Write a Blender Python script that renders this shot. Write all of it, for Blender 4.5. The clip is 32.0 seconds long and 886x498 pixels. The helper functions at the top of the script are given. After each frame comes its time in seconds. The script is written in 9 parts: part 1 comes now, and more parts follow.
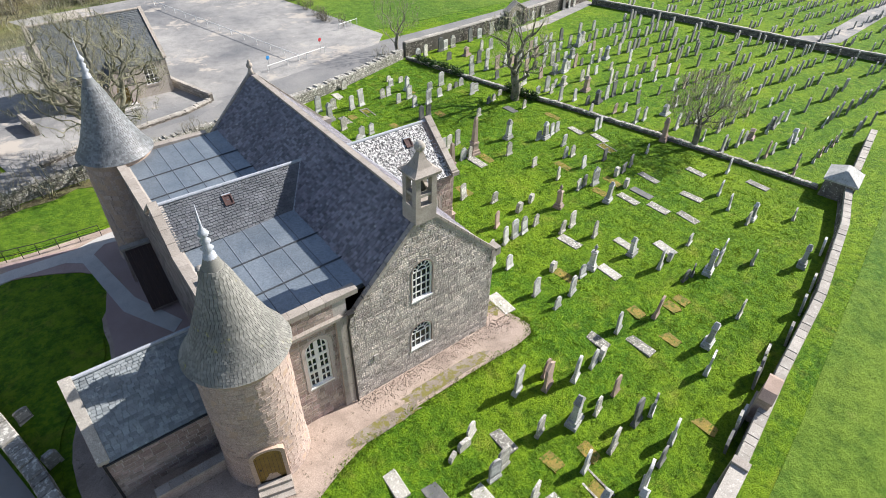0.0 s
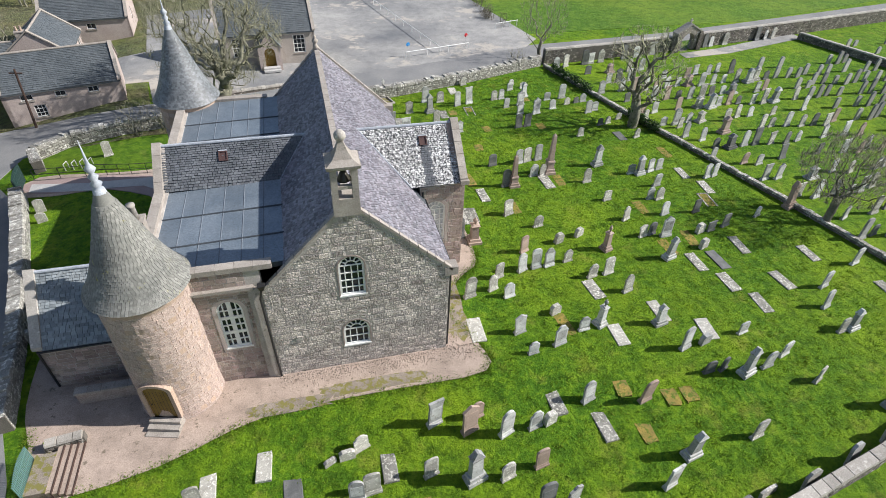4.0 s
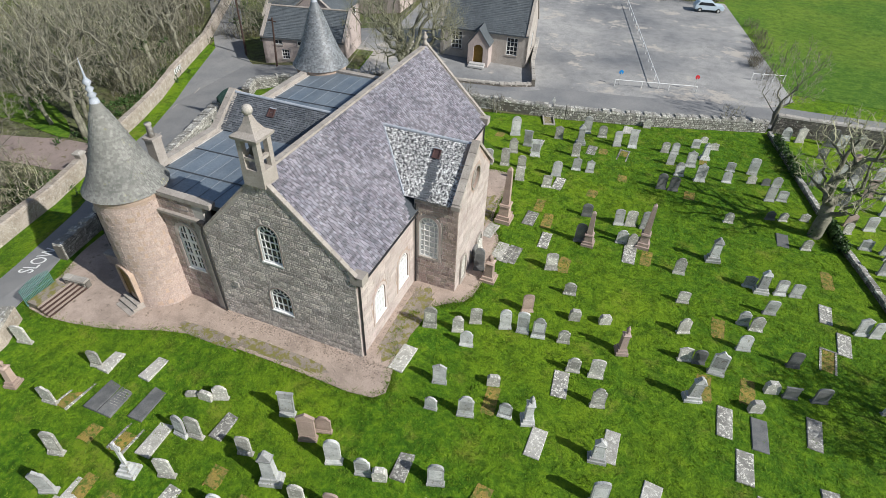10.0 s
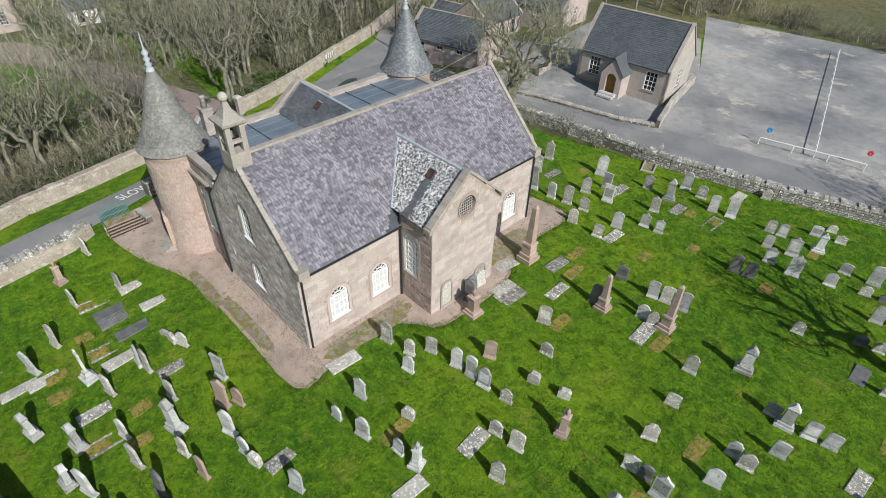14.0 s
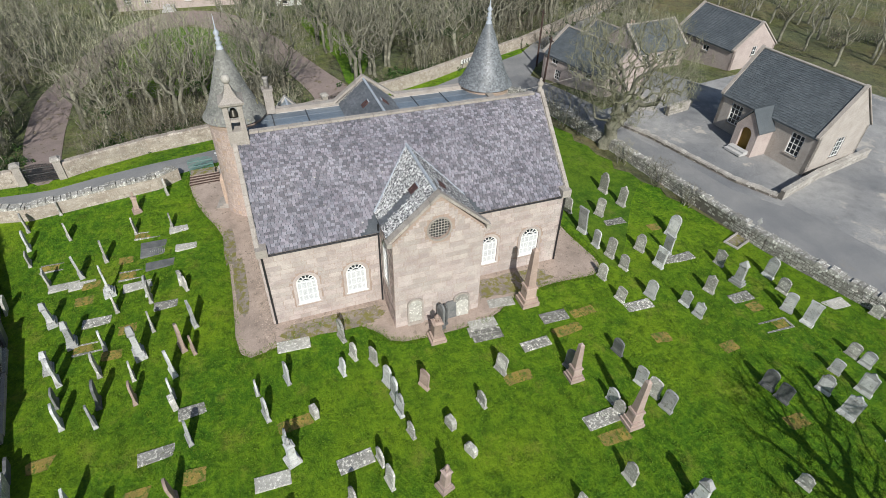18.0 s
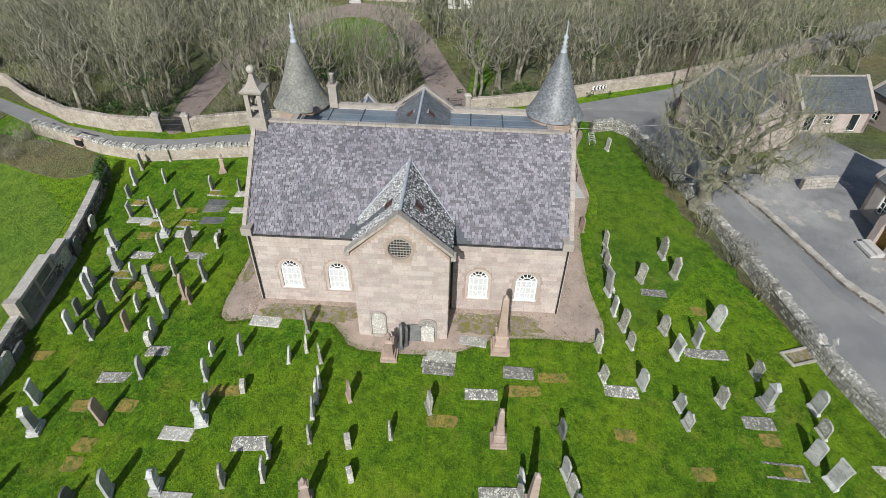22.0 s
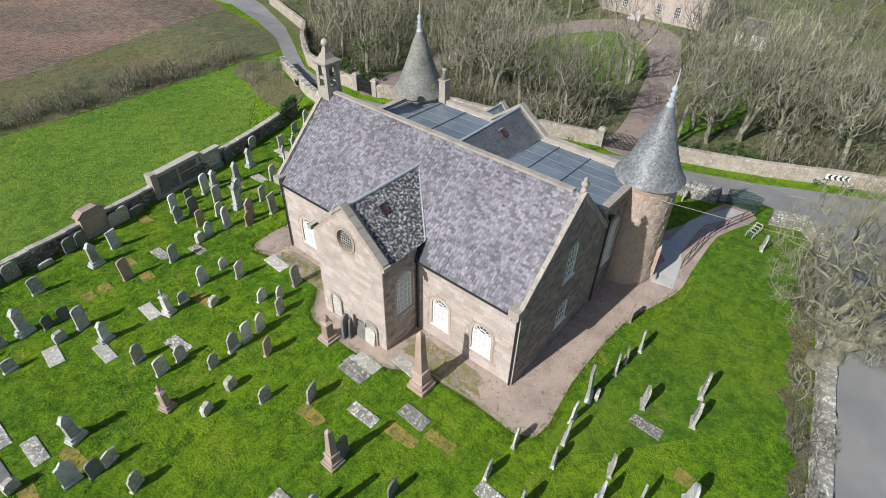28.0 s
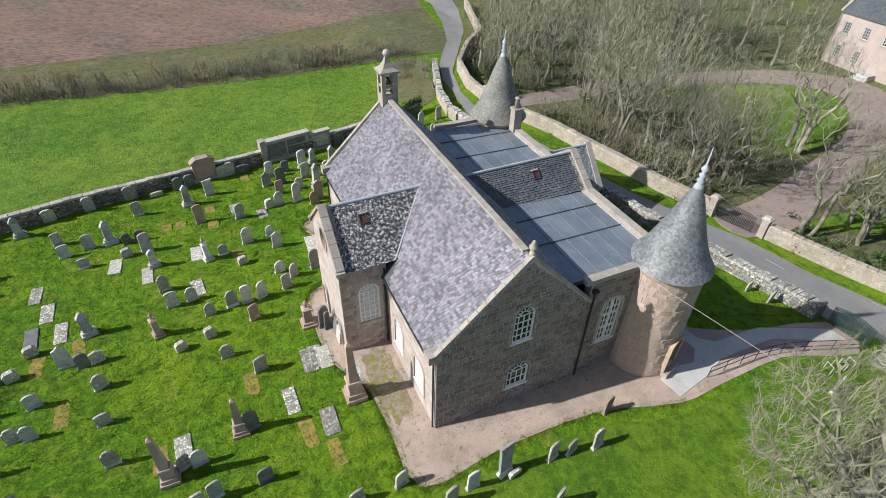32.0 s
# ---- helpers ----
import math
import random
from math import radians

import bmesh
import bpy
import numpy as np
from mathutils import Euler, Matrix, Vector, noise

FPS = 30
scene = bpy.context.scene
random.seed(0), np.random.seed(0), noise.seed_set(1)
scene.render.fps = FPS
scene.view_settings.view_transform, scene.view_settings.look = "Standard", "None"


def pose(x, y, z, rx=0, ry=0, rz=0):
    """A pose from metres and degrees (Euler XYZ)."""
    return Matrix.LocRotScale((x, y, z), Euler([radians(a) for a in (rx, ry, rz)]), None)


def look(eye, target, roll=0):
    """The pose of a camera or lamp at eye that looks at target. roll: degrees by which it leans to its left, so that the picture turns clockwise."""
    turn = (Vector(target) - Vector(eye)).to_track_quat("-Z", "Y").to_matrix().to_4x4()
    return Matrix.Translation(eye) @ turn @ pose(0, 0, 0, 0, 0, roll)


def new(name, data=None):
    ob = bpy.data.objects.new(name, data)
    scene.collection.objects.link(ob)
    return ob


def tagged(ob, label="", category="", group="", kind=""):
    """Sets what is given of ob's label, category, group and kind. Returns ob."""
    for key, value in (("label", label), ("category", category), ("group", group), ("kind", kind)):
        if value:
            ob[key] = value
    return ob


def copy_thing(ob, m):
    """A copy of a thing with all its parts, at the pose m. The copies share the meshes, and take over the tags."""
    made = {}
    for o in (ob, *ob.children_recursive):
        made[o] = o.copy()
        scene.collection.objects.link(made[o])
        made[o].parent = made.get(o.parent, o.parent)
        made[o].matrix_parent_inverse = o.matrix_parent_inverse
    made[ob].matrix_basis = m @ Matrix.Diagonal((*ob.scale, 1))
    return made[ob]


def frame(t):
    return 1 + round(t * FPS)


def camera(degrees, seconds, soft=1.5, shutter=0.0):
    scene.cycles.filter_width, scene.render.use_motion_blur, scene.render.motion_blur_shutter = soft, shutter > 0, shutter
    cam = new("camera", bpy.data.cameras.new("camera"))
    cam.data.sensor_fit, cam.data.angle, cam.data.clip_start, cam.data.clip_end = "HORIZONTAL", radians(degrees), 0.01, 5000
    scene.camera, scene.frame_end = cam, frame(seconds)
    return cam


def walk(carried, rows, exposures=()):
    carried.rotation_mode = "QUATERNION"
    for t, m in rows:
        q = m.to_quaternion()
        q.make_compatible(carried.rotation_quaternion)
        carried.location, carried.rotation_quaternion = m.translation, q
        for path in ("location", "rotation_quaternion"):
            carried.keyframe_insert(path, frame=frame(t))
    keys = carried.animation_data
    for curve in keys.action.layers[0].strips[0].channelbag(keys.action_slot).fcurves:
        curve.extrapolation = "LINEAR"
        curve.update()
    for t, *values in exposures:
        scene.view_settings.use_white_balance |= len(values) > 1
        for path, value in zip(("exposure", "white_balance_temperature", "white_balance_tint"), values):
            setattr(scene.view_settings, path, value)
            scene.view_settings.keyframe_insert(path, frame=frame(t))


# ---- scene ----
cam = camera(77.7, 32.0, soft=0.4)
METRES, EYE, TILT, LEAN, TURN = 91.95, 24.0, 0.0, 0.0, -39.3
ROWS = [
    (0.0, 0.0, 0.0, 0.0, 1.41, -39.02, -1.74),
    (0.5, 0.015, 0.0027, -0.0012, 4.25, -39.05, -1.77),
    (1.0, 0.03, 0.0062, -0.0021, 7.06, -39.07, -1.77),
    (1.5, 0.0447, 0.0106, -0.0024, 9.87, -39.1, -1.75),
    (2.0, 0.0593, 0.0156, -0.0024, 12.81, -39.12, -1.75),
    (2.5, 0.0737, 0.0214, -0.003, 15.55, -39.13, -1.74),
    (3.0, 0.0878, 0.0279, -0.0041, 18.86, -39.15, -1.73),
    (3.5, 0.1012, 0.0353, -0.0052, 22.15, -39.2, -1.78),
    (5.5, 0.1516, 0.0713, -0.0096, 34.35, -39.27, -1.75),
    (6.0, 0.1631, 0.0817, -0.0103, 37.41, -39.31, -1.72),
    (6.5, 0.1734, 0.0926, -0.0105, 40.48, -39.35, -1.72),
    (7.0, 0.1835, 0.1038, -0.0103, 43.65, -39.39, -1.72),
    (7.5, 0.193, 0.1156, -0.01, 46.52, -39.39, -1.73),
    (8.0, 0.2019, 0.1279, -0.0092, 49.48, -39.41, -1.7),
    (8.5, 0.2102, 0.1407, -0.0085, 52.6, -39.43, -1.7),
    (9.0, 0.2181, 0.1538, -0.0079, 55.48, -39.41, -1.66),
    (9.5, 0.2252, 0.1673, -0.0077, 58.4, -39.33, -1.67),
    (10.0, 0.2315, 0.1813, -0.0066, 61.56, -39.38, -1.64),
    (10.5, 0.2373, 0.1956, -0.0054, 64.54, -39.37, -1.56),
    (11.0, 0.2426, 0.2103, -0.0044, 67.74, -39.32, -1.54),
    (11.5, 0.2468, 0.2251, -0.0038, 70.73, -39.26, -1.53),
    (12.0, 0.2497, 0.2401, -0.0029, 73.48, -39.28, -1.51),
    (12.5, 0.2522, 0.2552, -0.0019, 76.32, -39.29, -1.5),
    (13.0, 0.254, 0.2706, -0.0015, 79.23, -39.24, -1.47),
    (13.5, 0.2547, 0.2862, -0.0011, 82.46, -39.26, -1.44),
    (14.0, 0.2548, 0.3024, -0.0007, 85.45, -39.25, -1.34),
    (14.5, 0.2538, 0.3183, -0.0003, 88.31, -39.29, -1.33),
    (16.5, 0.2451, 0.3797, 0.0002, 100.67, -39.02, -1.31),
    (17.0, 0.24, 0.3946, 0.0008, 103.66, -39.03, -1.27),
    (17.5, 0.2343, 0.4095, 0.0019, 106.36, -39.02, -1.22),
    (18.0, 0.2279, 0.4238, 0.0031, 109.09, -39.01, -1.19),
    (18.5, 0.2206, 0.4379, 0.0042, 112.05, -38.97, -1.17),
    (19.0, 0.2126, 0.4516, 0.0049, 115.2, -39.0, -1.14),
    (19.5, 0.2041, 0.4648, 0.0057, 118.27, -39.02, -1.12),
    (20.0, 0.195, 0.4775, 0.0066, 120.84, -39.02, -1.1),
    (20.5, 0.185, 0.4897, 0.0077, 123.68, -39.04, -1.05),
    (21.0, 0.1744, 0.5017, 0.0084, 127.14, -38.94, -1.07),
    (21.5, 0.1633, 0.5126, 0.0091, 130.04, -38.92, -1.07),
    (22.0, 0.1529, 0.5221, 0.0093, 132.4, -38.88, -1.1),
    (22.5, 0.1412, 0.532, 0.0097, 135.2, -38.87, -1.14),
    (23.0, 0.1292, 0.5415, 0.0095, 138.18, -38.84, -1.2),
    (23.5, 0.1163, 0.5503, 0.0095, 141.19, -38.84, -1.22),
    (24.0, 0.1026, 0.5584, 0.0094, 144.53, -38.87, -1.25),
    (24.5, 0.0887, 0.5654, 0.0095, 147.87, -38.89, -1.29),
    (25.0, 0.0743, 0.5719, 0.0098, 150.89, -38.91, -1.28),
    (25.5, 0.0601, 0.5777, 0.0102, 153.85, -38.92, -1.32),
    (27.5, -0.0013, 0.5933, 0.0079, 165.97, -39.0, -1.16),
    (28.0, -0.0168, 0.5951, 0.0075, 169.1, -38.98, -1.16),
    (28.5, -0.0327, 0.5959, 0.0075, 171.88, -38.93, -1.14),
    (29.0, -0.0488, 0.5964, 0.009, 174.51, -38.97, -1.15),
    (29.5, -0.0648, 0.5957, 0.0121, 178.1, -38.97, -1.18),
    (30.0, -0.0814, 0.5945, 0.0151, 181.2, -38.98, -1.21),
    (30.5, -0.0976, 0.5923, 0.0172, 184.23, -38.98, -1.23),
    (31.0, -0.1137, 0.5893, 0.0186, 187.48, -38.94, -1.27),
    (31.5, -0.129, 0.5849, 0.0187, 191.22, -38.94, -1.28),
    (32.0, -0.1444, 0.58, 0.0182, 194.55, -38.91, -1.26),
]
EXPOSURES = [(0.0, 0.66, 6800, 12), (3.0, 0.45, 6680, 11), (6.0, 0.26, 6600, 10), (9.0, 0.12, 6560, 9), (13.0, -0.04, 6540, 8), (19.0, -0.07, 6540, 8), (25.0, 0.0, 6540, 8), (28.0, 0.1, 6560, 9), (32.0, 0.26, 6600, 9)]
walk(cam, [(t, pose(0, 0, EYE, TILT, LEAN, TURN) @ pose(METRES * x, METRES * y, METRES * z, 90 + pitch, roll, yaw)) for t, x, y, z, yaw, pitch, roll in ROWS], EXPOSURES)

# ---- light ----
SUN_AZ, SUN_EL = -9.7, 37.2
sun_way = Vector((math.cos(radians(SUN_EL)) * math.cos(radians(SUN_AZ)), math.cos(radians(SUN_EL)) * math.sin(radians(SUN_AZ)), math.sin(radians(SUN_EL))))
world = bpy.data.worlds.new("sky_world")
scene.world = world
world.use_nodes = True
wn = world.node_tree.nodes
sky = wn.new("ShaderNodeTexSky")
sky.sky_type = 'NISHITA'
sky.sun_disc = False
sky.sun_elevation = radians(SUN_EL)
sky.sun_rotation = radians(90 - SUN_AZ)
wn["Background"].inputs[1].default_value = 0.095
world.node_tree.links.new(sky.outputs[0], wn["Background"].inputs[0])
sun_data = bpy.data.lights.new("sun", 'SUN')
sun_data.energy, sun_data.angle, sun_data.color = 5.0, radians(0.55), (1.0, 0.982, 0.958)
sun = new("sun", sun_data)
sun.matrix_world = look(sun_way * 100, (0, 0, 0))


# ---- materials ----
def mat(name, c1, c2, scale=3.0, fine=40.0, rough=0.85, bump=0.3, spots=None, metal=0.0, per=0.0, island=0.0, spot_scale=6.0, spot_at=0.62, stain=0.0, dist=0.02, hue=0.0, spec=0.3, grain=0.55, pale=None):
    """Two-scale mottled surface: broad tint, fine grain, optional lichen spots, per-object or per-piece shade."""
    m = bpy.data.materials.new(name)
    m.use_nodes = True
    nt = m.node_tree
    n, l = nt.nodes, nt.links
    bs = n["Principled BSDF"]
    bs.inputs["Roughness"].default_value = rough
    bs.inputs["Metallic"].default_value = metal
    bs.inputs["Specular IOR Level"].default_value = spec
    geo = n.new("ShaderNodeNewGeometry")

    def nz(s, detail=4.0, rough_=0.6):
        t = n.new("ShaderNodeTexNoise")
        t.inputs["Scale"].default_value, t.inputs["Detail"].default_value, t.inputs["Roughness"].default_value = s, detail, rough_
        l.new(geo.outputs["Position"], t.inputs["Vector"])
        return t.outputs[0]

    def mix(fac, a, b, mode='MIX'):
        x = n.new("ShaderNodeMix")
        x.data_type, x.blend_type = 'RGBA', mode
        for sock, v in ((x.inputs[0], fac), (x.inputs[6], a), (x.inputs[7], b)):
            if isinstance(v, (int, float)):
                sock.default_value = v
            elif isinstance(v, tuple):
                sock.default_value = (*v, 1)
            else:
                l.new(v, sock)
        return x.outputs[2]

    def ramp(v, a, b, lo=0.0, hi=1.0):
        r = n.new("ShaderNodeMapRange")
        r.inputs[1].default_value, r.inputs[2].default_value, r.inputs[3].default_value, r.inputs[4].default_value = a, b, lo, hi
        l.new(v, r.inputs[0])
        return r.outputs[0]
    col = mix(ramp(nz(scale), 0.35, 0.65), c1, c2)
    f = nz(fine, 3.0, 0.7)
    col = mix(grain, col, mix(ramp(f, 0.3, 0.7), (0.45, 0.45, 0.45), (1.35, 1.35, 1.35)), 'MULTIPLY')
    if pale:
        col = mix(ramp(nz(3.4, 6.0, 0.8), 0.54, 0.6, 0.0, 0.8), col, pale)
    if stain:
        col = mix(ramp(nz(0.9, 5.0, 0.65), 0.45, 0.7, 0.0, stain), col, tuple(c * 0.35 for c in c1))
    if spots:
        col = mix(ramp(nz(spot_scale, 6.0, 0.75), spot_at, spot_at + 0.05), col, spots)
    if per or island:
        oi = n.new("ShaderNodeObjectInfo")
        src, amt = oi.outputs["Random"], per
        if island:
            add, amt = n.new("ShaderNodeMath"), island
            l.new(geo.outputs["Random Per Island"], add.inputs[0])
            l.new(src, add.inputs[1])
            fr = n.new("ShaderNodeMath")
            fr.operation = 'FRACT'
            l.new(add.outputs[0], fr.inputs[0])
            src = fr.outputs[0]
        hs = n.new("ShaderNodeHueSaturation")
        l.new(ramp(src, 0, 1, 1 - amt, 1 + amt), hs.inputs["Value"])
        if hue:
            w = n.new("ShaderNodeTexWhiteNoise")
            w.noise_dimensions = '1D'
            l.new(src, w.inputs["W"])
            l.new(ramp(w.outputs[0], 0, 1, 0.5 - hue, 0.5 + hue), hs.inputs["Hue"])
        l.new(col, hs.inputs["Color"])
        col = hs.outputs[0]
    l.new(col, bs.inputs["Base Color"])
    if bump:
        b = n.new("ShaderNodeBump")
        b.inputs["Strength"].default_value, b.inputs["Distance"].default_value = bump, dist
        l.new(f, b.inputs["Height"])
        l.new(b.outputs[0], bs.inputs["Normal"])
    return m


def turf(name, dark, mid, light, straw, s=1.0, bump=0.9, straw_at=0.62, furrow=0.0):
    """Grass or soil: broad patches, tufts and blades, with straw-coloured places; tuft highlights and shade are in the
    colour.
    """
    m = bpy.data.materials.new(name)
    m.use_nodes = True
    n, l = m.node_tree.nodes, m.node_tree.links
    bs = n["Principled BSDF"]
    bs.inputs["Roughness"].default_value, bs.inputs["Specular IOR Level"].default_value = 0.85, 0.15
    geo = n.new("ShaderNodeNewGeometry")

    def nz(sc, detail, rough):
        t = n.new("ShaderNodeTexNoise")
        t.inputs["Scale"].default_value, t.inputs["Detail"].default_value, t.inputs["Roughness"].default_value = sc * s, detail, rough
        l.new(geo.outputs["Position"], t.inputs["Vector"])
        return t.outputs[0]

    def ramp(v, a, b, lo=0.0, hi=1.0):
        r = n.new("ShaderNodeMapRange")
        r.inputs[1].default_value, r.inputs[2].default_value, r.inputs[3].default_value, r.inputs[4].default_value = a, b, lo, hi
        l.new(v, r.inputs[0])
        return r.outputs[0]

    def mix(fac, a, b):
        x = n.new("ShaderNodeMix")
        x.data_type = 'RGBA'
        for sock, v in ((x.inputs[0], fac), (x.inputs[6], a), (x.inputs[7], b)):
            if isinstance(v, tuple):
                sock.default_value = (*v, 1)
            else:
                l.new(v, sock)
        return x.outputs[2]
    broad, tuft, blade = nz(0.13, 5.0, 0.6), nz(1.5, 5.0, 0.7), nz(16.0, 4.0, 0.85)
    clump = nz(4.6, 5.0, 0.75)
    lush = tuple(a * k for a, k in zip(mid, (0.62, 0.84, 0.9)))
    col = mix(ramp(broad, 0.40, 0.60), mid, light)
    col = mix(ramp(nz(0.075, 3.0, 0.6), 0.54, 0.42, 0.0, 0.75), col, lush)
    col = mix(ramp(nz(0.4, 5.0, 0.7), 0.52, 0.40, 0.0, 0.45), col, lush)
    col = mix(ramp(nz(0.5, 6.0, 0.7), straw_at, straw_at + 0.14, 0.0, 0.75), col, straw)
    # highlights on clump and tuft tops, mixed into the colour
    col = mix(ramp(clump, 0.52, 0.62, 0.0, 0.38), col, tuple(min(1.0, c * 1.4) for c in light))
    col = mix(ramp(tuft, 0.50, 0.60, 0.0, 0.4), col, tuple(min(1.0, c * 1.25) for c in light))
    # shade in the hollows between tufts, clumps and blades, painted as dark colour
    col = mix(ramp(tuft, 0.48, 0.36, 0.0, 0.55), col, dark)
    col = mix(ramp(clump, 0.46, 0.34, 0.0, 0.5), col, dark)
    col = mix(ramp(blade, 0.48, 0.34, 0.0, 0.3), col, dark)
    l.new(col, bs.inputs["Base Color"])
    hgt = n.new("ShaderNodeMath")
    hs = n.new("ShaderNodeMath")
    l.new(ramp(clump, 0, 1, 0, 1.3), hs.inputs[0])
    l.new(ramp(tuft, 0, 1, 0, 1.6), hs.inputs[1])
    l.new(hs.outputs[0], hgt.inputs[0])
    l.new(ramp(blade, 0, 1, 0, 0.35), hgt.inputs[1])
    out = hgt.outputs[0]
    if furrow:
        w = n.new("ShaderNodeTexWave")
        w.bands_direction = 'Y'
        w.inputs["Scale"].default_value, w.inputs["Distortion"].default_value, w.inputs["Detail"].default_value = furrow, 1.5, 3.0
        l.new(geo.outputs["Position"], w.inputs["Vector"])
        h2 = n.new("ShaderNodeMath")
        l.new(out, h2.inputs[0])
        l.new(w.outputs[1], h2.inputs[1])
        out = h2.outputs[0]
    b = n.new("ShaderNodeBump")
    b.inputs["Strength"].default_value, b.inputs["Distance"].default_value = bump, 0.16
    l.new(out, b.inputs["Height"])
    l.new(b.outputs[0], bs.inputs["Normal"])
    return m


def plain(name, c, rough=0.5, metal=0.0, trans=0.0):
    m = bpy.data.materials.new(name)
    m.use_nodes = True
    b = m.node_tree.nodes["Principled BSDF"]
    b.inputs["Base Color"].default_value = (*c, 1)
    b.inputs["Roughness"].default_value, b.inputs["Metallic"].default_value = rough, metal
    b.inputs["Transmission Weight"].default_value = trans
    return m


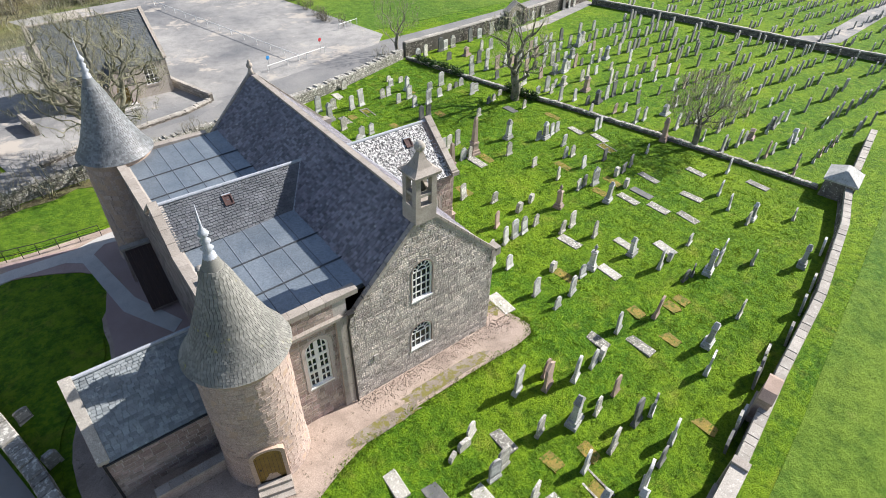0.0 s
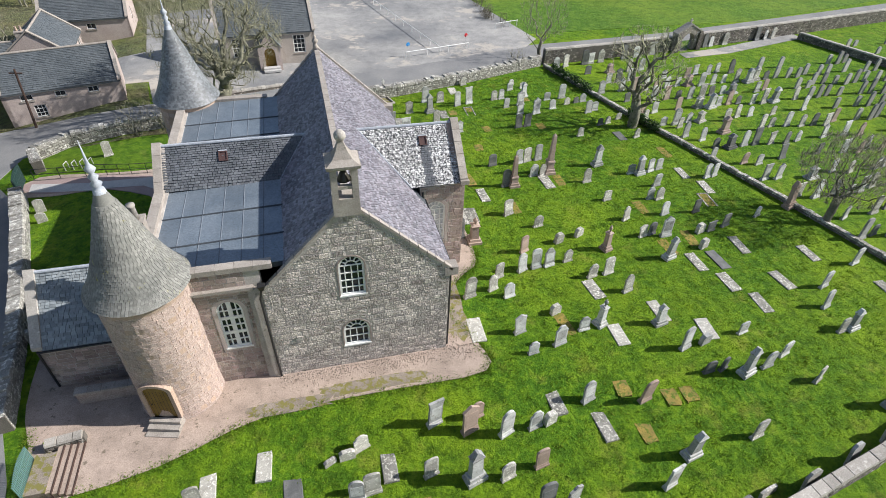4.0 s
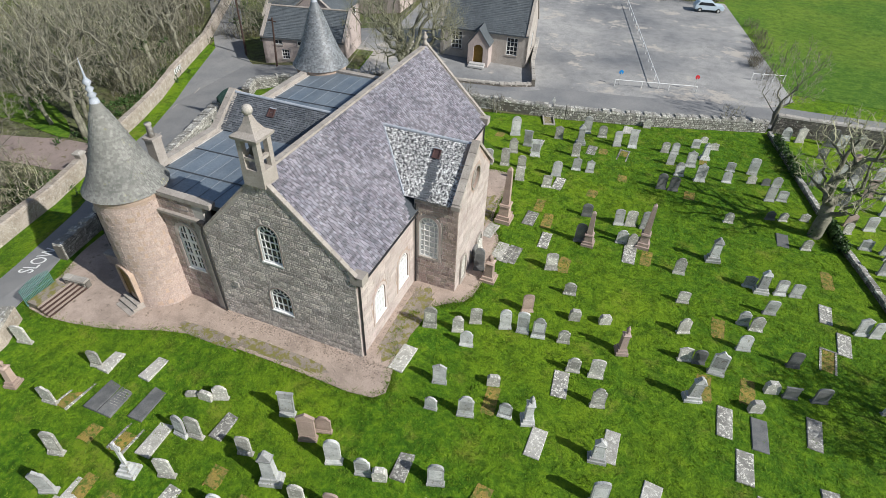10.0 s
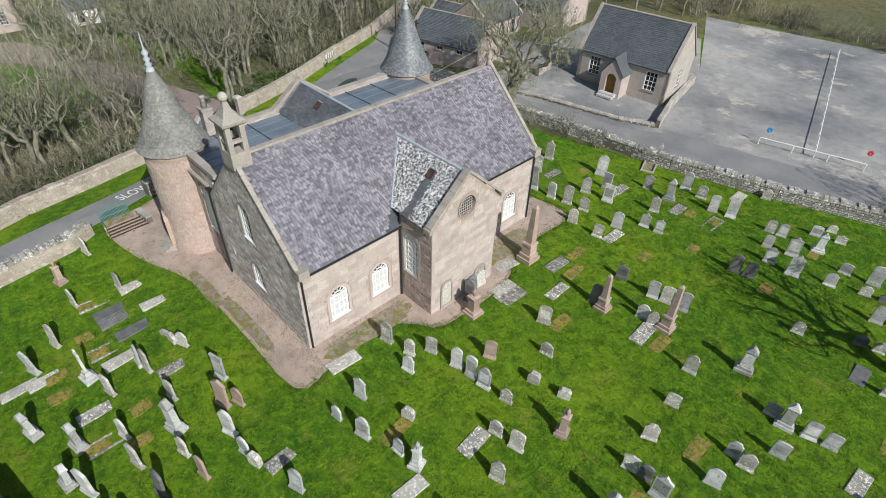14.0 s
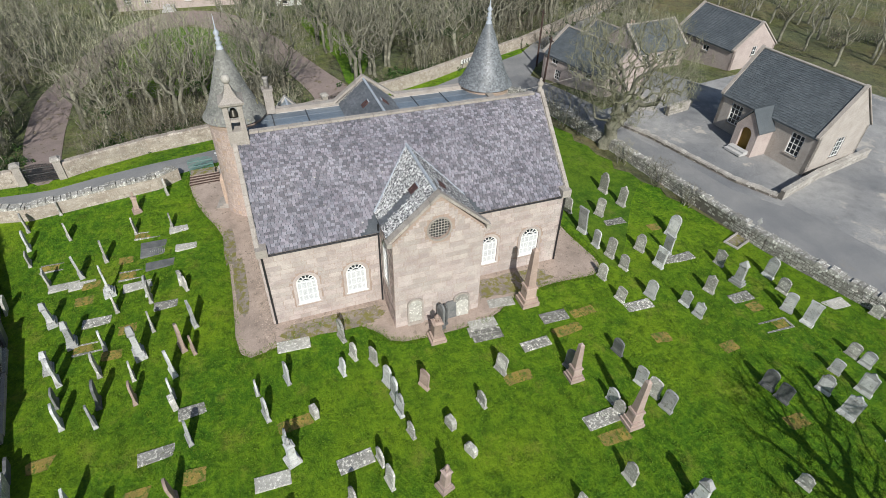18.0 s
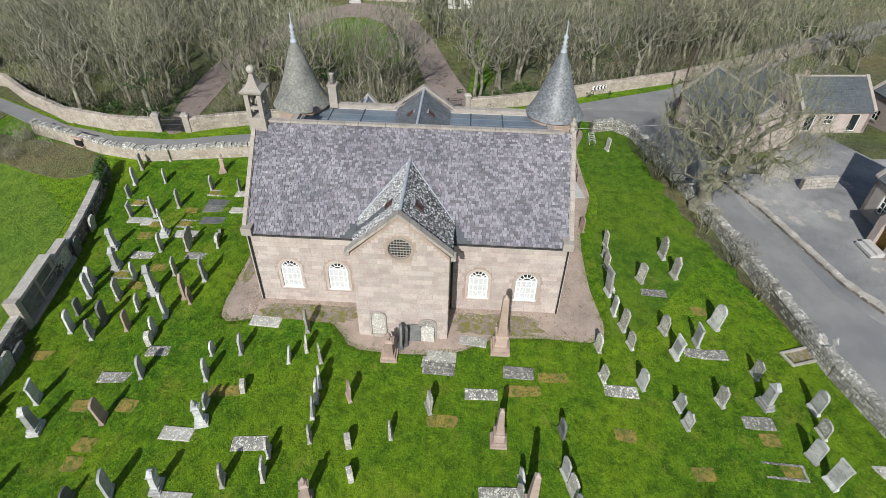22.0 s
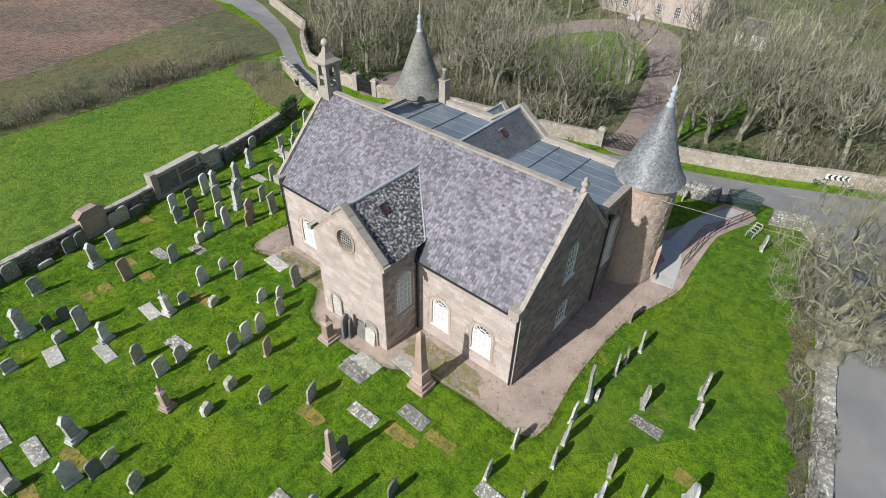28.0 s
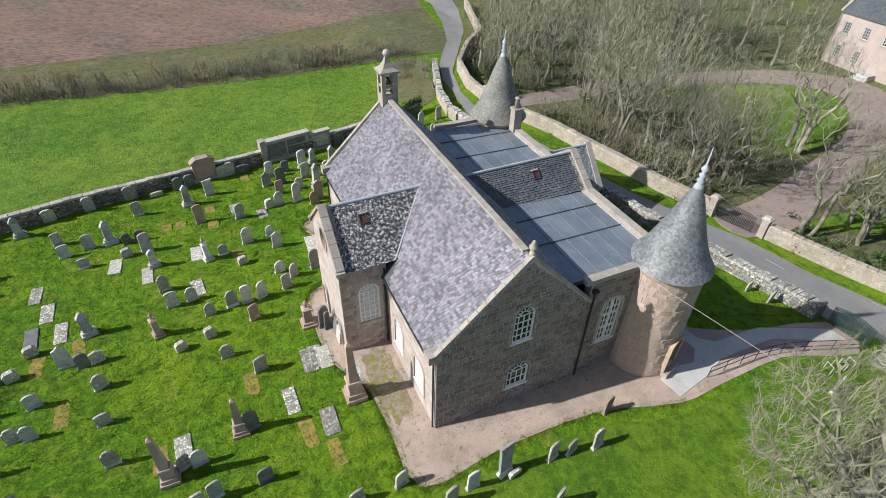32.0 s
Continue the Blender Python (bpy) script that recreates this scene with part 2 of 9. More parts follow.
M = dict(
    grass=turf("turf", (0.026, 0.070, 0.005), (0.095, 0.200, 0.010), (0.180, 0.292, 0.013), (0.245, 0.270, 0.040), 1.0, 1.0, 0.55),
    lawn=turf("mown_lawn", (0.045, 0.095, 0.010), (0.095, 0.175, 0.014), (0.150, 0.228, 0.022), (0.22, 0.22, 0.05), 0.8, 0.4, 0.62),
    shortgrass=turf("short_grass", (0.034, 0.075, 0.007), (0.078, 0.148, 0.011), (0.122, 0.198, 0.014), (0.18, 0.19, 0.05), 0.9, 0.5, 0.58),
    field=turf("pasture", (0.05, 0.10, 0.012), (0.105, 0.190, 0.020), (0.150, 0.235, 0.028), (0.20, 0.235, 0.06), 0.7, 0.8, 0.62),
    plough=turf("ploughed_soil", (0.11, 0.07, 0.05), (0.25, 0.165, 0.125), (0.30, 0.205, 0.16), (0.34, 0.27, 0.18), 0.7, 1.0, 0.6, 0.45),
    scrub=turf("rough_scrub", (0.06, 0.05, 0.028), (0.20, 0.165, 0.09), (0.15, 0.16, 0.06), (0.31, 0.255, 0.16), 0.9, 1.0, 0.55),
    gravel=mat("pink_gravel", (0.46, 0.365, 0.305), (0.37, 0.295, 0.245), 0.45, 20.0, 0.95, 0.7, (0.19, 0.155, 0.12), spot_scale=2.4, spot_at=0.59, stain=0.3),
    tarpath=mat("red_tar_path", (0.34, 0.25, 0.235), (0.38, 0.29, 0.27), 0.6, 40.0, 0.9, 0.3),
    drive=mat("leafy_gravel_drive", (0.31, 0.245, 0.225), (0.25, 0.205, 0.18), 0.5, 30.0, 0.95, 0.4, (0.17, 0.14, 0.09), spot_scale=1.4, spot_at=0.56),
    paving=mat("concrete_paving", (0.54, 0.53, 0.51), (0.46, 0.45, 0.44), 1.0, 30.0, 0.9, 0.2, stain=0.15),
    asphalt=mat("worn_asphalt", (0.21, 0.212, 0.215), (0.275, 0.272, 0.265), 0.3, 45.0, 0.9, 0.3, (0.25, 0.24, 0.22), spot_scale=0.5, spot_at=0.62),
    carpark=mat("dusty_hardcore", (0.18, 0.186, 0.195), (0.41, 0.40, 0.38), 0.07, 14.0, 0.95, 0.5, (0.43, 0.395, 0.35), spot_scale=0.12, spot_at=0.55, stain=0.3),
    moss=mat("moss_gravel", (0.34, 0.245, 0.06), (0.20, 0.165, 0.05), 1.6, 14.0, 0.95, 0.8, (0.09, 0.14, 0.018), spot_scale=4.0, spot_at=0.51),
    weeds=mat("weedy_gravel", (0.31, 0.265, 0.225), (0.22, 0.185, 0.15), 1.2, 20.0, 0.95, 0.7, (0.19, 0.175, 0.055), spot_scale=2.2, spot_at=0.485),
    ashlar=mat("pink_ashlar", (0.43, 0.36, 0.33), (0.50, 0.44, 0.405), 1.1, 26.0, 0.9, 0.25, (0.36, 0.285, 0.245), island=0.13, spot_scale=1.7, spot_at=0.64, hue=0.01),
    rubble=mat("grey_rubble", (0.48, 0.425, 0.38), (0.64, 0.58, 0.53), 1.3, 13.0, 0.95, 1.0, (0.13, 0.12, 0.11), island=0.34, spot_scale=8.0, spot_at=0.57, dist=0.12, hue=0.015, grain=0.9, pale=(0.62, 0.57, 0.52)),
    ashlarjoint=mat("ashlar_joint", (0.36, 0.275, 0.225), (0.43, 0.33, 0.275), 1.0, 20.0, 0.95, 0.3),
    pinkrubble=mat("pink_rubble", (0.33, 0.255, 0.225), (0.43, 0.35, 0.31), 1.3, 14.0, 0.95, 0.9, (0.20, 0.155, 0.135), island=0.25, spot_scale=4.0, spot_at=0.6, dist=0.03, hue=0.02),
    squared=mat("squared_grey_stone", (0.234, 0.189, 0.17), (0.295, 0.248, 0.226), 1.3, 18.0, 0.95, 0.6, (0.16, 0.135, 0.12), island=0.28, spot_scale=3.0, spot_at=0.62, dist=0.02, hue=0.02),
    turretstone=mat("turret_stone", (0.49, 0.385, 0.335), (0.42, 0.335, 0.295), 0.7, 18.0, 0.95, 0.3, (0.34, 0.275, 0.24), island=0.08, spot_scale=3.4, spot_at=0.585, dist=0.03, grain=0.85, pale=(0.58, 0.49, 0.43)),
    mortar=mat("lime_mortar", (0.56, 0.52, 0.475), (0.42, 0.385, 0.35), 1.0, 20.0, 0.95, 0.5, stain=0.3),
    harl=mat("pink_harling", (0.50, 0.37, 0.285), (0.43, 0.33, 0.27), 0.8, 18.0, 0.95, 0.6, (0.32, 0.25, 0.21), spot_scale=2.2, spot_at=0.6),
    ridge=mat("dressed_stone", (0.41, 0.37, 0.33), (0.33, 0.295, 0.26), 1.5, 22.0, 0.9, 0.4, (0.20, 0.19, 0.16), spot_scale=5.0, spot_at=0.6, per=0.08),
    slate=mat("purple_slate", (0.178, 0.17, 0.198), (0.25, 0.238, 0.265), 0.35, 30.0, 0.55, 0.3, (0.50, 0.48, 0.43), island=0.42, spot_scale=3.2, spot_at=0.635, hue=0.05, spec=0.4),
    slatedark=mat("blue_slate", (0.105, 0.115, 0.128), (0.15, 0.16, 0.175), 0.9, 30.0, 0.55, 0.3, (0.30, 0.30, 0.28), island=0.22, spot_scale=7.0, spot_at=0.70, hue=0.02, spec=0.5),
    slatevest=mat("weathered_blue_slate", (0.22, 0.25, 0.265), (0.31, 0.34, 0.355), 0.7, 30.0, 0.55, 0.3, (0.42, 0.45, 0.45), island=0.25, spot_scale=1.1, spot_at=0.60, spec=0.5),
    slatehall=mat("smooth_dark_slate", (0.095, 0.11, 0.12), (0.125, 0.14, 0.15), 0.5, 24.0, 0.55, 0.3, (0.21, 0.22, 0.20), island=0.14, spot_scale=3.0, spot_at=0.66, spec=0.5),
    slatelich=mat("lichened_slate", (0.075, 0.075, 0.08), (0.11, 0.11, 0.115), 0.9, 30.0, 0.7, 0.4, (0.68, 0.68, 0.67), island=0.3, spot_scale=8.0, spot_at=0.465),
    slatespeck=mat("speckled_slate", (0.075, 0.075, 0.08), (0.11, 0.11, 0.115), 0.9, 30.0, 0.7, 0.4, (0.64, 0.64, 0.63), island=0.3, spot_scale=7.0, spot_at=0.51),
    slatecone=mat("mossy_cone_slate", (0.185, 0.187, 0.172), (0.265, 0.262, 0.238), 0.8, 30.0, 0.7, 0.3, (0.33, 0.31, 0.11), island=0.22, spot_scale=1.3, spot_at=0.62),
    slateconeE=mat("grey_cone_slate", (0.155, 0.168, 0.178), (0.215, 0.228, 0.238), 0.8, 30.0, 0.5, 0.3, (0.34, 0.34, 0.32), island=0.35, spot_scale=5.0, spot_at=0.66, spec=0.5),
    lead=mat("sheet_lead", (0.19, 0.235, 0.28), (0.255, 0.30, 0.345), 0.7, 12.0, 0.45, 0.08, metal=0.35, island=0.1, stain=0.15, spec=0.5),
    leadwelt=mat("weathered_lead_welt", (0.15, 0.175, 0.205), (0.19, 0.215, 0.245), 1.0, 20.0, 0.9, 0.1, spec=0.1),
    leadseam=mat("dark_lead_roll", (0.05, 0.06, 0.075), (0.08, 0.09, 0.10), 1.0, 20.0, 0.6, 0.1),
    zinc=mat("white_lead_finial", (0.46, 0.49, 0.54), (0.34, 0.375, 0.42), 3.0, 30.0, 0.5, 0.1),
    stonegrey=mat("grey_granite", (0.40, 0.41, 0.40), (0.55, 0.55, 0.53), 2.0, 30.0, 0.85, 0.15, (0.22, 0.21, 0.17), per=0.35, spot_scale=6.0, spot_at=0.57, hue=0.03, stain=0.3),
    stoneslab=mat("mottled_slab", (0.19, 0.185, 0.165), (0.31, 0.30, 0.27), 1.5, 30.0, 0.9, 0.1, (0.62, 0.61, 0.54), per=0.3, spot_scale=7.0, spot_at=0.53, stain=0.5),
    stonesand=mat("sandstone_monument", (0.42, 0.32, 0.265), (0.34, 0.255, 0.21), 2.0, 30.0, 0.9, 0.1, (0.22, 0.175, 0.145), per=0.25, spot_scale=5.0),
    stonedark=mat("dark_granite", (0.12, 0.125, 0.125), (0.19, 0.19, 0.185), 2.0, 30.0, 0.6, 0.1, (0.32, 0.32, 0.28), per=0.25, spot_scale=8.0, spot_at=0.66),
    stonepink=mat("pink_granite", (0.34, 0.255, 0.22), (0.42, 0.33, 0.29), 2.0, 40.0, 0.6, 0.1, (0.27, 0.19, 0.16), per=0.15, spot_scale=6.0),
    stoneisle=mat("mixed_headstones", (0.27, 0.27, 0.26), (0.37, 0.36, 0.34), 1.0, 20.0, 0.85, 0.1, island=0.35),
    stonelich=mat("lichened_stone", (0.33, 0.32, 0.285), (0.45, 0.435, 0.39), 2.0, 30.0, 0.9, 0.15, (0.70, 0.69, 0.63), per=0.3, spot_scale=8.0, spot_at=0.55),
    wallstone=mat("field_stone", (0.135, 0.12, 0.105), (0.24, 0.215, 0.185), 1.5, 16.0, 0.95, 0.8, (0.60, 0.58, 0.52), island=0.45, spot_scale=5.0, spot_at=0.57, dist=0.04, hue=0.02),
    tanwall=mat("tan_pointed_rubble", (0.36, 0.305, 0.25), (0.47, 0.41, 0.35), 0.9, 14.0, 0.95, 0.8, (0.22, 0.19, 0.155), island=0.12, spot_scale=3.0, spot_at=0.6, dist=0.04, pale=(0.56, 0.52, 0.46)),
    cope=mat("wall_cope", (0.36, 0.335, 0.30), (0.44, 0.41, 0.37), 1.5, 20.0, 0.95, 0.6, (0.60, 0.58, 0.53), island=0.15, spot_scale=4.0, spot_at=0.58),
    wallmortar=mat("earthy_wall_mortar", (0.17, 0.155, 0.135), (0.12, 0.11, 0.095), 1.0, 20.0, 0.95, 0.5, stain=0.3),
    lichwall=mat("lichened_rubble", (0.26, 0.25, 0.225), (0.36, 0.345, 0.31), 1.5, 16.0, 0.95, 0.9, (0.64, 0.63, 0.58), island=0.3, spot_scale=4.5, spot_at=0.53, dist=0.05),
    woodfloor=turf("woodland_ground", (0.038, 0.037, 0.018), (0.165, 0.145, 0.08), (0.14, 0.175, 0.05), (0.30, 0.26, 0.17), 0.9, 1.0, 0.56),
    white=plain("white_paint", (0.78, 0.78, 0.76), 0.5),
    blind=mat("white_blind", (0.62, 0.63, 0.63), (0.56, 0.57, 0.58), 1.5, 10.0, 0.6, 0.0),
    glass=plain("dark_glass", (0.02, 0.025, 0.03), 0.08),
    black=plain("black_iron", (0.02, 0.02, 0.022), 0.5),
    timber=mat("brown_door", (0.19, 0.115, 0.02), (0.24, 0.15, 0.03), 3.0, 30.0, 0.6, 0.2),
    darkwood=mat("dark_timber", (0.055, 0.035, 0.03), (0.08, 0.05, 0.04), 3.0, 30.0, 0.7, 0.2),
    greenmetal=plain("green_gate_paint", (0.11, 0.22, 0.20), 0.5), darkgreen=plain("dark_green_gate_paint", (0.02, 0.05, 0.045), 0.5),
    bronze=plain("bell_bronze", (0.06, 0.055, 0.045), 0.4, 0.7),
    bark=mat("grey_bark", (0.32, 0.31, 0.235), (0.13, 0.125, 0.095), 1.2, 18.0, 0.95, 0.7, (0.36, 0.37, 0.26), spot_scale=3.0, per=0.45),
    twig=mat("bare_twigs", (0.315, 0.295, 0.22), (0.155, 0.147, 0.108), 1.0, 8.0, 0.95, 0.0, per=0.4),
    scrubtwig=mat("brown_scrub_twigs", (0.22, 0.195, 0.14), (0.10, 0.09, 0.064), 1.0, 8.0, 0.95, 0.0, per=0.45),
    twiggreen=mat("mossy_twigs", (0.41, 0.40, 0.265), (0.20, 0.198, 0.13), 1.0, 8.0, 0.95, 0.0, per=0.4),
    ivy=mat("ivy_leaves", (0.03, 0.07, 0.015), (0.05, 0.10, 0.02), 2.0, 20.0, 0.6, 0.2, island=0.3),
    pinkrender=mat("pink_render", (0.44, 0.365, 0.335), (0.50, 0.425, 0.39), 0.8, 16.0, 0.9, 0.2, stain=0.15),
    greyrender=mat("grey_render", (0.40, 0.36, 0.32), (0.46, 0.42, 0.38), 0.8, 16.0, 0.9, 0.2, stain=0.15),
    blue=plain("blue_sign", (0.02, 0.25, 0.6), 0.4), red=plain("red_sign", (0.6, 0.03, 0.04), 0.4),
    carpaint=plain("pale_blue_car_paint", (0.55, 0.65, 0.72), 0.25), rubber=plain("rubber", (0.015, 0.015, 0.015), 0.8),
)


def blades(name, c1, c2):
    """Thin grass blades: light passes through them as well as off them."""
    m = mat(name, c1, c2, 0.4, 6.0, 0.8, 0.0, island=0.3, hue=0.015)
    n, l = m.node_tree.nodes, m.node_tree.links
    bs, out = n["Principled BSDF"], n["Material Output"]
    tl, mx = n.new("ShaderNodeBsdfTranslucent"), n.new("ShaderNodeMixShader")
    l.new(bs.inputs["Base Color"].links[0].from_socket, tl.inputs["Color"])
    l.new(bs.outputs[0], mx.inputs[1])
    l.new(tl.outputs[0], mx.inputs[2])
    l.new(mx.outputs[0], out.inputs["Surface"])
    return m


# ---- mesh tools ----
def obj(name, bm, material, parent=None, label="", smooth=False):
    me = bpy.data.meshes.new(name)
    bmesh.ops.recalc_face_normals(bm, faces=bm.faces[:])
    bm.to_mesh(me)
    bm.free()
    if smooth:
        me.polygons.foreach_set("use_smooth", [True] * len(me.polygons))
    me.materials.append(material)
    ob = new(name, me)
    if parent is not None:
        ob.parent = parent
    if label:
        ob["label"] = label
    return ob


def part(name, bm, material, parent, label="", smooth=False):
    return obj(name, bm, material, parent, label, smooth)


def thing(name, label, category, group="", kind="", m=None):
    ob = new(name)
    ob.empty_display_size = 0.2
    if m is not None:
        ob.matrix_basis = m
    return tagged(ob, label, category, group, kind)


def structure(name, bm, material, label, category):
    return tagged(obj(name, bm, material), label, category, "", "structure")


def box(bm, x0, x1, y0, y1, z0, z1, m=None):
    vs = [bm.verts.new((x, y, z)) for z in (z0, z1) for x, y in ((x0, y0), (x1, y0), (x1, y1), (x0, y1))]
    if m is not None:
        for v in vs:
            v.co = m @ v.co
    for f in ((3, 2, 1, 0), (4, 5, 6, 7), (0, 1, 5, 4), (1, 2, 6, 5), (2, 3, 7, 6), (3, 0, 4, 7)):
        bm.faces.new([vs[i] for i in f])
    return vs


def frustum(bm, cx, cy, z0, z1, w0, d0, w1, d1, m=None):
    vs = [bm.verts.new((cx + sx * w / 2, cy + sy * d / 2, z)) for z, w, d in ((z0, w0, d0), (z1, w1, d1)) for sx, sy in ((-1, -1), (1, -1), (1, 1), (-1, 1))]
    if m is not None:
        for v in vs:
            v.co = m @ v.co
    for f in ((3, 2, 1, 0), (4, 5, 6, 7), (0, 1, 5, 4), (1, 2, 6, 5), (2, 3, 7, 6), (3, 0, 4, 7)):
        bm.faces.new([vs[i] for i in f])


def lathe(bm, prof, cx=0, cy=0, n=20, cap=True):
    rings = []
    for r, z in prof:
        rings.append([bm.verts.new((cx + r * math.cos(6.28319 * i / n), cy + r * math.sin(6.28319 * i / n), z)) for i in range(n)])
    for a, b in zip(rings, rings[1:]):
        for i in range(n):
            bm.faces.new((a[i], a[(i + 1) % n], b[(i + 1) % n], b[i]))
    if cap:
        bm.faces.new(rings[0][::-1])
        bm.faces.new(rings[-1])


def tube(bm, a, b, r0, r1=None, n=6):
    a, b = Vector(a), Vector(b)
    r1 = r0 if r1 is None else r1
    q = (b - a).to_track_quat('Z', 'Y')
    ra = [bm.verts.new(a + q @ Vector((r0 * math.cos(6.28319 * i / n), r0 * math.sin(6.28319 * i / n), 0))) for i in range(n)]
    rb = [bm.verts.new(b + q @ Vector((r1 * math.cos(6.28319 * i / n), r1 * math.sin(6.28319 * i / n), 0))) for i in range(n)]
    for i in range(n):
        bm.faces.new((ra[i], ra[(i + 1) % n], rb[(i + 1) % n], rb[i]))
    bm.faces.new(ra[::-1])
    bm.faces.new(rb)


def slab_poly(bm, pts, holes, place, thick):
    """A flat polygon with holes, given in (u, v); place maps (u, v, w) to the world; extruded to w = thick."""
    edges = []
    for loop in [pts] + list(holes):
        vs = [bm.verts.new(place(u, v, 0)) for u, v in loop]
        edges += [bm.edges.new((vs[i], vs[(i + 1) % len(vs)])) for i in range(len(vs))]
    r = bmesh.ops.triangle_fill(bm, edges=edges, use_beauty=True, use_dissolve=False)
    faces = [g for g in r["geom"] if isinstance(g, bmesh.types.BMFace)]
    d = Vector(place(0, 0, thick)) - Vector(place(0, 0, 0))
    e = bmesh.ops.extrude_face_region(bm, geom=faces)
    bmesh.ops.translate(bm, verts=[g for g in e["geom"] if isinstance(g, bmesh.types.BMVert)], vec=d)


def ground_patch(name, pts, z, material, label, category, thick=0.25):
    bm = bmesh.new()
    slab_poly(bm, pts, (), lambda u, v, w: (u, v, z - w), thick)
    return structure(name, bm, material, label, category)


def smooth_loop(pts, n=4):
    """A rounder closed outline through a few corners."""
    out = []
    k = len(pts)
    for i in range(k):
        p0, p1, p2, p3 = (Vector(pts[(i + j - 1) % k]) for j in range(4))
        for s in range(n):
            t = s / n
            v = 0.5 * ((2 * p1) + (p2 - p0) * t + (2 * p0 - 5 * p1 + 4 * p2 - p3) * t * t + (3 * p1 - p0 - 3 * p2 + p3) * t ** 3)
            out.append((v.x, v.y))
    return out


def arch(cx, w, z0, z1, n=8, rise=None):
    """A window outline in (u, z): square below, round arched above."""
    r = w / 2
    rise = r if rise is None else rise
    zs = z1 - rise
    return [(cx - r, z0), (cx + r, z0)] + [(cx + r * math.cos(math.pi * i / n), zs + rise * math.sin(math.pi * i / n)) for i in range(n + 1)]


def inside(p, poly):
    x, y = p
    c = False
    for i in range(len(poly)):
        (x0, y0), (x1, y1) = poly[i - 1], poly[i]
        if (y0 > y) != (y1 > y) and x < (x1 - x0) * (y - y0) / (y1 - y0) + x0:
            c = not c
    return c


def grown(poly, d):
    """An opening's outline pushed outwards by d."""
    us, vs = [p[0] for p in poly], [p[1] for p in poly]
    cx, cz = (min(us) + max(us)) / 2, (min(vs) + max(vs)) / 2
    ku, kv = 1 + 2 * d / (max(us) - min(us)), 1 + 2 * d / (max(vs) - min(vs))
    return [(cx + (u - cx) * ku, cz + (v - cz) * kv) for u, v in poly]


def fitting(a, b, c, d, outline, holes, depth):
    """The parts of the rectangle a..b, c..d that lie inside the outline and clear of the holes, by halving."""
    spots = [(a + (b - a) * i / 4, c + (d - c) * j / 2) for i in range(5) for j in range(3)]
    good = [inside((min(max(u, a + .005), b - .005), min(max(v, c + .005), d - .005)), outline) and not any(inside((u, v), h) for h in holes) for u, v in spots]
    if all(good):
        return [(a, b, c, d)]
    if not any(good) or depth == 0:
        return []
    if b - a > d - c:
        m = (a + b) / 2
        return fitting(a, m, c, d, outline, holes, depth - 1) + fitting(m, b, c, d, outline, holes, depth - 1)
    m = (c + d) / 2
    return fitting(a, b, c, m, outline, holes, depth - 1) + fitting(a, b, m, d, outline, holes, depth - 1)


def masonry(outline, holes, place, course, length, proud, jitter, gap, rng, rough=0.0, margin=0.0):
    """Yields blocks (8 corners each) laid in courses over a wall face; rough shifts the face corners."""
    us, vs = [p[0] for p in outline], [p[1] for p in outline]
    holes = [grown(h, margin) for h in holes] if margin else holes
    z = min(vs)
    while z < max(vs) - 0.05:
        h = course * rng.uniform(1 - jitter, 1 + jitter)
        u = min(us) - rng.uniform(0, length * 0.6)
        while u < max(us):
            w = length * rng.uniform(1 - 1.5 * jitter, 1 + 1.5 * jitter)
            a, b, c, d = max(u, min(us)), min(u + w, max(us)), z, min(z + h, max(vs))
            u += w
            if b - a < 0.06 or d - c < 0.04:
                continue
            for a, b, c, d in fitting(a, b, c, d, outline, holes, 3 if rough < 0.015 or margin else 0):
                a, b, c, d = a + gap / 2, b - gap / 2, c + gap / 2, d - gap / 2
                if b - a < 0.03 or d - c < 0.03:
                    continue
                o = proud * rng.uniform(0.4, 1.3)
                k = min(0.012 * min(1, proud / 0.02), (d - c) / 4)
                r = min(rough, (b - a) / 6, (d - c) / 6)
                rr = lambda: rng.uniform(-r, r)
                yield [place(a, c, -0.01), place(b, c, -0.01), place(b, d, -0.01), place(a, d, -0.01),
                       place(a + k + rr(), c + k + rr(), o), place(b - k + rr(), c + k + rr(), o), place(b - k + rr(), d - k + rr(), o), place(a + k + rr(), d - k + rr(), o)]
        z += h


BLOCK_FACES = ((4, 5, 6, 7), (0, 1, 5, 4), (1, 2, 6, 5), (2, 3, 7, 6), (3, 0, 4, 7))


def from_blocks(name, blocks, material, parent, label="", kind=""):
    vs, fs = [], []
    for b in blocks:
        k = len(vs)
        vs += [tuple(p) for p in b]
        fs += [tuple(k + i for i in f) for f in BLOCK_FACES]
    me = bpy.data.meshes.new(name)
    me.from_pydata(vs, [], fs)
    me.materials.append(material)
    bm = bmesh.new()
    bm.from_mesh(me)
    bmesh.ops.recalc_face_normals(bm, faces=bm.faces[:])
    bm.to_mesh(me)
    bm.free()
    ob = new(name, me)
    if parent is not None:
        ob.parent = parent
    return tagged(ob, label, "", "", kind)


PIECES = []


def pieces(name, blocks, material, parent, count):
    """The first count blocks as parts of their own, the rest joined."""
    blocks = list(blocks)
    PIECES.append((name, blocks[:count], material, parent))
    if blocks[count:]:
        from_blocks(name + "_field", blocks[count:], material, parent, "", "stuff")


# ---- ground ----
CELL = 2.5


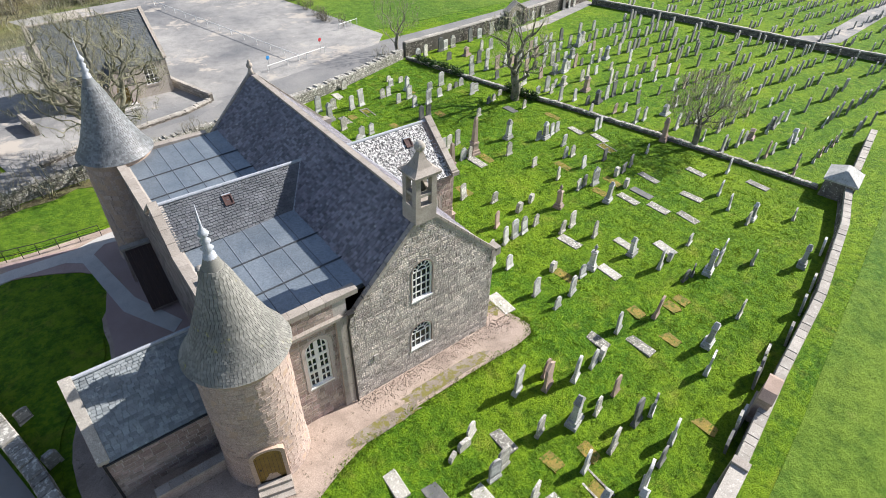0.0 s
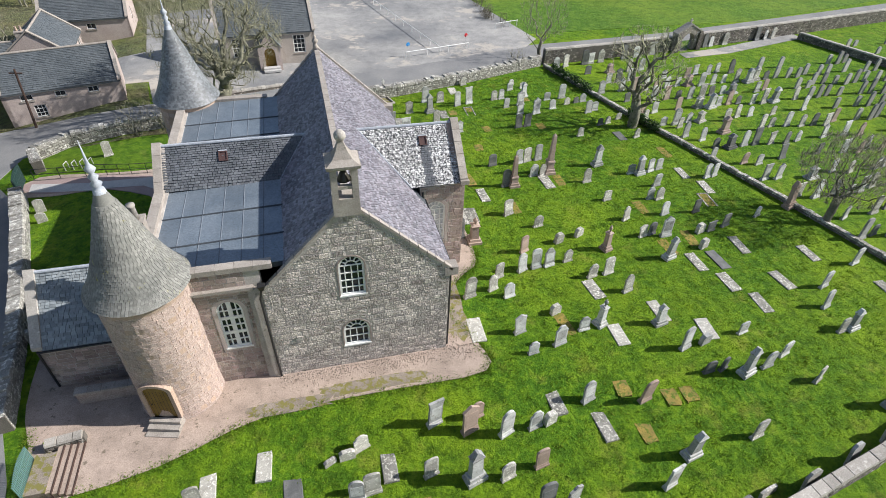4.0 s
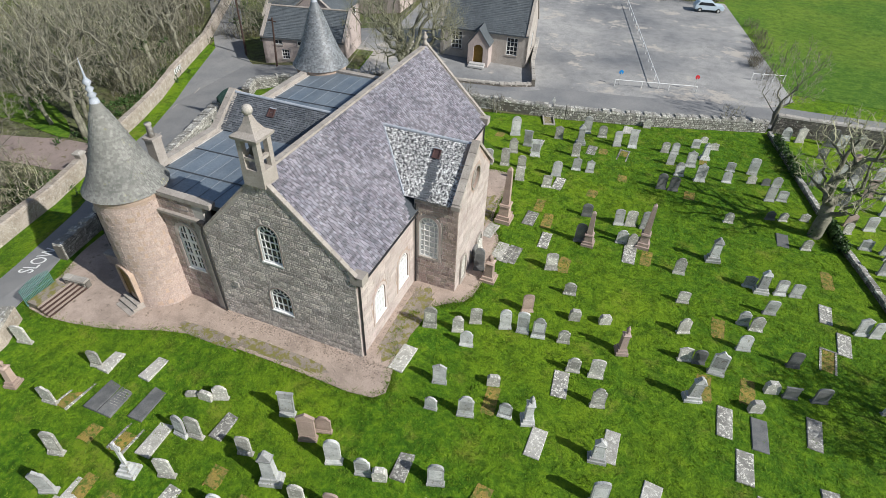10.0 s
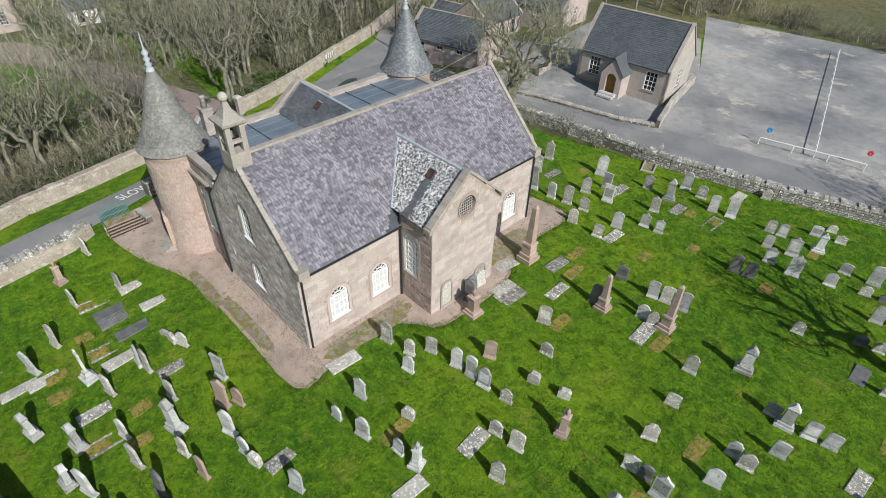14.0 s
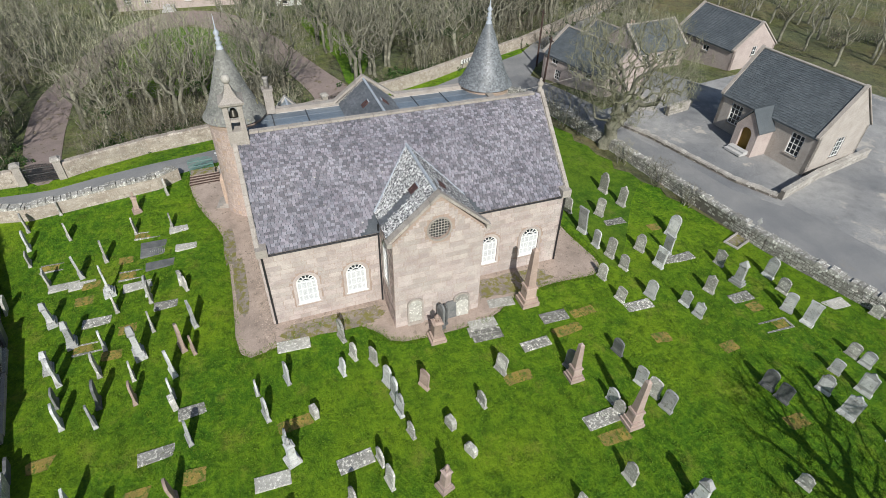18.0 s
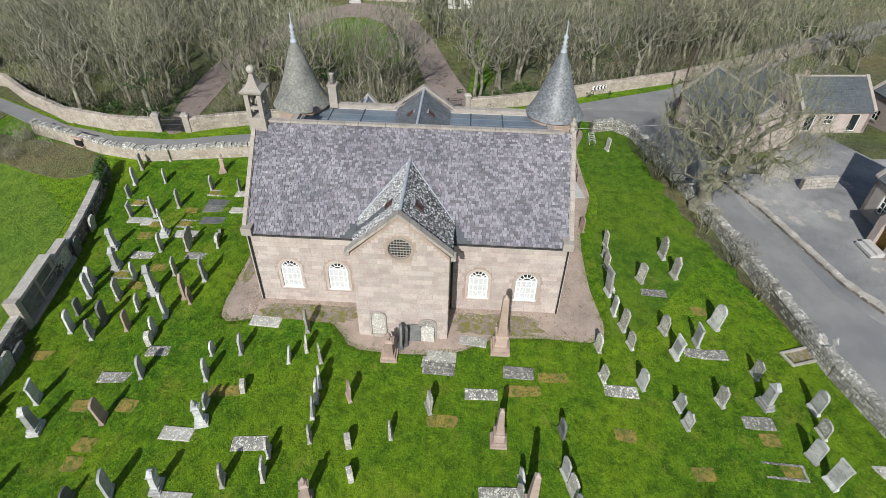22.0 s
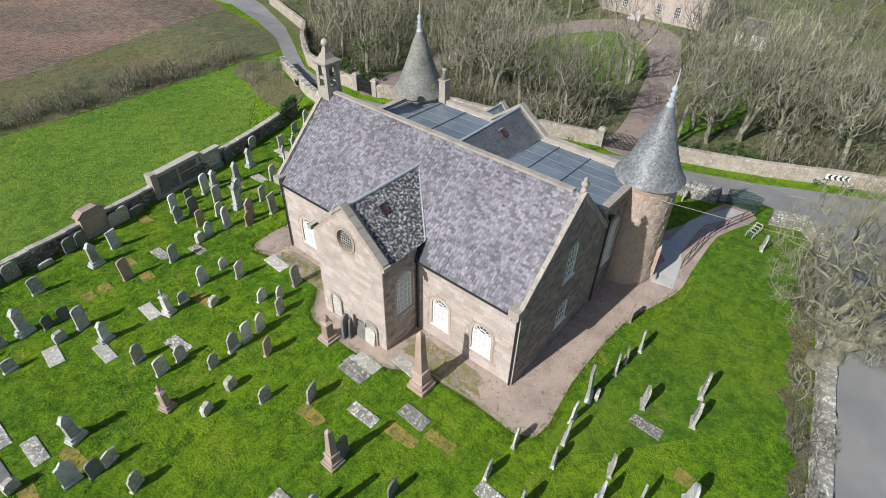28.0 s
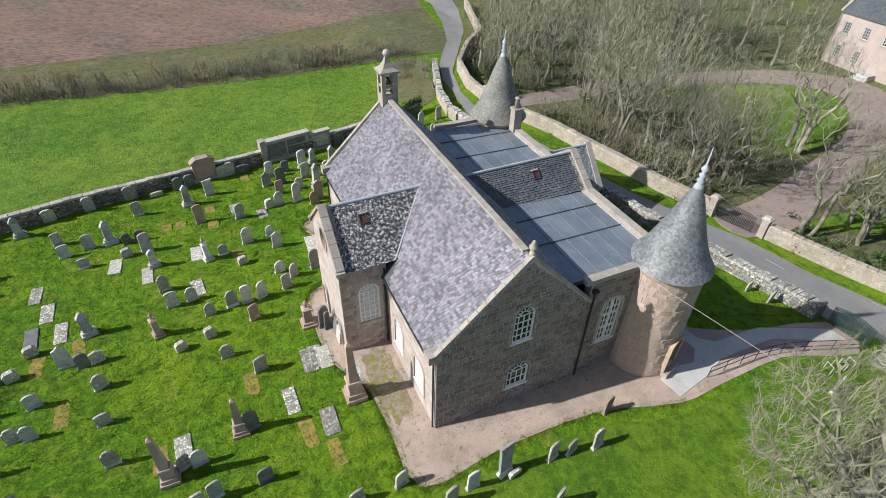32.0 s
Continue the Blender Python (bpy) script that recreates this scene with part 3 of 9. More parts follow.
def sheet():
    bm = bmesh.new()
    far = [-1500, -900, -500, -300, -200] + [-150 + 5 * i for i in range(26)]
    xs = far + [-22.5 + CELL * i for i in range(38)] + [75 + 5 * i for i in range(16)] + [200, 300, 500, 900, 1500]
    vs = [[bm.verts.new((x, y, 0.0)) for y in xs] for x in xs]
    for i in range(len(xs) - 1):
        for j in range(len(xs) - 1):
            bm.faces.new((vs[i][j], vs[i + 1][j], vs[i + 1][j + 1], vs[i][j + 1]))
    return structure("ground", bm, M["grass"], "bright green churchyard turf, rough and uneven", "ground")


sheet()
ground_patch("pasture_west", [(60, 8.5), (26, 1.2), (8, -2.2), (2, -9), (-1, -16.8), (20, -17.4), (44, -19.5), (140, -29), (140, 30)], 0.03, M["field"], "lush green pasture beyond the churchyard wall", "field")
ground_patch("ploughed_field", [(-13, -38), (18, -31.5), (44, -31), (160, -40), (160, -260), (-60, -260)], 0.06, M["plough"], "bare ploughed field of reddish brown earth", "field")
ground_patch("rough_verge", [(-10, -17.5), (20, -17.4), (44, -19.5), (140, -29), (160, -40), (44, -31), (18, -31.5), (-13, -38)], 0.041, M["scrub"], "rough strip of dead grass and scrub", "verge")
ground_patch("woodland_floor", [(-6.4, -10), (-6.0, 1), (-9, 12), (-12.5, 26), (-16.8, 37), (-22, 50), (-40, 90), (-140, 90), (-140, -80), (-22, -60), (-14, -25)], 0.033, M["woodfloor"], "woodland floor of brown leaf litter and ivy", "ground")
ground_patch("pasture_east", [(39, 66), (75, 66), (180, 90), (180, 240), (10, 240), (30, 110), (38, 80)], 0.027, M["field"], "smooth green pasture beyond the car park", "field")
ground_patch("rough_ground_east", [(-7.5, 79), (6, 83.8), (2, 95.2), (34, 101.2), (33, 106), (18, 130), (-60, 130), (-60, 88), (-30, 77), (-16, 70.5)], 0.039, M["scrub"], "rough brown scrubby ground behind the hall", "ground")
ground_patch("car_park", [(13.4, 61.2), (15.8, 56.0), (24, 57.6), (38.5, 61.2), (41, 64), (38, 80), (34, 100), (2, 94), (11.2, 73)], 0.05, M["carpark"], "worn grey car park surface with pale dusty patches", "car park")
ground_patch("hall_yard", [(-3.2, 50.7), (3, 50.9), (7.7, 52.2), (13, 53.1), (16.2, 55.2), (13.2, 62), (11.2, 73), (6, 84), (-8, 80), (-6, 66), (-14, 62), (-12, 56.5), (-4.5, 57)], 0.053, M["carpark"], "dull grey yard round the hall", "yard")
ROAD = [(-13, -60), (-15.2, -40), (-12.9, -30.2), (-10.1, -21.8), (-5.4, -13.2), (-3.7, -8.4), (-3.2, -2.8), (-2.6, 2), (-2.9, 8), (-4.0, 12.5), (-5.3, 16), (-6.2, 20), (-8.4, 29), (-10.2, 36.6), (-12, 39.6), (-11.3, 43.2), (-9.0, 44.9), (-3.6, 46.15), (4, 47.65), (13, 48.95), (20, 49.95), (28, 52.15), (38, 55.9), (60, 59.8), (110, 68),
        (110, 72), (60, 63.2), (38, 61.8), (23, 58.2), (14, 55.6), (6, 54.0), (-2, 51.6), (-9, 50.0), (-14.5, 48.6), (-17.4, 51), (-23, 58), (-34, 71), (-50, 96), (-54, 94), (-36, 67), (-21.6, 51), (-17.3, 41.7), (-15.2, 37.5), (-13.2, 32.5), (-12.0, 28), (-10.4, 24.5), (-8.8, 20), (-7.2, 13.5), (-6.0, 8), (-5.2, 4), (-4.4, 1), (-4.4, -5), (-5.8, -10.2), (-9.6, -17.1), (-14, -25.3), (-18, -35.7), (-20.9, -46.5), (-18, -60)]
ground_patch("road", ROAD, 0.045, M["asphalt"], "worn grey tarmac lane", "road")
ground_patch("verge_north", [(-4.3, -5), (-4.3, 1), (-5.1, 4), (-5.9, 8), (-7.1, 13.5), (-8.7, 20), (-10.3, 24.4), (-11.9, 24.6), (-10.4, 20.1), (-9.1, 13.5), (-8.2, 8), (-6.9, 4.4), (-5.8, 1.8), (-5.5, -5)], 0.07, M["grass"], "narrow green verge beside the lane", "verge")
ground_patch("verge_east", [(-12.1, 28.1), (-13.1, 32.5), (-15.1, 37.5), (-17.2, 41.7), (-21.5, 51), (-23.0, 51.5), (-18.7, 41.7), (-16.6, 37.5), (-14.8, 33), (-13.4, 28.2)], 0.07, M["grass"], "narrow green verge beside the lane", "verge")
APRON = smooth_loop([(-2.9, 11.3), (2.0, 11.8), (6.8, 13.4), (12.9, 13.6), (18.1, 13.7), (18.2, 15.8), (17.2, 19), (18.8, 21.2), (20.2, 22.6), (20.2, 27.8), (18.9, 30.5), (18.6, 33.5), (18.3, 37.2), (13.9, 37.0), (8.0, 37.2), (3.2, 38.6), (0.4, 38.6), (-4.8, 38.6), (-9.4, 39.6), (-9.9, 36.9), (-3.5, 36.0), (0.5, 33.0), (-1.4, 29.4), (-1.7, 26), (-3.6, 23.5), (-4.6, 20.5), (-4.4, 16.5), (-3.6, 14)], 3)
ground_patch("scrub_corner", smooth_loop([(-3.4, -16.5), (-2.4, -9.0), (-0.9, -4.6), (1.6, -3.6), (3.0, -5.4), (2.6, -8.2), (1.4, -11.6), (0.2, -16.0)], 3), 0.05, M["scrub"], "rough brown scrub in the corner of the pasture", "verge")
ground_patch("gravel_apron", APRON, 0.035, M["gravel"], "pinkish gravel path all round the church", "path")
ground_patch("tar_path", smooth_loop([(-9.2, 37.2), (-4.5, 36.1), (-0.6, 33.6), (-1.2, 29.4), (-1.5, 26), (-3.2, 23), (2.4, 22), (2.4, 33), (3.6, 36.6), (0, 37.2), (-9.6, 39.0)], 3), 0.055, M["tarpath"], "dark red tar path at the north door", "path")
ground_patch("paved_path", [(-9.6, 37.5), (-5.7, 36.3), (-2.1, 36.1), (-1.2, 35.4), (-0.25, 29.3), (1.6, 25.9), (2.3, 26.6), (1.25, 28.8), (0.6, 30.2), (-0.45, 36.0), (0.4, 36.8), (2.0, 36.5), (3.1, 36.9), (2.9, 38.3), (0.2, 37.8), (-1.3, 37.25), (-5.6, 37.3), (-9.6, 38.6)], 0.075, M["paving"], "pale concrete paved path to the door", "path")
ground_patch("lawn_north", smooth_loop([(-9.3, 35.4), (-5.8, 35.0), (-4.0, 34.5), (-2.6, 32.6), (-1.8, 28.6), (-1.8, 26.9), (-2.4, 25.3), (-4.1, 23.5), (-4.9, 21.7), (-5.2, 18.9), (-5.8, 20.2), (-7.9, 28.5)], 3), 0.085, M["grass"], "small mown lawn beside the north path", "lawn")
ground_patch("rough_ground", [(6, 84), (2, 94), (34, 100), (30, 110), (40, 135), (-90, 135), (-70, 80), (-34, 70), (-22, 66), (-14, 62), (-6, 66), (-8, 80)], 0.025, M["woodfloor"], "rough brown and green ground behind the hall", "ground")
ground_patch("leaf_litter", [(-8.4, 43.7), (-3.4, 45.3), (4.0, 46.9), (13, 48.2), (19, 49.2), (16, 48.5), (13.5, 47.9), (12.2, 47.2), (11, 47.5), (9.6, 46.6), (8.2, 46.5), (7.2, 45.6), (6, 46.2), (4.6, 45.5), (3, 45.6), (1.7, 44.9), (0.5, 45.4), (-1.2, 44.6), (-3, 44.6), (-6, 43.9)], 0.056, M["scrub"], "brown leaf litter under the shrubs by the wall", "verge")
ground_patch("bank", [(-14.8, 48.0), (-9, 49.6), (-3.6, 51.2), (-4.6, 56.8), (-12, 56.4), (-14, 62), (-22, 66), (-33, 70), (-24.5, 57.2), (-18, 50.2)], 0.037, M["woodfloor"], "rough grassy bank round the cottage", "verge")
ground_patch("lawn_east", smooth_loop([(18.6, 38.2), (13.9, 37.9), (8.5, 38.0), (3.8, 39.2), (0.2, 39.0), (-4.5, 39.2), (-9.4, 40.2), (-10.4, 43.0), (-6, 44.6), (2.0, 46.4), (8, 47.6), (12, 44)], 3), 0.031, M["shortgrass"], "mown grass behind the east gable", "lawn")
mo_r = random.Random(3)
for x0, x1, y0, y1 in ((5.8, 10.2, 13.35, 14.15), (9.4, 15.2, 13.75, 14.55), (16.75, 18.2, 16.0, 22.4), (16.75, 18.6, 27.95, 33.6)):
    edge = []
    for k in range(40):
        a = 6.28319 * k / 40
        cx, sx = math.cos(a), math.sin(a)
        w = mo_r.uniform(0.82, 1.06)
        edge.append((max(16.75 if x0 > 16 else x0, (x0 + x1) / 2 + (x1 - x0) / 2 * w * math.copysign(abs(cx) ** 0.5, cx)), (y0 + y1) / 2 + (y1 - y0) / 2 * w * math.copysign(abs(sx) ** 0.5, sx)))
    ground_patch("moss_strip", edge, 0.042 + 0.001 * x0 / 10, M["weeds"], "weedy moss creeping over the gravel by the wall", "moss", 0.02)
DRIVE = [(-6.2, 0.1), (-14, -0.6), (-22.8, -0.9), (-27, -0.2), (-31.5, 1.0), (-38.8, 3.1), (-45.0, 6.4), (-48.0, 10.8), (-46.4, 15.0), (-40.5, 18.6), (-34.5, 21.2), (-28.3, 22.9), (-21, 24.9), (-17, 25.9), (-12.3, 26.2)]
DRIVE_WIDE = [1.0, 1.6, 1.7, 1.7, 1.8, 2.0, 2.6, 3.6, 3.2, 2.1, 1.8, 1.8, 1.9, 2.1, 1.7]
drive_sides = []
for side in (1, -1):
    row = []
    for i, (p, w) in enumerate(zip(DRIVE, DRIVE_WIDE)):
        a, b = Vector(DRIVE[max(i - 1, 0)]), Vector(DRIVE[min(i + 1, len(DRIVE) - 1)])
        d = (b - a).normalized() * w * side
        row.append((p[0] - d.y, p[1] + d.x))
    drive_sides.append(row)
ground_patch("drive", smooth_loop(drive_sides[0] + drive_sides[1][::-1], 3), 0.079, M["drive"], "pinkish gravel drive through the trees", "drive")
ground_patch("drive_lawn", smooth_loop([(-20.5, 9), (-23.5, 3.4), (-31, 3.6), (-39, 6.2), (-43.6, 9.4), (-42.4, 14), (-37, 17.6), (-30, 19.6), (-23, 18)], 4), 0.09, M["lawn"], "oval lawn inside the drive", "lawn")
ground_patch("drive_lawn", smooth_loop([(-18, 28.2), (-27, 28.4), (-40, 26.5), (-44, 28), (-36, 31), (-26, 32.5)], 4), 0.09, M["lawn"], "rough lawn beside the drive", "lawn")

# ---- church ----
X0, X1, Y0, Y1, RX, RZ, EZ = 7.6, 16.4, 15.75, 34.6, 11.8, 10.2, 5.5
church = thing("church", "old stone parish church with slate roofs and two round conical turrets", "church")
WEST = lambda u, v, w: (u, Y0 - w, v)
EAST = lambda u, v, w: (u, Y1 + w, v)
SOUTH = lambda u, v, w: (X1 + w, u, v)


def wall(name, outline, holes, place, thick, material, label=""):
    bm = bmesh.new()
    slab_poly(bm, outline, holes, place, -thick)
    return part(name, bm, material, church, label)


gable = [(X0, -0.2), (X1, -0.2), (X1, EZ + 0.35), (RX + 0.1, RZ - 0.05), (RX - 0.1, RZ - 0.05), (X0, RZ - 4.25)]
win_u, win_l = arch(11.68, 1.2, 5.0, 7.38), arch(11.66, 1.32, 1.5, 3.25)
gw = wall("west_gable", gable, [win_u, win_l], WEST, 0.2, M["mortar"], "grey weathered rubble gable")
win_ue, win_le = arch(11.7, 1.2, 4.75, 7.15), arch(11.62, 1.32, 1.2, 3.0)
ge = wall("east_gable", gable, [win_ue, win_le], EAST, 0.2, M["mortar"], "squared grey stone gable")
low_gable = [(X0 + 0.02, -0.2), (X1 - 0.02, -0.2), (X1 - 0.02, EZ - 0.3), (RX + 0.1, RZ - 0.7), (RX - 0.1, RZ - 0.7), (X0 + 0.02, RZ - 4.9)]
wall("gable_backing", low_gable, [win_u, win_l], lambda u, v, w: WEST(u, v, w - 0.2), 0.5, M["mortar"])
wall("gable_backing", low_gable, [win_ue, win_le], lambda u, v, w: EAST(u, v, w - 0.2), 0.5, M["mortar"])
s_wins = [arch(18.0, 1.2, 1.2, 3.3), arch(20.9, 1.2, 1.2, 3.3), arch(29.48, 1.2, 1.05, 3.2), arch(32.4, 1.3, 1.05, 3.15)]
sw = wall("south_wall", [(Y0 + 0.72, -0.2), (Y1 - 0.72, -0.2), (Y1 - 0.72, EZ), (Y0 + 0.72, EZ)], s_wins, SOUTH, 0.7, M["ashlarjoint"], "pink ashlar south wall")
# south transept
TX, TY0, TY1, TYM, TRZ, TEZ = 19.05, 22.5, 27.75, 25.12, 8.75, 6.35
TSOUTH = lambda u, v, w: (TX + w, u, v)
TWEST = lambda u, v, w: (u, TY0 - w, v)
TEAST = lambda u, v, w: (u, TY1 + w, v)
tgable = [(TY0, -0.2), (TY1, -0.2), (TY1, TEZ), (TYM, TRZ + 0.1), (TY0, TEZ)]
oculus = [(25.12 + 0.62 * math.cos(6.28319 * i / 20), 6.75 + 0.68 * math.sin(6.28319 * i / 20)) for i in range(20)]
niches = [arch(23.7, 0.78, 0.25, 2.0), arch(26.6, 0.86, 0.25, 1.6)]
tg = wall("transept_gable", tgable, [oculus], TSOUTH, 0.6, M["ashlarjoint"], "smooth pink ashlar transept gable")
t_win_w, t_win_e = arch(17.3, 1.25, 2.15, 5.1), arch(17.45, 1.25, 2.1, 5.0)
tw = wall("transept_west_wall", [(X1 - 0.02, -0.2), (TX - 0.62, -0.2), (TX - 0.62, TEZ - 0.2), (X1 - 0.02, TEZ - 0.2)], [t_win_w], TWEST, 0.5, M["mortar"])
te = wall("transept_east_wall", [(X1 - 0.02, -0.2), (TX - 0.62, -0.2), (TX - 0.62, TEZ - 0.2), (X1 - 0.02, TEZ - 0.2)], [t_win_e], TEAST, 0.5, M["mortar"])
# north aisle
NX = 2.6
NWEST = lambda u, v, w: (u, Y0 + 0.2 - w, v)
NEAST = lambda u, v, w: (u, Y1 - 0.2 + w, v)
NNORTH = lambda u, v, w: (NX - w, u, v)
n_win_w, n_win_e = arch(6.0, 1.15, 2.45, 5.5), arch(5.8, 1.15, 2.1, 5.3)
naw = wall("aisle_west_wall", [(3.0, -0.2), (X0 + 0.05, -0.2), (X0 + 0.05, 7.2), (3.0, 7.2)], [n_win_w], NWEST, 0.5, M["mortar"])
nae = wall("aisle_east_wall", [(3.0, -0.2), (X0 + 0.05, -0.2), (X0 + 0.05, 7.05), (3.0, 7.05)], [n_win_e], NEAST, 0.5, M["mortar"])
ngable = [(16.6, -0.2), (34.0, -0.2), (34.0, 7.1), (27.1, 7.1), (25.1, 8.8), (23.1, 7.1), (16.6, 7.1)]
nnw = wall("north_wall", ngable, [], NNORTH, 0.5, M["mortar"])


WIN_NO = [0]


def window(outline, place, cols, rows, fan, glass_mat, sill=True, depth=-0.12):
    """A round-arched sash window: frame, glazing bars, pane, sill."""
    WIN_NO[0] += 1
    us, vs = [p[0] for p in outline], [p[1] for p in outline]
    cx, w, z0, z1 = (min(us) + max(us)) / 2, max(us) - min(us), min(vs), max(vs)
    win = tagged(new("window_%d" % WIN_NO[0]), "round-arched window with white painted glazing bars", "window", "", "structure")
    bm = bmesh.new()
    k = 1 - 0.2 / w
    inner = [(cx + (u - cx) * k, z0 + 0.08 + (v - z0) * (1 - 0.15 / (z1 - z0))) for u, v in outline]
    slab_poly(bm, outline, [inner], lambda u, v, q: place(u, v, depth + q), 0.07)
    part("window_frame", bm, M["white"], win)
    bm = bmesh.new()
    slab_poly(bm, outline, [], lambda u, v, q: place(u, v, depth - 0.03 + q), 0.02)
    part("pane", bm, glass_mat, win)
    r = w / 2
    spring = z1 - r

    def strip(name, a, b, wid, off=0.0):
        (u0, v0), (u1, v1) = a, b
        L = math.hypot(u1 - u0, v1 - v0)
        nu, nv = -(v1 - v0) / L * wid / 2, (u1 - u0) / L * wid / 2
        bm = bmesh.new()
        slab_poly(bm, [(u0 + nu, v0 + nv), (u1 + nu, v1 + nv), (u1 - nu, v1 - nv), (u0 - nu, v0 - nv)], [], lambda u, v, q: place(u, v, depth + off + q), 0.05)
        part(name, bm, M["white"], win)
    top = spring if fan else z1 - 0.02
    for i in range(1, cols):
        u = cx - r + w * i / cols
        vt = spring if fan else spring + math.sqrt(max(0, r * r - (u - cx) ** 2))
        strip("glazing_bar", (u, z0), (u, vt), 0.05 if fan else 0.06 if i * 2 != cols else 0.2)
    for j in range(1, rows + (1 if fan else 0)):
        v = z0 + (spring - z0 if fan else z1 - z0 - 0.15) * j / rows
        hw = r if v < spring else math.sqrt(max(0, r * r - (v - spring) ** 2))
        strip("glazing_bar", (cx - hw, v), (cx + hw, v), 0.05 if fan else 0.06 if j % 2 else 0.17, 0.006)
    if fan:
        for i in range(1, 6):
            a = math.pi * i / 6
            strip("glazing_bar", (cx + 0.45 * r * math.cos(a), spring + 0.45 * r * math.sin(a)), (cx + r * math.cos(a), spring + r * math.sin(a)), 0.045, 0.003)
        for i in range(6):
            a, b = math.pi * i / 6, math.pi * (i + 1) / 6
            strip("glazing_bar", (cx + 0.45 * r * math.cos(a), spring + 0.45 * r * math.sin(a)), (cx + 0.45 * r * math.cos(b), spring + 0.45 * r * math.sin(b)), 0.045, 0.009)
    if sill:
        bm = bmesh.new()
        slab_poly(bm, [(cx - r - 0.06, z0 - 0.08), (cx + r + 0.06, z0 - 0.08), (cx + r + 0.06, z0 + 0.01), (cx - r - 0.06, z0 + 0.01)], [], lambda u, v, q: place(u, v, -0.13 + q), 0.17)
        part("window_sill", bm, M["white"] if glass_mat is M["glass"] else M["ridge"], win)
    return win


for o, pl in ((win_u, WEST), (win_l, WEST), (win_ue, EAST), (win_le, EAST)):
    window(o, pl, 4, 4 if o in (win_u, win_ue) else 2, True, M["glass"])
window(n_win_w, NWEST, 4, 6, False, M["glass"])
window(n_win_e, NEAST, 4, 6, False, M["glass"])
window(t_win_w, TWEST, 4, 6, True, M["blind"])
window(t_win_e, TEAST, 4, 6, True, M["blind"])


def blinded(outline, place):
    """White boarded window with a dark fanlight."""
    us, vs = [p[0] for p in outline], [p[1] for p in outline]
    cx, w, z0, z1 = (min(us) + max(us)) / 2, max(us) - min(us), min(vs), max(vs)
    win = window(outline, place, 4, 3, True, M["glass"], True)
    bm = bmesh.new()
    slab_poly(bm, [(cx - w / 2 + .03, z0 + .03), (cx + w / 2 - .03, z0 + .03), (cx + w / 2 - .03, z1 - w / 2 + 0.12), (cx - w / 2 + .03, z1 - w / 2 + 0.12)], [], lambda u, v, q: place(u, v, -0.105 + q), 0.03)
    part("white_blind", bm, M["blind"], win, "white blind drawn behind the glazing bars")
    win["label"] = "round-arched window with white blind and dark fanlight"


for o in s_wins:
    blinded(o, SOUTH)
# oculus
WIN_NO[0] += 1
ocu = tagged(new("window_%d" % WIN_NO[0]), "round oculus window with fine square leaded panes", "window", "", "structure")
bm = bmesh.new()
slab_poly(bm, oculus, [], lambda u, v, q: TSOUTH(u, v, -0.2 + q), 0.03)
part("pane", bm, M["glass"], ocu)
bm = bmesh.new()
slab_poly(bm, [(25.12 + (u - 25.12) * 1.16, 6.75 + (v - 6.75) * 1.16) for u, v in oculus], [oculus], lambda u, v, q: TSOUTH(u, v, q), 0.05)
part("stone_surround", bm, M["ridge"], ocu)
bm = bmesh.new()
for i in range(-3, 4):
    d = i * 0.16
    hh = math.sqrt(max(0, 0.62 ** 2 - d * d))
    box(bm, TX - 0.17, TX - 0.13, 25.12 + d - 0.015, 25.12 + d + 0.015, 6.75 - hh * 1.1, 6.75 + hh * 1.1)
    box(bm, TX - 0.165, TX - 0.135, 25.12 - hh, 25.12 + hh, 6.75 + d * 1.1 - 0.015, 6.75 + d * 1.1 + 0.015)
part("lead_grid", bm, M["greyrender"], ocu)
for nc in niches:
    bm = bmesh.new()
    cx = (min(p[0] for p in nc) + max(p[0] for p in nc)) / 2
    big = [(cx + (u - cx) * 1.25, 0.0 if v < 0.3 else v + 0.1) for u, v in nc]
    slab_poly(bm, big, [nc], lambda u, v, q: TSOUTH(u, v, q + 0.02), 0.1)
    part("mural_niche", bm, M["ridge"], church, "arched stone memorial niche")
    bm = bmesh.new()
    slab_poly(bm, nc, [], lambda u, v, q: TSOUTH(u, v, q + 0.005), 0.04)
    part("mural_panel", bm, M["stonelich"], church)

# roofs
def roof_slab(name, a, b, c, d, thick=0.12, material=None):
    bm = bmesh.new()
    a, b, c, d = (Vector(p) for p in (a, b, c, d))
    n = (b - a).cross(d - a).normalized()
    if n.z < 0:
        n = -n
    vs = [bm.verts.new(p) for p in (a, b, c, d)] + [bm.verts.new(p - n * thick) for p in (a, b, c, d)]
    for f in ((0, 1, 2, 3), (7, 6, 5, 4), (0, 4, 5, 1), (1, 5, 6, 2), (2, 6, 7, 3), (3, 7, 4, 0)):
        bm.faces.new([vs[i] for i in f])
    return part(name, bm, material or M["leadseam"], church)


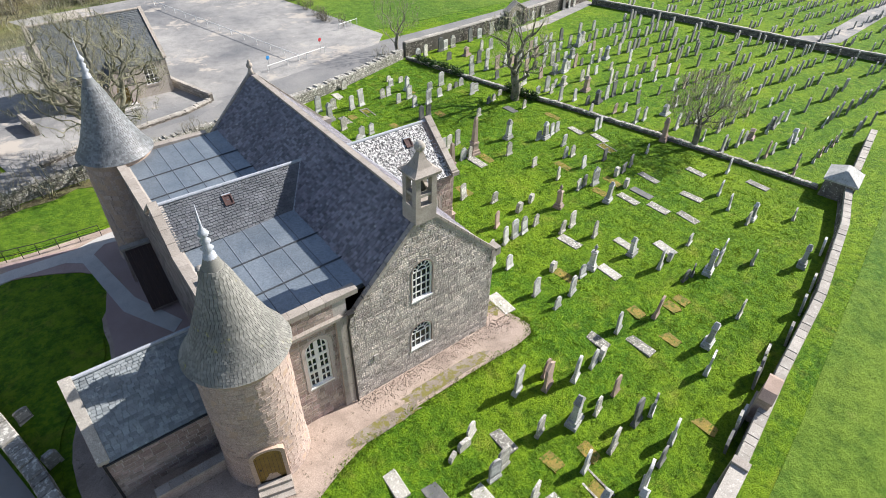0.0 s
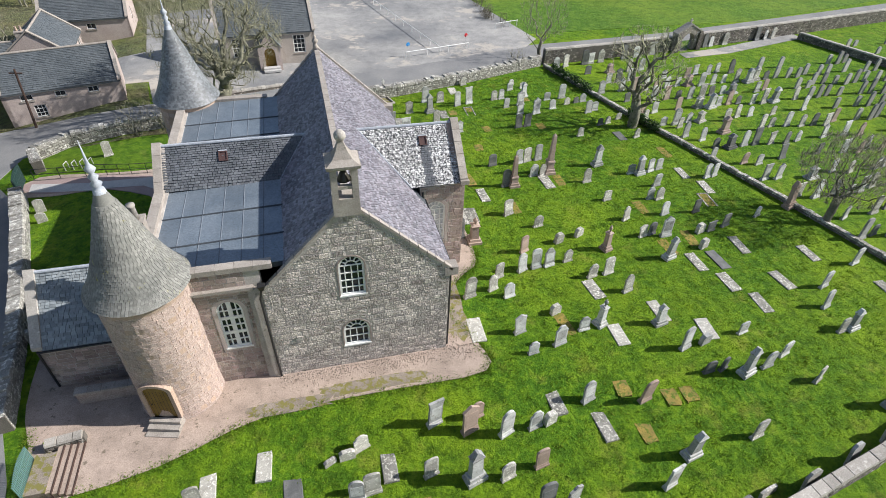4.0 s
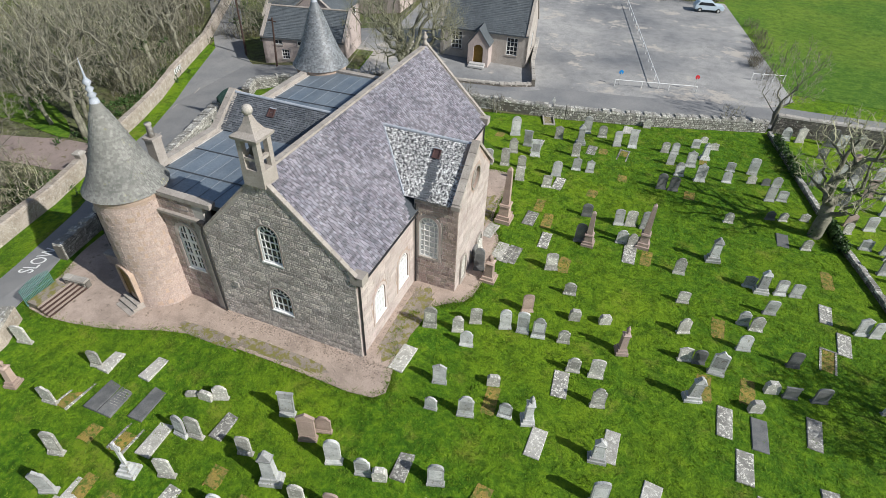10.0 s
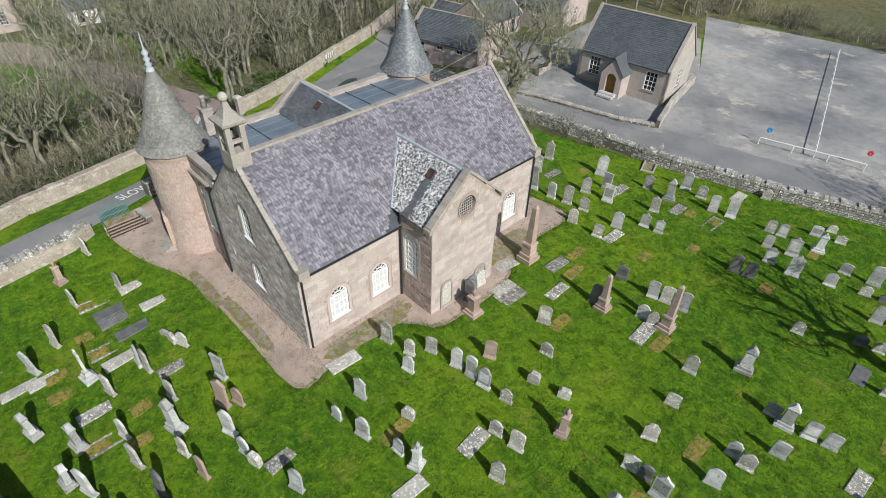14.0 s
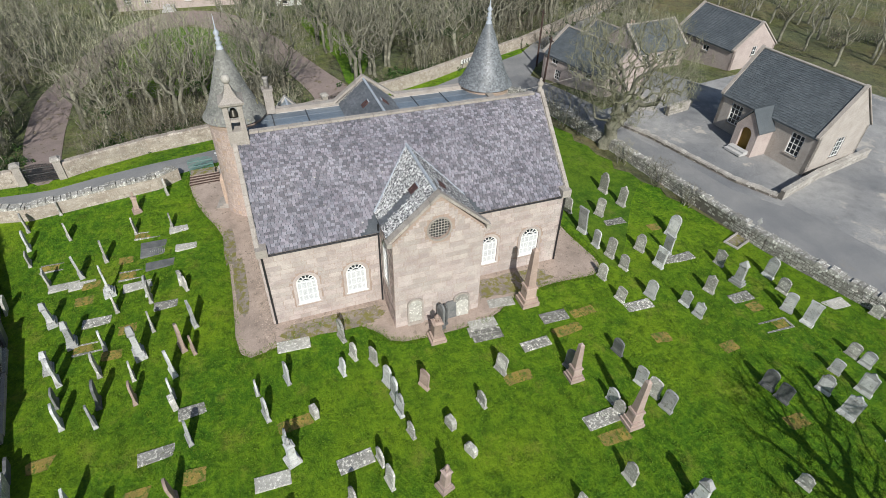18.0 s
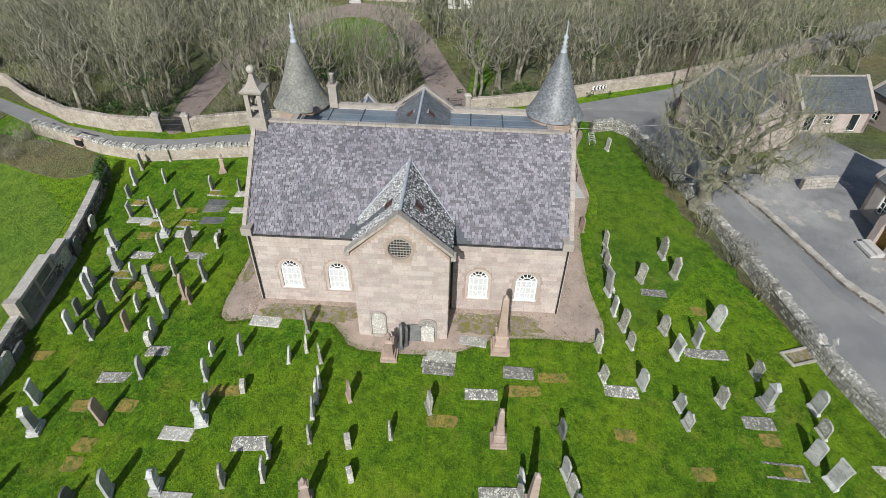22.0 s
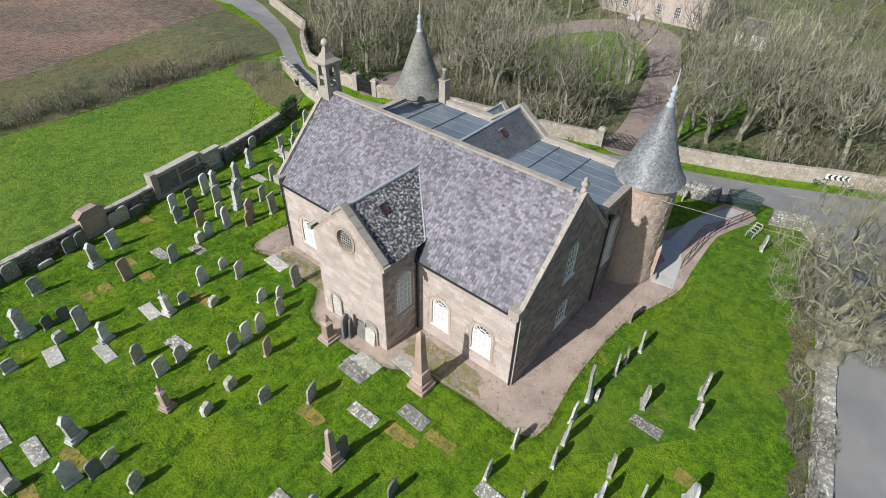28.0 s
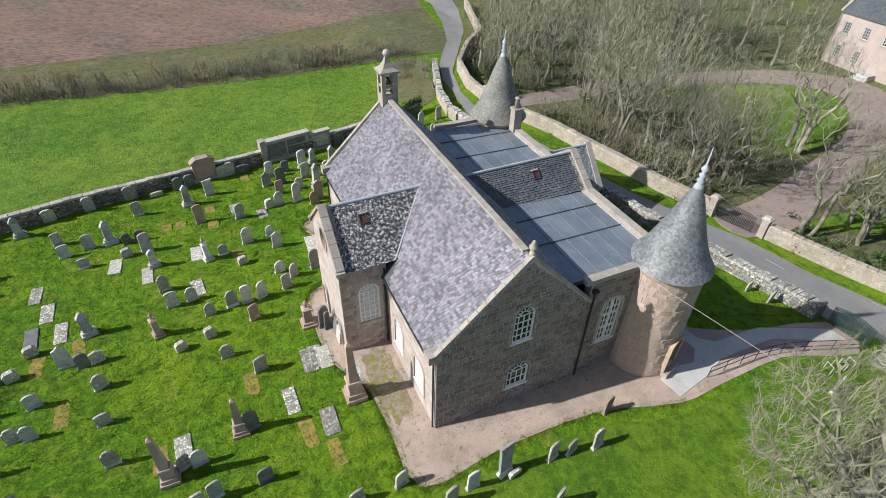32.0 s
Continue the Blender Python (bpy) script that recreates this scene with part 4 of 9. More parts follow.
def slates(a, b, up, width, gauge, keep, rng, lift=0.022):
    """Slates on the slope that runs from a to b along its eave, up the vector up; keep(u, v) says where it is covered."""
    a, b, up = Vector(a), Vector(b), Vector(up)
    L, H = (b - a).length, up.length
    ex, ey = (b - a) / L, up / H
    n = ex.cross(ey)
    if n.z < 0:
        n = -n
    r = 0
    v = 0.0
    while v < H - 0.03:
        g = gauge * (1.12 - 0.3 * v / H)
        u = -rng.uniform(0, width)
        while u < L:
            w = width * rng.uniform(0.72, 1.25)
            u0, u1, v1 = max(u, 0) + 0.013, min(u + w, L) - 0.013, min(v + g * 1.25, H)
            if u1 - u0 > 0.07 and keep((u0 + u1) / 2, v + g / 2):
                t0, t1 = lift * rng.uniform(1.6, 3.2), 0.004
                p = lambda uu, vv, ww: a + ex * uu + ey * vv + n * ww
                dv = rng.uniform(-0.012, 0.012)
                yield [p(u0, v + dv, -0.01), p(u1, v + dv, -0.01), p(u1, v1, -0.01), p(u0, v1, -0.01), p(u0, v + dv, t0), p(u1, v + dv, t0 + rng.uniform(-.003, .003)), p(u1, v1, t1), p(u0, v1, t1)]
            u += w
        v += g
        r += 1


rng = random.Random(4)
SX, SZ = 16.62, 5.42
ra = roof_slab("nave_roof_south", (SX, Y0 + 0.18, SZ), (SX, Y1 - 0.18, SZ), (RX, Y1 - 0.18, RZ), (RX, Y0 + 0.18, RZ))
NLX, NLZ = 8.75, 7.15
rb = roof_slab("nave_roof_north", (NLX, Y0 + 0.18, NLZ), (NLX, Y1 - 0.18, NLZ), (RX, Y1 - 0.18, RZ), (RX, Y0 + 0.18, RZ))
upS = Vector((RX - SX, 0, RZ - SZ))


def keep_south(u, v):
    # leaves out the triangle taken by the transept roof
    z = SZ + v / upS.length * (RZ - SZ)
    half = (TRZ - z) * (TY1 - TYM + 0.15) / (TRZ - TEZ)
    return not (z < TRZ - 0.05 and abs(Y0 + 0.18 + u - TYM) < half - 0.1)


south_slates = list(slates((SX, Y0 + 0.18, SZ), (SX, Y1 - 0.18, SZ), upS, 0.215, 0.155, keep_south, rng))
pieces("slate", south_slates, M["slate"], ra, 300)
pieces("slate", slates((NLX, Y0 + 0.18, NLZ), (NLX, Y1 - 0.18, NLZ), (RX - NLX, 0, RZ - NLZ), 0.215, 0.155, lambda u, v: True, rng), M["slate"], rb, 0)
# transept roof
TO = 0.12
tr_in = lambda z: SX + (RX - SX) * (z - SZ) / (RZ - SZ)
ta = roof_slab("transept_roof_west", (TX - 0.25, TY0 - TO, TEZ - 0.1), (tr_in(TEZ - 0.1), TY0 - TO, TEZ - 0.1), (tr_in(TRZ), TYM, TRZ), (TX - 0.25, TYM, TRZ))
tb = roof_slab("transept_roof_east", (TX - 0.25, TY1 + TO, TEZ - 0.1), (tr_in(TEZ - 0.1), TY1 + TO, TEZ - 0.1), (tr_in(TRZ), TYM, TRZ), (TX - 0.25, TYM, TRZ))
for o, y, s in ((ta, TY0 - TO, 1), (tb, TY1 + TO, -1)):
    a, upv = Vector((tr_in(TRZ), y, TEZ - 0.1)), Vector((0, TYM - y, TRZ - TEZ + 0.1))
    lim = lambda u, v, h=upv.length: tr_in(TRZ) + u > tr_in(TEZ - 0.1 + v / h * (TRZ - TEZ + 0.1)) - 0.08
    streak = lambda p: s > 0 and 16.62 < p[4].x < 17.15 and p[4].z < 8.0
    sl = list(slates(a, (TX - 0.25, y, TEZ - 0.1), upv, 0.2, 0.13, lim, rng))
    pieces("slate", [p for p in sl if not streak(p)], M["slatelich"] if s > 0 else M["slatespeck"], o, 0)
    if s > 0:
        pieces("slate", [p for p in sl if streak(p)], M["slatedark"], o, 0)
# north gable roof over the aisle
nin = lambda z: NLX + (RX - NLX) * (z - NLZ) / (RZ - NLZ)
for nm, y in (("north_roof_west", 23.15), ("north_roof_east", 27.05)):
    o = roof_slab(nm, (NX + 0.3, y, 7.12), (nin(7.15), y, 7.12), (nin(8.75), 25.1, 8.75), (NX + 0.3, 25.1, 8.75))
    upv = Vector((0, 25.1 - y, 8.75 - 7.12))
    lim = lambda u, v, h=upv.length: NX + 0.3 + u < nin(7.12 + v / h * 1.63) + 0.08
    pieces("slate", slates((NX + 0.3, y, 7.12), (nin(8.75), y, 7.12), upv, 0.22, 0.14, lim, rng), M["slatedark"], o, 0)
for x0, x1, y, z in ((NX + 0.2, nin(8.75) + 0.1, 25.1, 8.78), (tr_in(TRZ) - 0.1, TX - 0.2, TYM, TRZ + 0.03)):
    bm = bmesh.new()
    tube(bm, (x0, y, z), (x1, y, z), 0.09, n=8)
    part("ridge_roll", bm, M["zinc"], church, "pale lead ridge")
for i in range(22):
    bm = bmesh.new()
    y = Y0 + 0.6 + i * (Y1 - Y0 - 1.2) / 22
    box(bm, RX - 0.16, RX + 0.16, y + 0.01, y + (Y1 - Y0 - 1.2) / 22 - 0.01, RZ - 0.06, RZ + 0.07)
    part("ridge_stone", bm, M["ridge"], church)
for s in (-1, 1):
    bm = bmesh.new()
    tube(bm, (tr_in(TEZ - 0.1) + 0.05, TYM + s * (TY1 - TYM + TO), TEZ - 0.05), (tr_in(TRZ), TYM, TRZ + 0.02), 0.06, n=6)
    part("valley_lead", bm, M["zinc"], church)
    bm = bmesh.new()
    tube(bm, (nin(7.15), 25.1 + s * 1.95, 7.17), (nin(8.75), 25.1, 8.77), 0.05, n=6)
    part("valley_lead", bm, M["zinc"], church)


# skew copings
def coping(name, a, b, width_vec, thick, n):
    a, b, w = Vector(a), Vector(b), Vector(width_vec)
    for i in range(n):
        p, q = a.lerp(b, i / n + 0.004), a.lerp(b, (i + 1) / n - 0.004)
        bm = bmesh.new()
        up = Vector((0, 0, thick))
        vs = [bm.verts.new(c) for c in (p, q, q + w, p + w, p + up, q + up, q + w + up, p + w + up)]
        for f in ((3, 2, 1, 0), (4, 5, 6, 7), (0, 1, 5, 4), (1, 2, 6, 5), (2, 3, 7, 6), (3, 0, 4, 7)):
            bm.faces.new([vs[j] for j in f])
        part(name, bm, M["ridge"], church)


for y, s in ((Y0 - 0.06, 1), (Y1 + 0.06, -1)):
    coping("skew_stone", (X1 + 0.15, y, EZ + 0.15), (RX, y, RZ + 0.02), (0, s * 0.24, 0), 0.17, 11)
    coping("skew_stone", (X0 - 0.05, y, RZ - 4.35), (RX, y, RZ + 0.02), (0, s * 0.24, 0), 0.17, 10)
    bm = bmesh.new()
    box(bm, X1 - 0.25, X1 + 0.42, min(y, y + s * 0.6), max(y, y + s * 0.6), EZ - 0.12, EZ + 0.38)
    part("skew_putt", bm, M["ridge"], church)
for y in (TY0 - 0.2, TY1 + 0.2):
    coping("skew_stone", (TX - 0.35, y, TEZ + 0.02), (TX - 0.35, TYM, TRZ + 0.12), (0.45, 0, 0), 0.2, 5)
    bm = bmesh.new()
    box(bm, TX - 0.35, TX + 0.16, y - 0.14, y + 0.14, TEZ - 0.12, TEZ + 0.14)
    part("skew_putt", bm, M["ridge"], church)
for y in (22.7, 27.5):
    coping("skew_stone", (NX - 0.1, y, 7.05), (NX - 0.1, 25.1, 8.82), (0.42, 0, 0), 0.2, 4)

# lead flat roofs
for y0, y1 in ((Y0 + 0.5, 23.2), (27.0, Y1 - 0.5)):
    bm = bmesh.new()
    slab_poly(bm, [(NX + 0.2, y0), (NLX + 0.15, y0), (NLX + 0.15, y1), (NX + 0.2, y1)], [], lambda u, v, w: (u, v, 7.0 + (u - NX) * 0.03 - w), 0.25)
    flat = part("flat_roof", bm, M["leadseam"], church, "grey lead flat roof")
    cuts = [y0, 18.35, 20.7, y1] if y0 < 20 else [y0, 28.6, 30.9, y1]
    for ya, yb in zip(cuts, cuts[1:]):
        for j in range(6):
            xa, xb = NX + 0.42 + j * 0.975, NX + 0.42 + (j + 1) * 0.975 - 0.012
            bm = bmesh.new()
            za, zb = 7.01 + (xa - NX) * 0.03, 7.01 + (xb - NX) * 0.03
            vs = [bm.verts.new(c) for c in ((xa, ya + .01, za), (xb, ya + .01, zb), (xb, yb - .01, zb), (xa, yb - .01, za), (xa, ya + .01, za + .03), (xb, ya + .01, zb + .03), (xb, yb - .01, zb + .03), (xa, yb - .01, za + .03))]
            for f in ((3, 2, 1, 0), (4, 5, 6, 7), (0, 1, 5, 4), (1, 2, 6, 5), (2, 3, 7, 6), (3, 0, 4, 7)):
                bm.faces.new([vs[k] for k in f])
            part("lead_sheet", bm, M["lead"], flat)
            bm = bmesh.new()
            tube(bm, (xa, ya + .02, za + .03), (xa, yb - .02, za + .028), 0.026, n=6)
            part("lead_welt", bm, M["leadwelt"], flat)
    for y in cuts[1:-1]:
        bm = bmesh.new()
        tube(bm, (NX + 0.42, y, 7.06), (NLX + 0.1, y, 7.25), 0.045, n=6)
        part("lead_roll", bm, M["leadseam"], flat)
# parapets
for nm, b in (("parapet_west", (4.3, 8.25, Y0 + 0.12, Y0 + 0.58, 7.18, 7.45)), ("parapet_east", (4.3, 8.1, Y1 - 0.58, Y1 - 0.12, 7.02, 7.3)), ("parapet_north", (NX - 0.12, NX + 0.36, 17.6, 22.9, 7.08, 7.34)), ("parapet_north", (NX - 0.12, NX + 0.36, 27.3, 33.2, 7.08, 7.34))):
    lengthwise = b[1] - b[0] > b[3] - b[2]
    k = 5
    for i in range(k):
        bm = bmesh.new()
        if lengthwise:
            box(bm, b[0] + (b[1] - b[0]) * i / k + .006, b[0] + (b[1] - b[0]) * (i + 1) / k - .006, *b[2:])
        else:
            box(bm, b[0], b[1], b[2] + (b[3] - b[2]) * i / k + .006, b[2] + (b[3] - b[2]) * (i + 1) / k - .006, *b[4:])
        part("parapet_stone", bm, M["ridge"], church)
bm = bmesh.new()
box(bm, 4.2, 7.3, Y0 - 0.02, Y0 + 0.19, 6.18, 6.34)
part("cornice", bm, M["ridge"], church)
bm = bmesh.new()
box(bm, 7.0, 7.58, Y0 + 0.02, Y0 + 0.19, 0, 6.2)
part("pilaster", bm, M["ridge"], church)

# turrets
def turret(cx, cy, cone_mat):
    t = part("turret", bmesh.new(), M["harl"], church, "round stair turret of pinkish stone")
    bm = bmesh.new()
    lathe(bm, [(1.95, -0.2), (1.93, 0.3), (1.86, 1.2), (1.82, 6.9), (1.92, 7.1), (1.95, 7.4), (0.5, 7.45)], cx, cy, 40)
    part("drum", bm, M["harl"], t, "", True)
    prof = [(2.1, 7.38), (1.78, 7.85), (1.5, 8.4), (1.25, 9.0), (0.95, 9.8), (0.65, 10.7), (0.4, 11.4), (0.2, 11.95)]
    bm = bmesh.new()
    lathe(bm, [(2.02, 7.36)] + [(r - 0.02, z) for r, z in prof], cx, cy, 40)
    cone = part("cone_roof", bm, cone_mat, t, "bell-cast conical slate roof")
    blocks = []
    z = 7.38
    rr = random.Random(int(cx * 10 + cy))
    rad = lambda zz: float(np.interp(zz, [p[1] for p in prof], [p[0] for p in prof]))
    while z < 11.3:
        g = 0.095
        r0, r1 = rad(z), rad(z + g * 1.2)
        n = max(10, int(6.283 * r0 / 0.14))
        off = rr.random()
        for i in range(n):
            a0, a1 = 6.28319 * (i + off) / n + 0.008 / r0, 6.28319 * (i + 1 + off) / n - 0.008 / r0
            o = 0.012 + rr.uniform(0, 0.012)
            c = lambda a, r, zz: (cx + r * math.cos(a), cy + r * math.sin(a), zz)
            blocks.append([c(a0, r0 - .03, z), c(a1, r0 - .03, z), c(a1, r1 - .03, z + g * 1.2), c(a0, r1 - .03, z + g * 1.2), c(a0, r0 + o, z), c(a1, r0 + o, z), c(a1, r1 + .003, z + g * 1.2), c(a0, r1 + .003, z + g * 1.2)])
        z += g
    pieces("slate", blocks, cone_mat, cone, 0)
    bm = bmesh.new()
    lathe(bm, [(0.34, 11.3), (0.2, 11.98), (0.12, 12.05), (0.22, 12.2), (0.1, 12.32), (0.19, 12.5), (0.08, 12.62), (0.2, 12.8), (0.13, 12.92), (0.07, 13.0), (0.05, 13.1), (0.01, 13.95)], cx, cy, 14)
    part("finial", bm, M["zinc"], t, "white lead finial with stacked balls", True)
    return t


tW, tE = turret(2.85, 15.95, M["slatecone"]), turret(2.9, 34.75, M["slateconeE"])

# bellcote
bell = thing("bellcote", "square stone bellcote with a swept cap and ball on the gable", "bellcote")
BX, BY = 11.75, 16.1
for dx in (-0.42, 0.42):
    for dy in (-0.36, 0.36):
        bm = bmesh.new()
        box(bm, BX + dx - 0.13, BX + dx + 0.13, BY + dy - 0.13, BY + dy + 0.13, 10.1, 11.95)
        part("pier", bm, M["ridge"], bell)
bm = bmesh.new()
box(bm, BX - 0.56, BX + 0.56, BY - 0.5, BY + 0.5, 9.7, 10.55)
part("base_block", bm, M["ridge"], bell)
bm = bmesh.new()
for dy in (-0.36, 0.36):
    box(bm, BX - 0.3, BX + 0.3, BY + dy - 0.1, BY + dy + 0.1, 11.0, 11.14)
for dx in (-0.42, 0.42):
    box(bm, BX + dx - 0.1, BX + dx + 0.1, BY - 0.24, BY + 0.24, 11.05, 11.2)
part("transom", bm, M["ridge"], bell)
bm = bmesh.new()
frustum(bm, BX, BY, 11.93, 12.02, 1.16, 1.04, 1.36, 1.24)
frustum(bm, BX, BY, 12.02, 12.14, 1.36, 1.24, 1.4, 1.28)
frustum(bm, BX, BY, 12.14, 12.32, 1.36, 1.24, 0.8, 0.74)
frustum(bm, BX, BY, 12.32, 12.62, 0.8, 0.74, 0.45, 0.42)
frustum(bm, BX, BY, 12.62, 13.0, 0.45, 0.42, 0.2, 0.2)
part("cap", bm, M["ridge"], bell)
bm = bmesh.new()
bmesh.ops.create_uvsphere(bm, u_segments=14, v_segments=10, radius=0.24, matrix=Matrix.Translation((BX, BY, 13.2)))
part("ball", bm, M["cope"], bell, "pale stone ball", True)
bm = bmesh.new()
lathe(bm, [(0.3, 11.2), (0.26, 11.28), (0.17, 11.5), (0.1, 11.62), (0.02, 11.64)], BX, BY, 14)
part("bell", bm, M["bronze"], bell, "dark bronze bell", True)
# east finial
fin = thing("gable_finial", "small carved stone finial on the east gable apex", "finial")
bm = bmesh.new()
lathe(bm, [(0.2, 10.2), (0.14, 10.5), (0.1, 10.55), (0.2, 10.68), (0.2, 10.8), (0.08, 10.92), (0.12, 11.0), (0.02, 11.12)], RX - 0.05, Y1 - 0.15, 10)
part("carved_finial", bm, M["ridge"], fin, "", True)

# annex behind the west turret
AX0, AX1, AY0, AY1, AYM, ARZ, AEZ = -3.2, NX, 17.45, 22.2, 19.85, 5.4, 2.85
annex = thing("vestry", "low stone vestry with a slate roof behind the turret", "outbuilding")
bm = bmesh.new()
slab_poly(bm, [(AY0, -0.2), (AY1, -0.2), (AY1, AEZ), (AYM, ARZ), (AY0, AEZ)], [], lambda u, v, w: (AX0 + w, u, v), AX1 - AX0)
av = part("wall", bm, M["mortar"], annex, "pinkish squared rubble walls")
for s, y in ((-1, AY0 - 0.12), (1, AY1 + 0.12)):
    bm = bmesh.new()
    vs = []
    a, b = Vector((AX0 + 0.3, y, AEZ - 0.05)), Vector((AX1, y, AEZ - 0.05))
    c, d = Vector((AX1, AYM, ARZ + 0.08)), Vector((AX0 + 0.3, AYM, ARZ + 0.08))
    q = [bm.verts.new(p) for p in (a, b, c, d)] + [bm.verts.new(p - Vector((0, 0, 0.15))) for p in (a, b, c, d)]
    for f in ((0, 1, 2, 3), (7, 6, 5, 4), (0, 4, 5, 1), (1, 5, 6, 2), (2, 6, 7, 3), (3, 7, 4, 0)):
        bm.faces.new([q[i] for i in f])
    o = part("roof", bm, M["slatevest"], annex, "dark blue-grey slate roof")
    pieces("slate", slates(a, b, d - a, 0.24, 0.155, lambda u, v: True, rng), M["slatevest"], o, 0)
    bm = bmesh.new()
    p0, p1 = Vector((AX0 - 0.08, y, AEZ - 0.05)), Vector((AX0 - 0.08, AYM, ARZ + 0.12))
    w = Vector((0.45, 0, 0))
    up = Vector((0, 0, 0.2))
    q = [bm.verts.new(p) for p in (p0, p1, p1 + w, p0 + w, p0 + up, p1 + up, p1 + w + up, p0 + w + up)]
    for f in ((3, 2, 1, 0), (4, 5, 6, 7), (0, 1, 5, 4), (1, 2, 6, 5), (2, 3, 7, 6), (3, 0, 4, 7)):
        bm.faces.new([q[i] for i in f])
    part("gable_cope", bm, M["cope"], annex)
bm = bmesh.new()
tube(bm, (AX0 + 0.2, AYM, ARZ + 0.12), (AX1, AYM, ARZ + 0.12), 0.09, n=8)
part("ridge_roll", bm, M["zinc"], annex)
ch = thing("chimney", "stone chimney stack with a tall clay pot", "chimney")
bm = bmesh.new()
box(bm, 2.5, 3.1, 18.05, 18.65, 6.9, 8.75)
box(bm, 2.44, 3.16, 17.99, 18.71, 8.75, 8.88)
part("chimney_body", bm, M["ridge"], ch)
bm = bmesh.new()
lathe(bm, [(0.19, 8.88), (0.15, 9.5), (0.19, 9.55), (0.19, 9.65)], 2.8, 18.35, 12)
part("pot", bm, M["cope"], ch, "", True)

# ---- churchyard walls ----
def field_wall(name, pts, height, thick, label, stone=0.34, course=0.2, n_single=0, cope=True, mat_stone="wallstone", cope_mat="cope", rag=0.0, core_mat="wallmortar", joint=0.03):
    """A rubble wall along a line, with face stones both sides and a cope."""
    root = tagged(new(name), label, "wall", "", "structure")
    rg = random.Random(len(name) + int(pts[0][0] * 7))
    for i, (p, q) in enumerate(zip(pts, pts[1:])):
        p, q = Vector((*p, 0)), Vector((*q, 0))
        d = (q - p)
        L = d.length
        e = d / L
        nrm = Vector((-e.y, e.x, 0))
        bm = bmesh.new()
        h = height
        f = lambda u, v, w: p + e * u + nrm * w + Vector((0, 0, v))
        slab_poly(bm, [(-0.05, -0.2), (L + 0.05, -0.2), (L + 0.05, h), (-0.05, h)], [], lambda u, v, w: f(u, v, w - thick / 2), thick)
        core = part("wall_core", bm, M[core_mat], root)
        out = [(0, 0), (L, 0), (L, h), (0, h)]
        blocks = []
        for side in (1, -1):
            blocks += list(masonry(out, [], lambda u, v, w: f(u, v, side * (thick / 2 + w)), course, stone, joint, 0.35, joint, rg, 0.02, 0.0))
        rg.shuffle(blocks)
        pieces("stone", blocks, M[mat_stone], core, n_single)
        if cope:
            u = 0.0
            cb = []
            while u < L - 0.05:
                w = rg.uniform(0.5, 0.9) * (0.6 if rag else 1)
                u1 = min(u + w, L)
                z0, z1 = h, h + rg.uniform(0.12, 0.18) + rag * rg.uniform(-0.3, 1.0)
                k = thick / 2 + 0.05
                cb.append([f(u + .01, z0, -k), f(u1 - .01, z0, -k), f(u1 - .01, z0, k), f(u + .01, z0, k), f(u + .02, z1, -k * 0.85), f(u1 - .02, z1, -k * 0.85), f(u1 - .02, z1, k * 0.85), f(u + .02, z1, k * 0.85)])
                u = u1
            from_blocks("cope_stones", cb, M[cope_mat], root, "", "stuff")
    return root


field_wall("wall_west", [(62, 12.0), (48.9, 9.0), (43.6, 7.1), (34.5, 4.7), (26.5, 3.2), (20.0, 1.8), (14.0, 0.8), (8.2, -0.6), (2, -2.2)], 1.15, 0.5, "lichened rubble churchyard wall with flat cope", n_single=35)
field_wall("wall_east", [(-9.5, 40.4), (-10.3, 42.6), (-8.6, 44.3), (-3.5, 45.8), (4.0, 47.3), (13, 48.6), (20, 49.6), (28, 51.8), (37.8, 55.2)], 1.0, 0.6, "grey rubble wall along the lane, white with lichen", n_single=35, mat_stone="lichwall", cope_mat="lichwall", rag=0.16)
field_wall("wall_lane_west", [(-4.3, -12.3), (-2.9, -8.6), (-1.35, -4.2), (-0.8, 0.1), (-1.9, 8.9), (-2.75, 10.4)], 1.05, 0.6, "lichened rubble wall between churchyard and lane", n_single=0, mat_stone="tanwall", cope_mat="lichwall", rag=0.14, core_mat="tanwall", joint=0.014)
field_wall("wall_lane_north", [(-4.8, 15.2), (-5.7, 20), (-7.9, 29), (-9.7, 36.4)], 1.05, 0.6, "rubble wall along the lane north of the church", n_single=0, mat_stone="lichwall", cope_mat="lichwall", rag=0.12)
field_wall("wall_low", [(38.2, 54.6), (40.2, 45.5), (41.4, 40), (43.4, 33), (45.6, 25), (47.8, 16), (48.9, 11.0)], 0.24, 0.3, "low mossy stone kerb wall crossing the graveyard", n_single=0, cope_mat="lichwall", rag=0.05)
field_wall("wall_road_east", [(38.4, 55.4), (48, 56.2), (55.8, 57.0)], 1.7, 0.5, "stone cemetery wall along the lane", n_single=0)
field_wall("wall_road_far", [(60.2, 57.4), (80, 60.5), (110, 65.5)], 1.7, 0.5, "stone cemetery wall beyond the archway", n_single=0)
field_wall("wall_far_west", [(-19.5, -36), (-14.8, -22), (-10.7, -17), (-6.9, -10.8), (-5.6, -5.5), (-5.75, -1.5)], 1.3, 0.45, "pale tan rubble wall of the wooded grounds, flush pointed", stone=0.34, mat_stone="tanwall", cope_mat="tanwall", core_mat="tanwall", joint=0.012)
field_wall("wall_far_mid", [(-6.0, 1.9), (-7.15, 4.4), (-8.45, 8), (-9.35, 13.5), (-10.65, 20.1), (-11.95, 24.1)], 1.3, 0.45, "pale tan rubble wall of the wooded grounds, flush pointed", stone=0.34, mat_stone="tanwall", cope_mat="tanwall", core_mat="tanwall", joint=0.012)
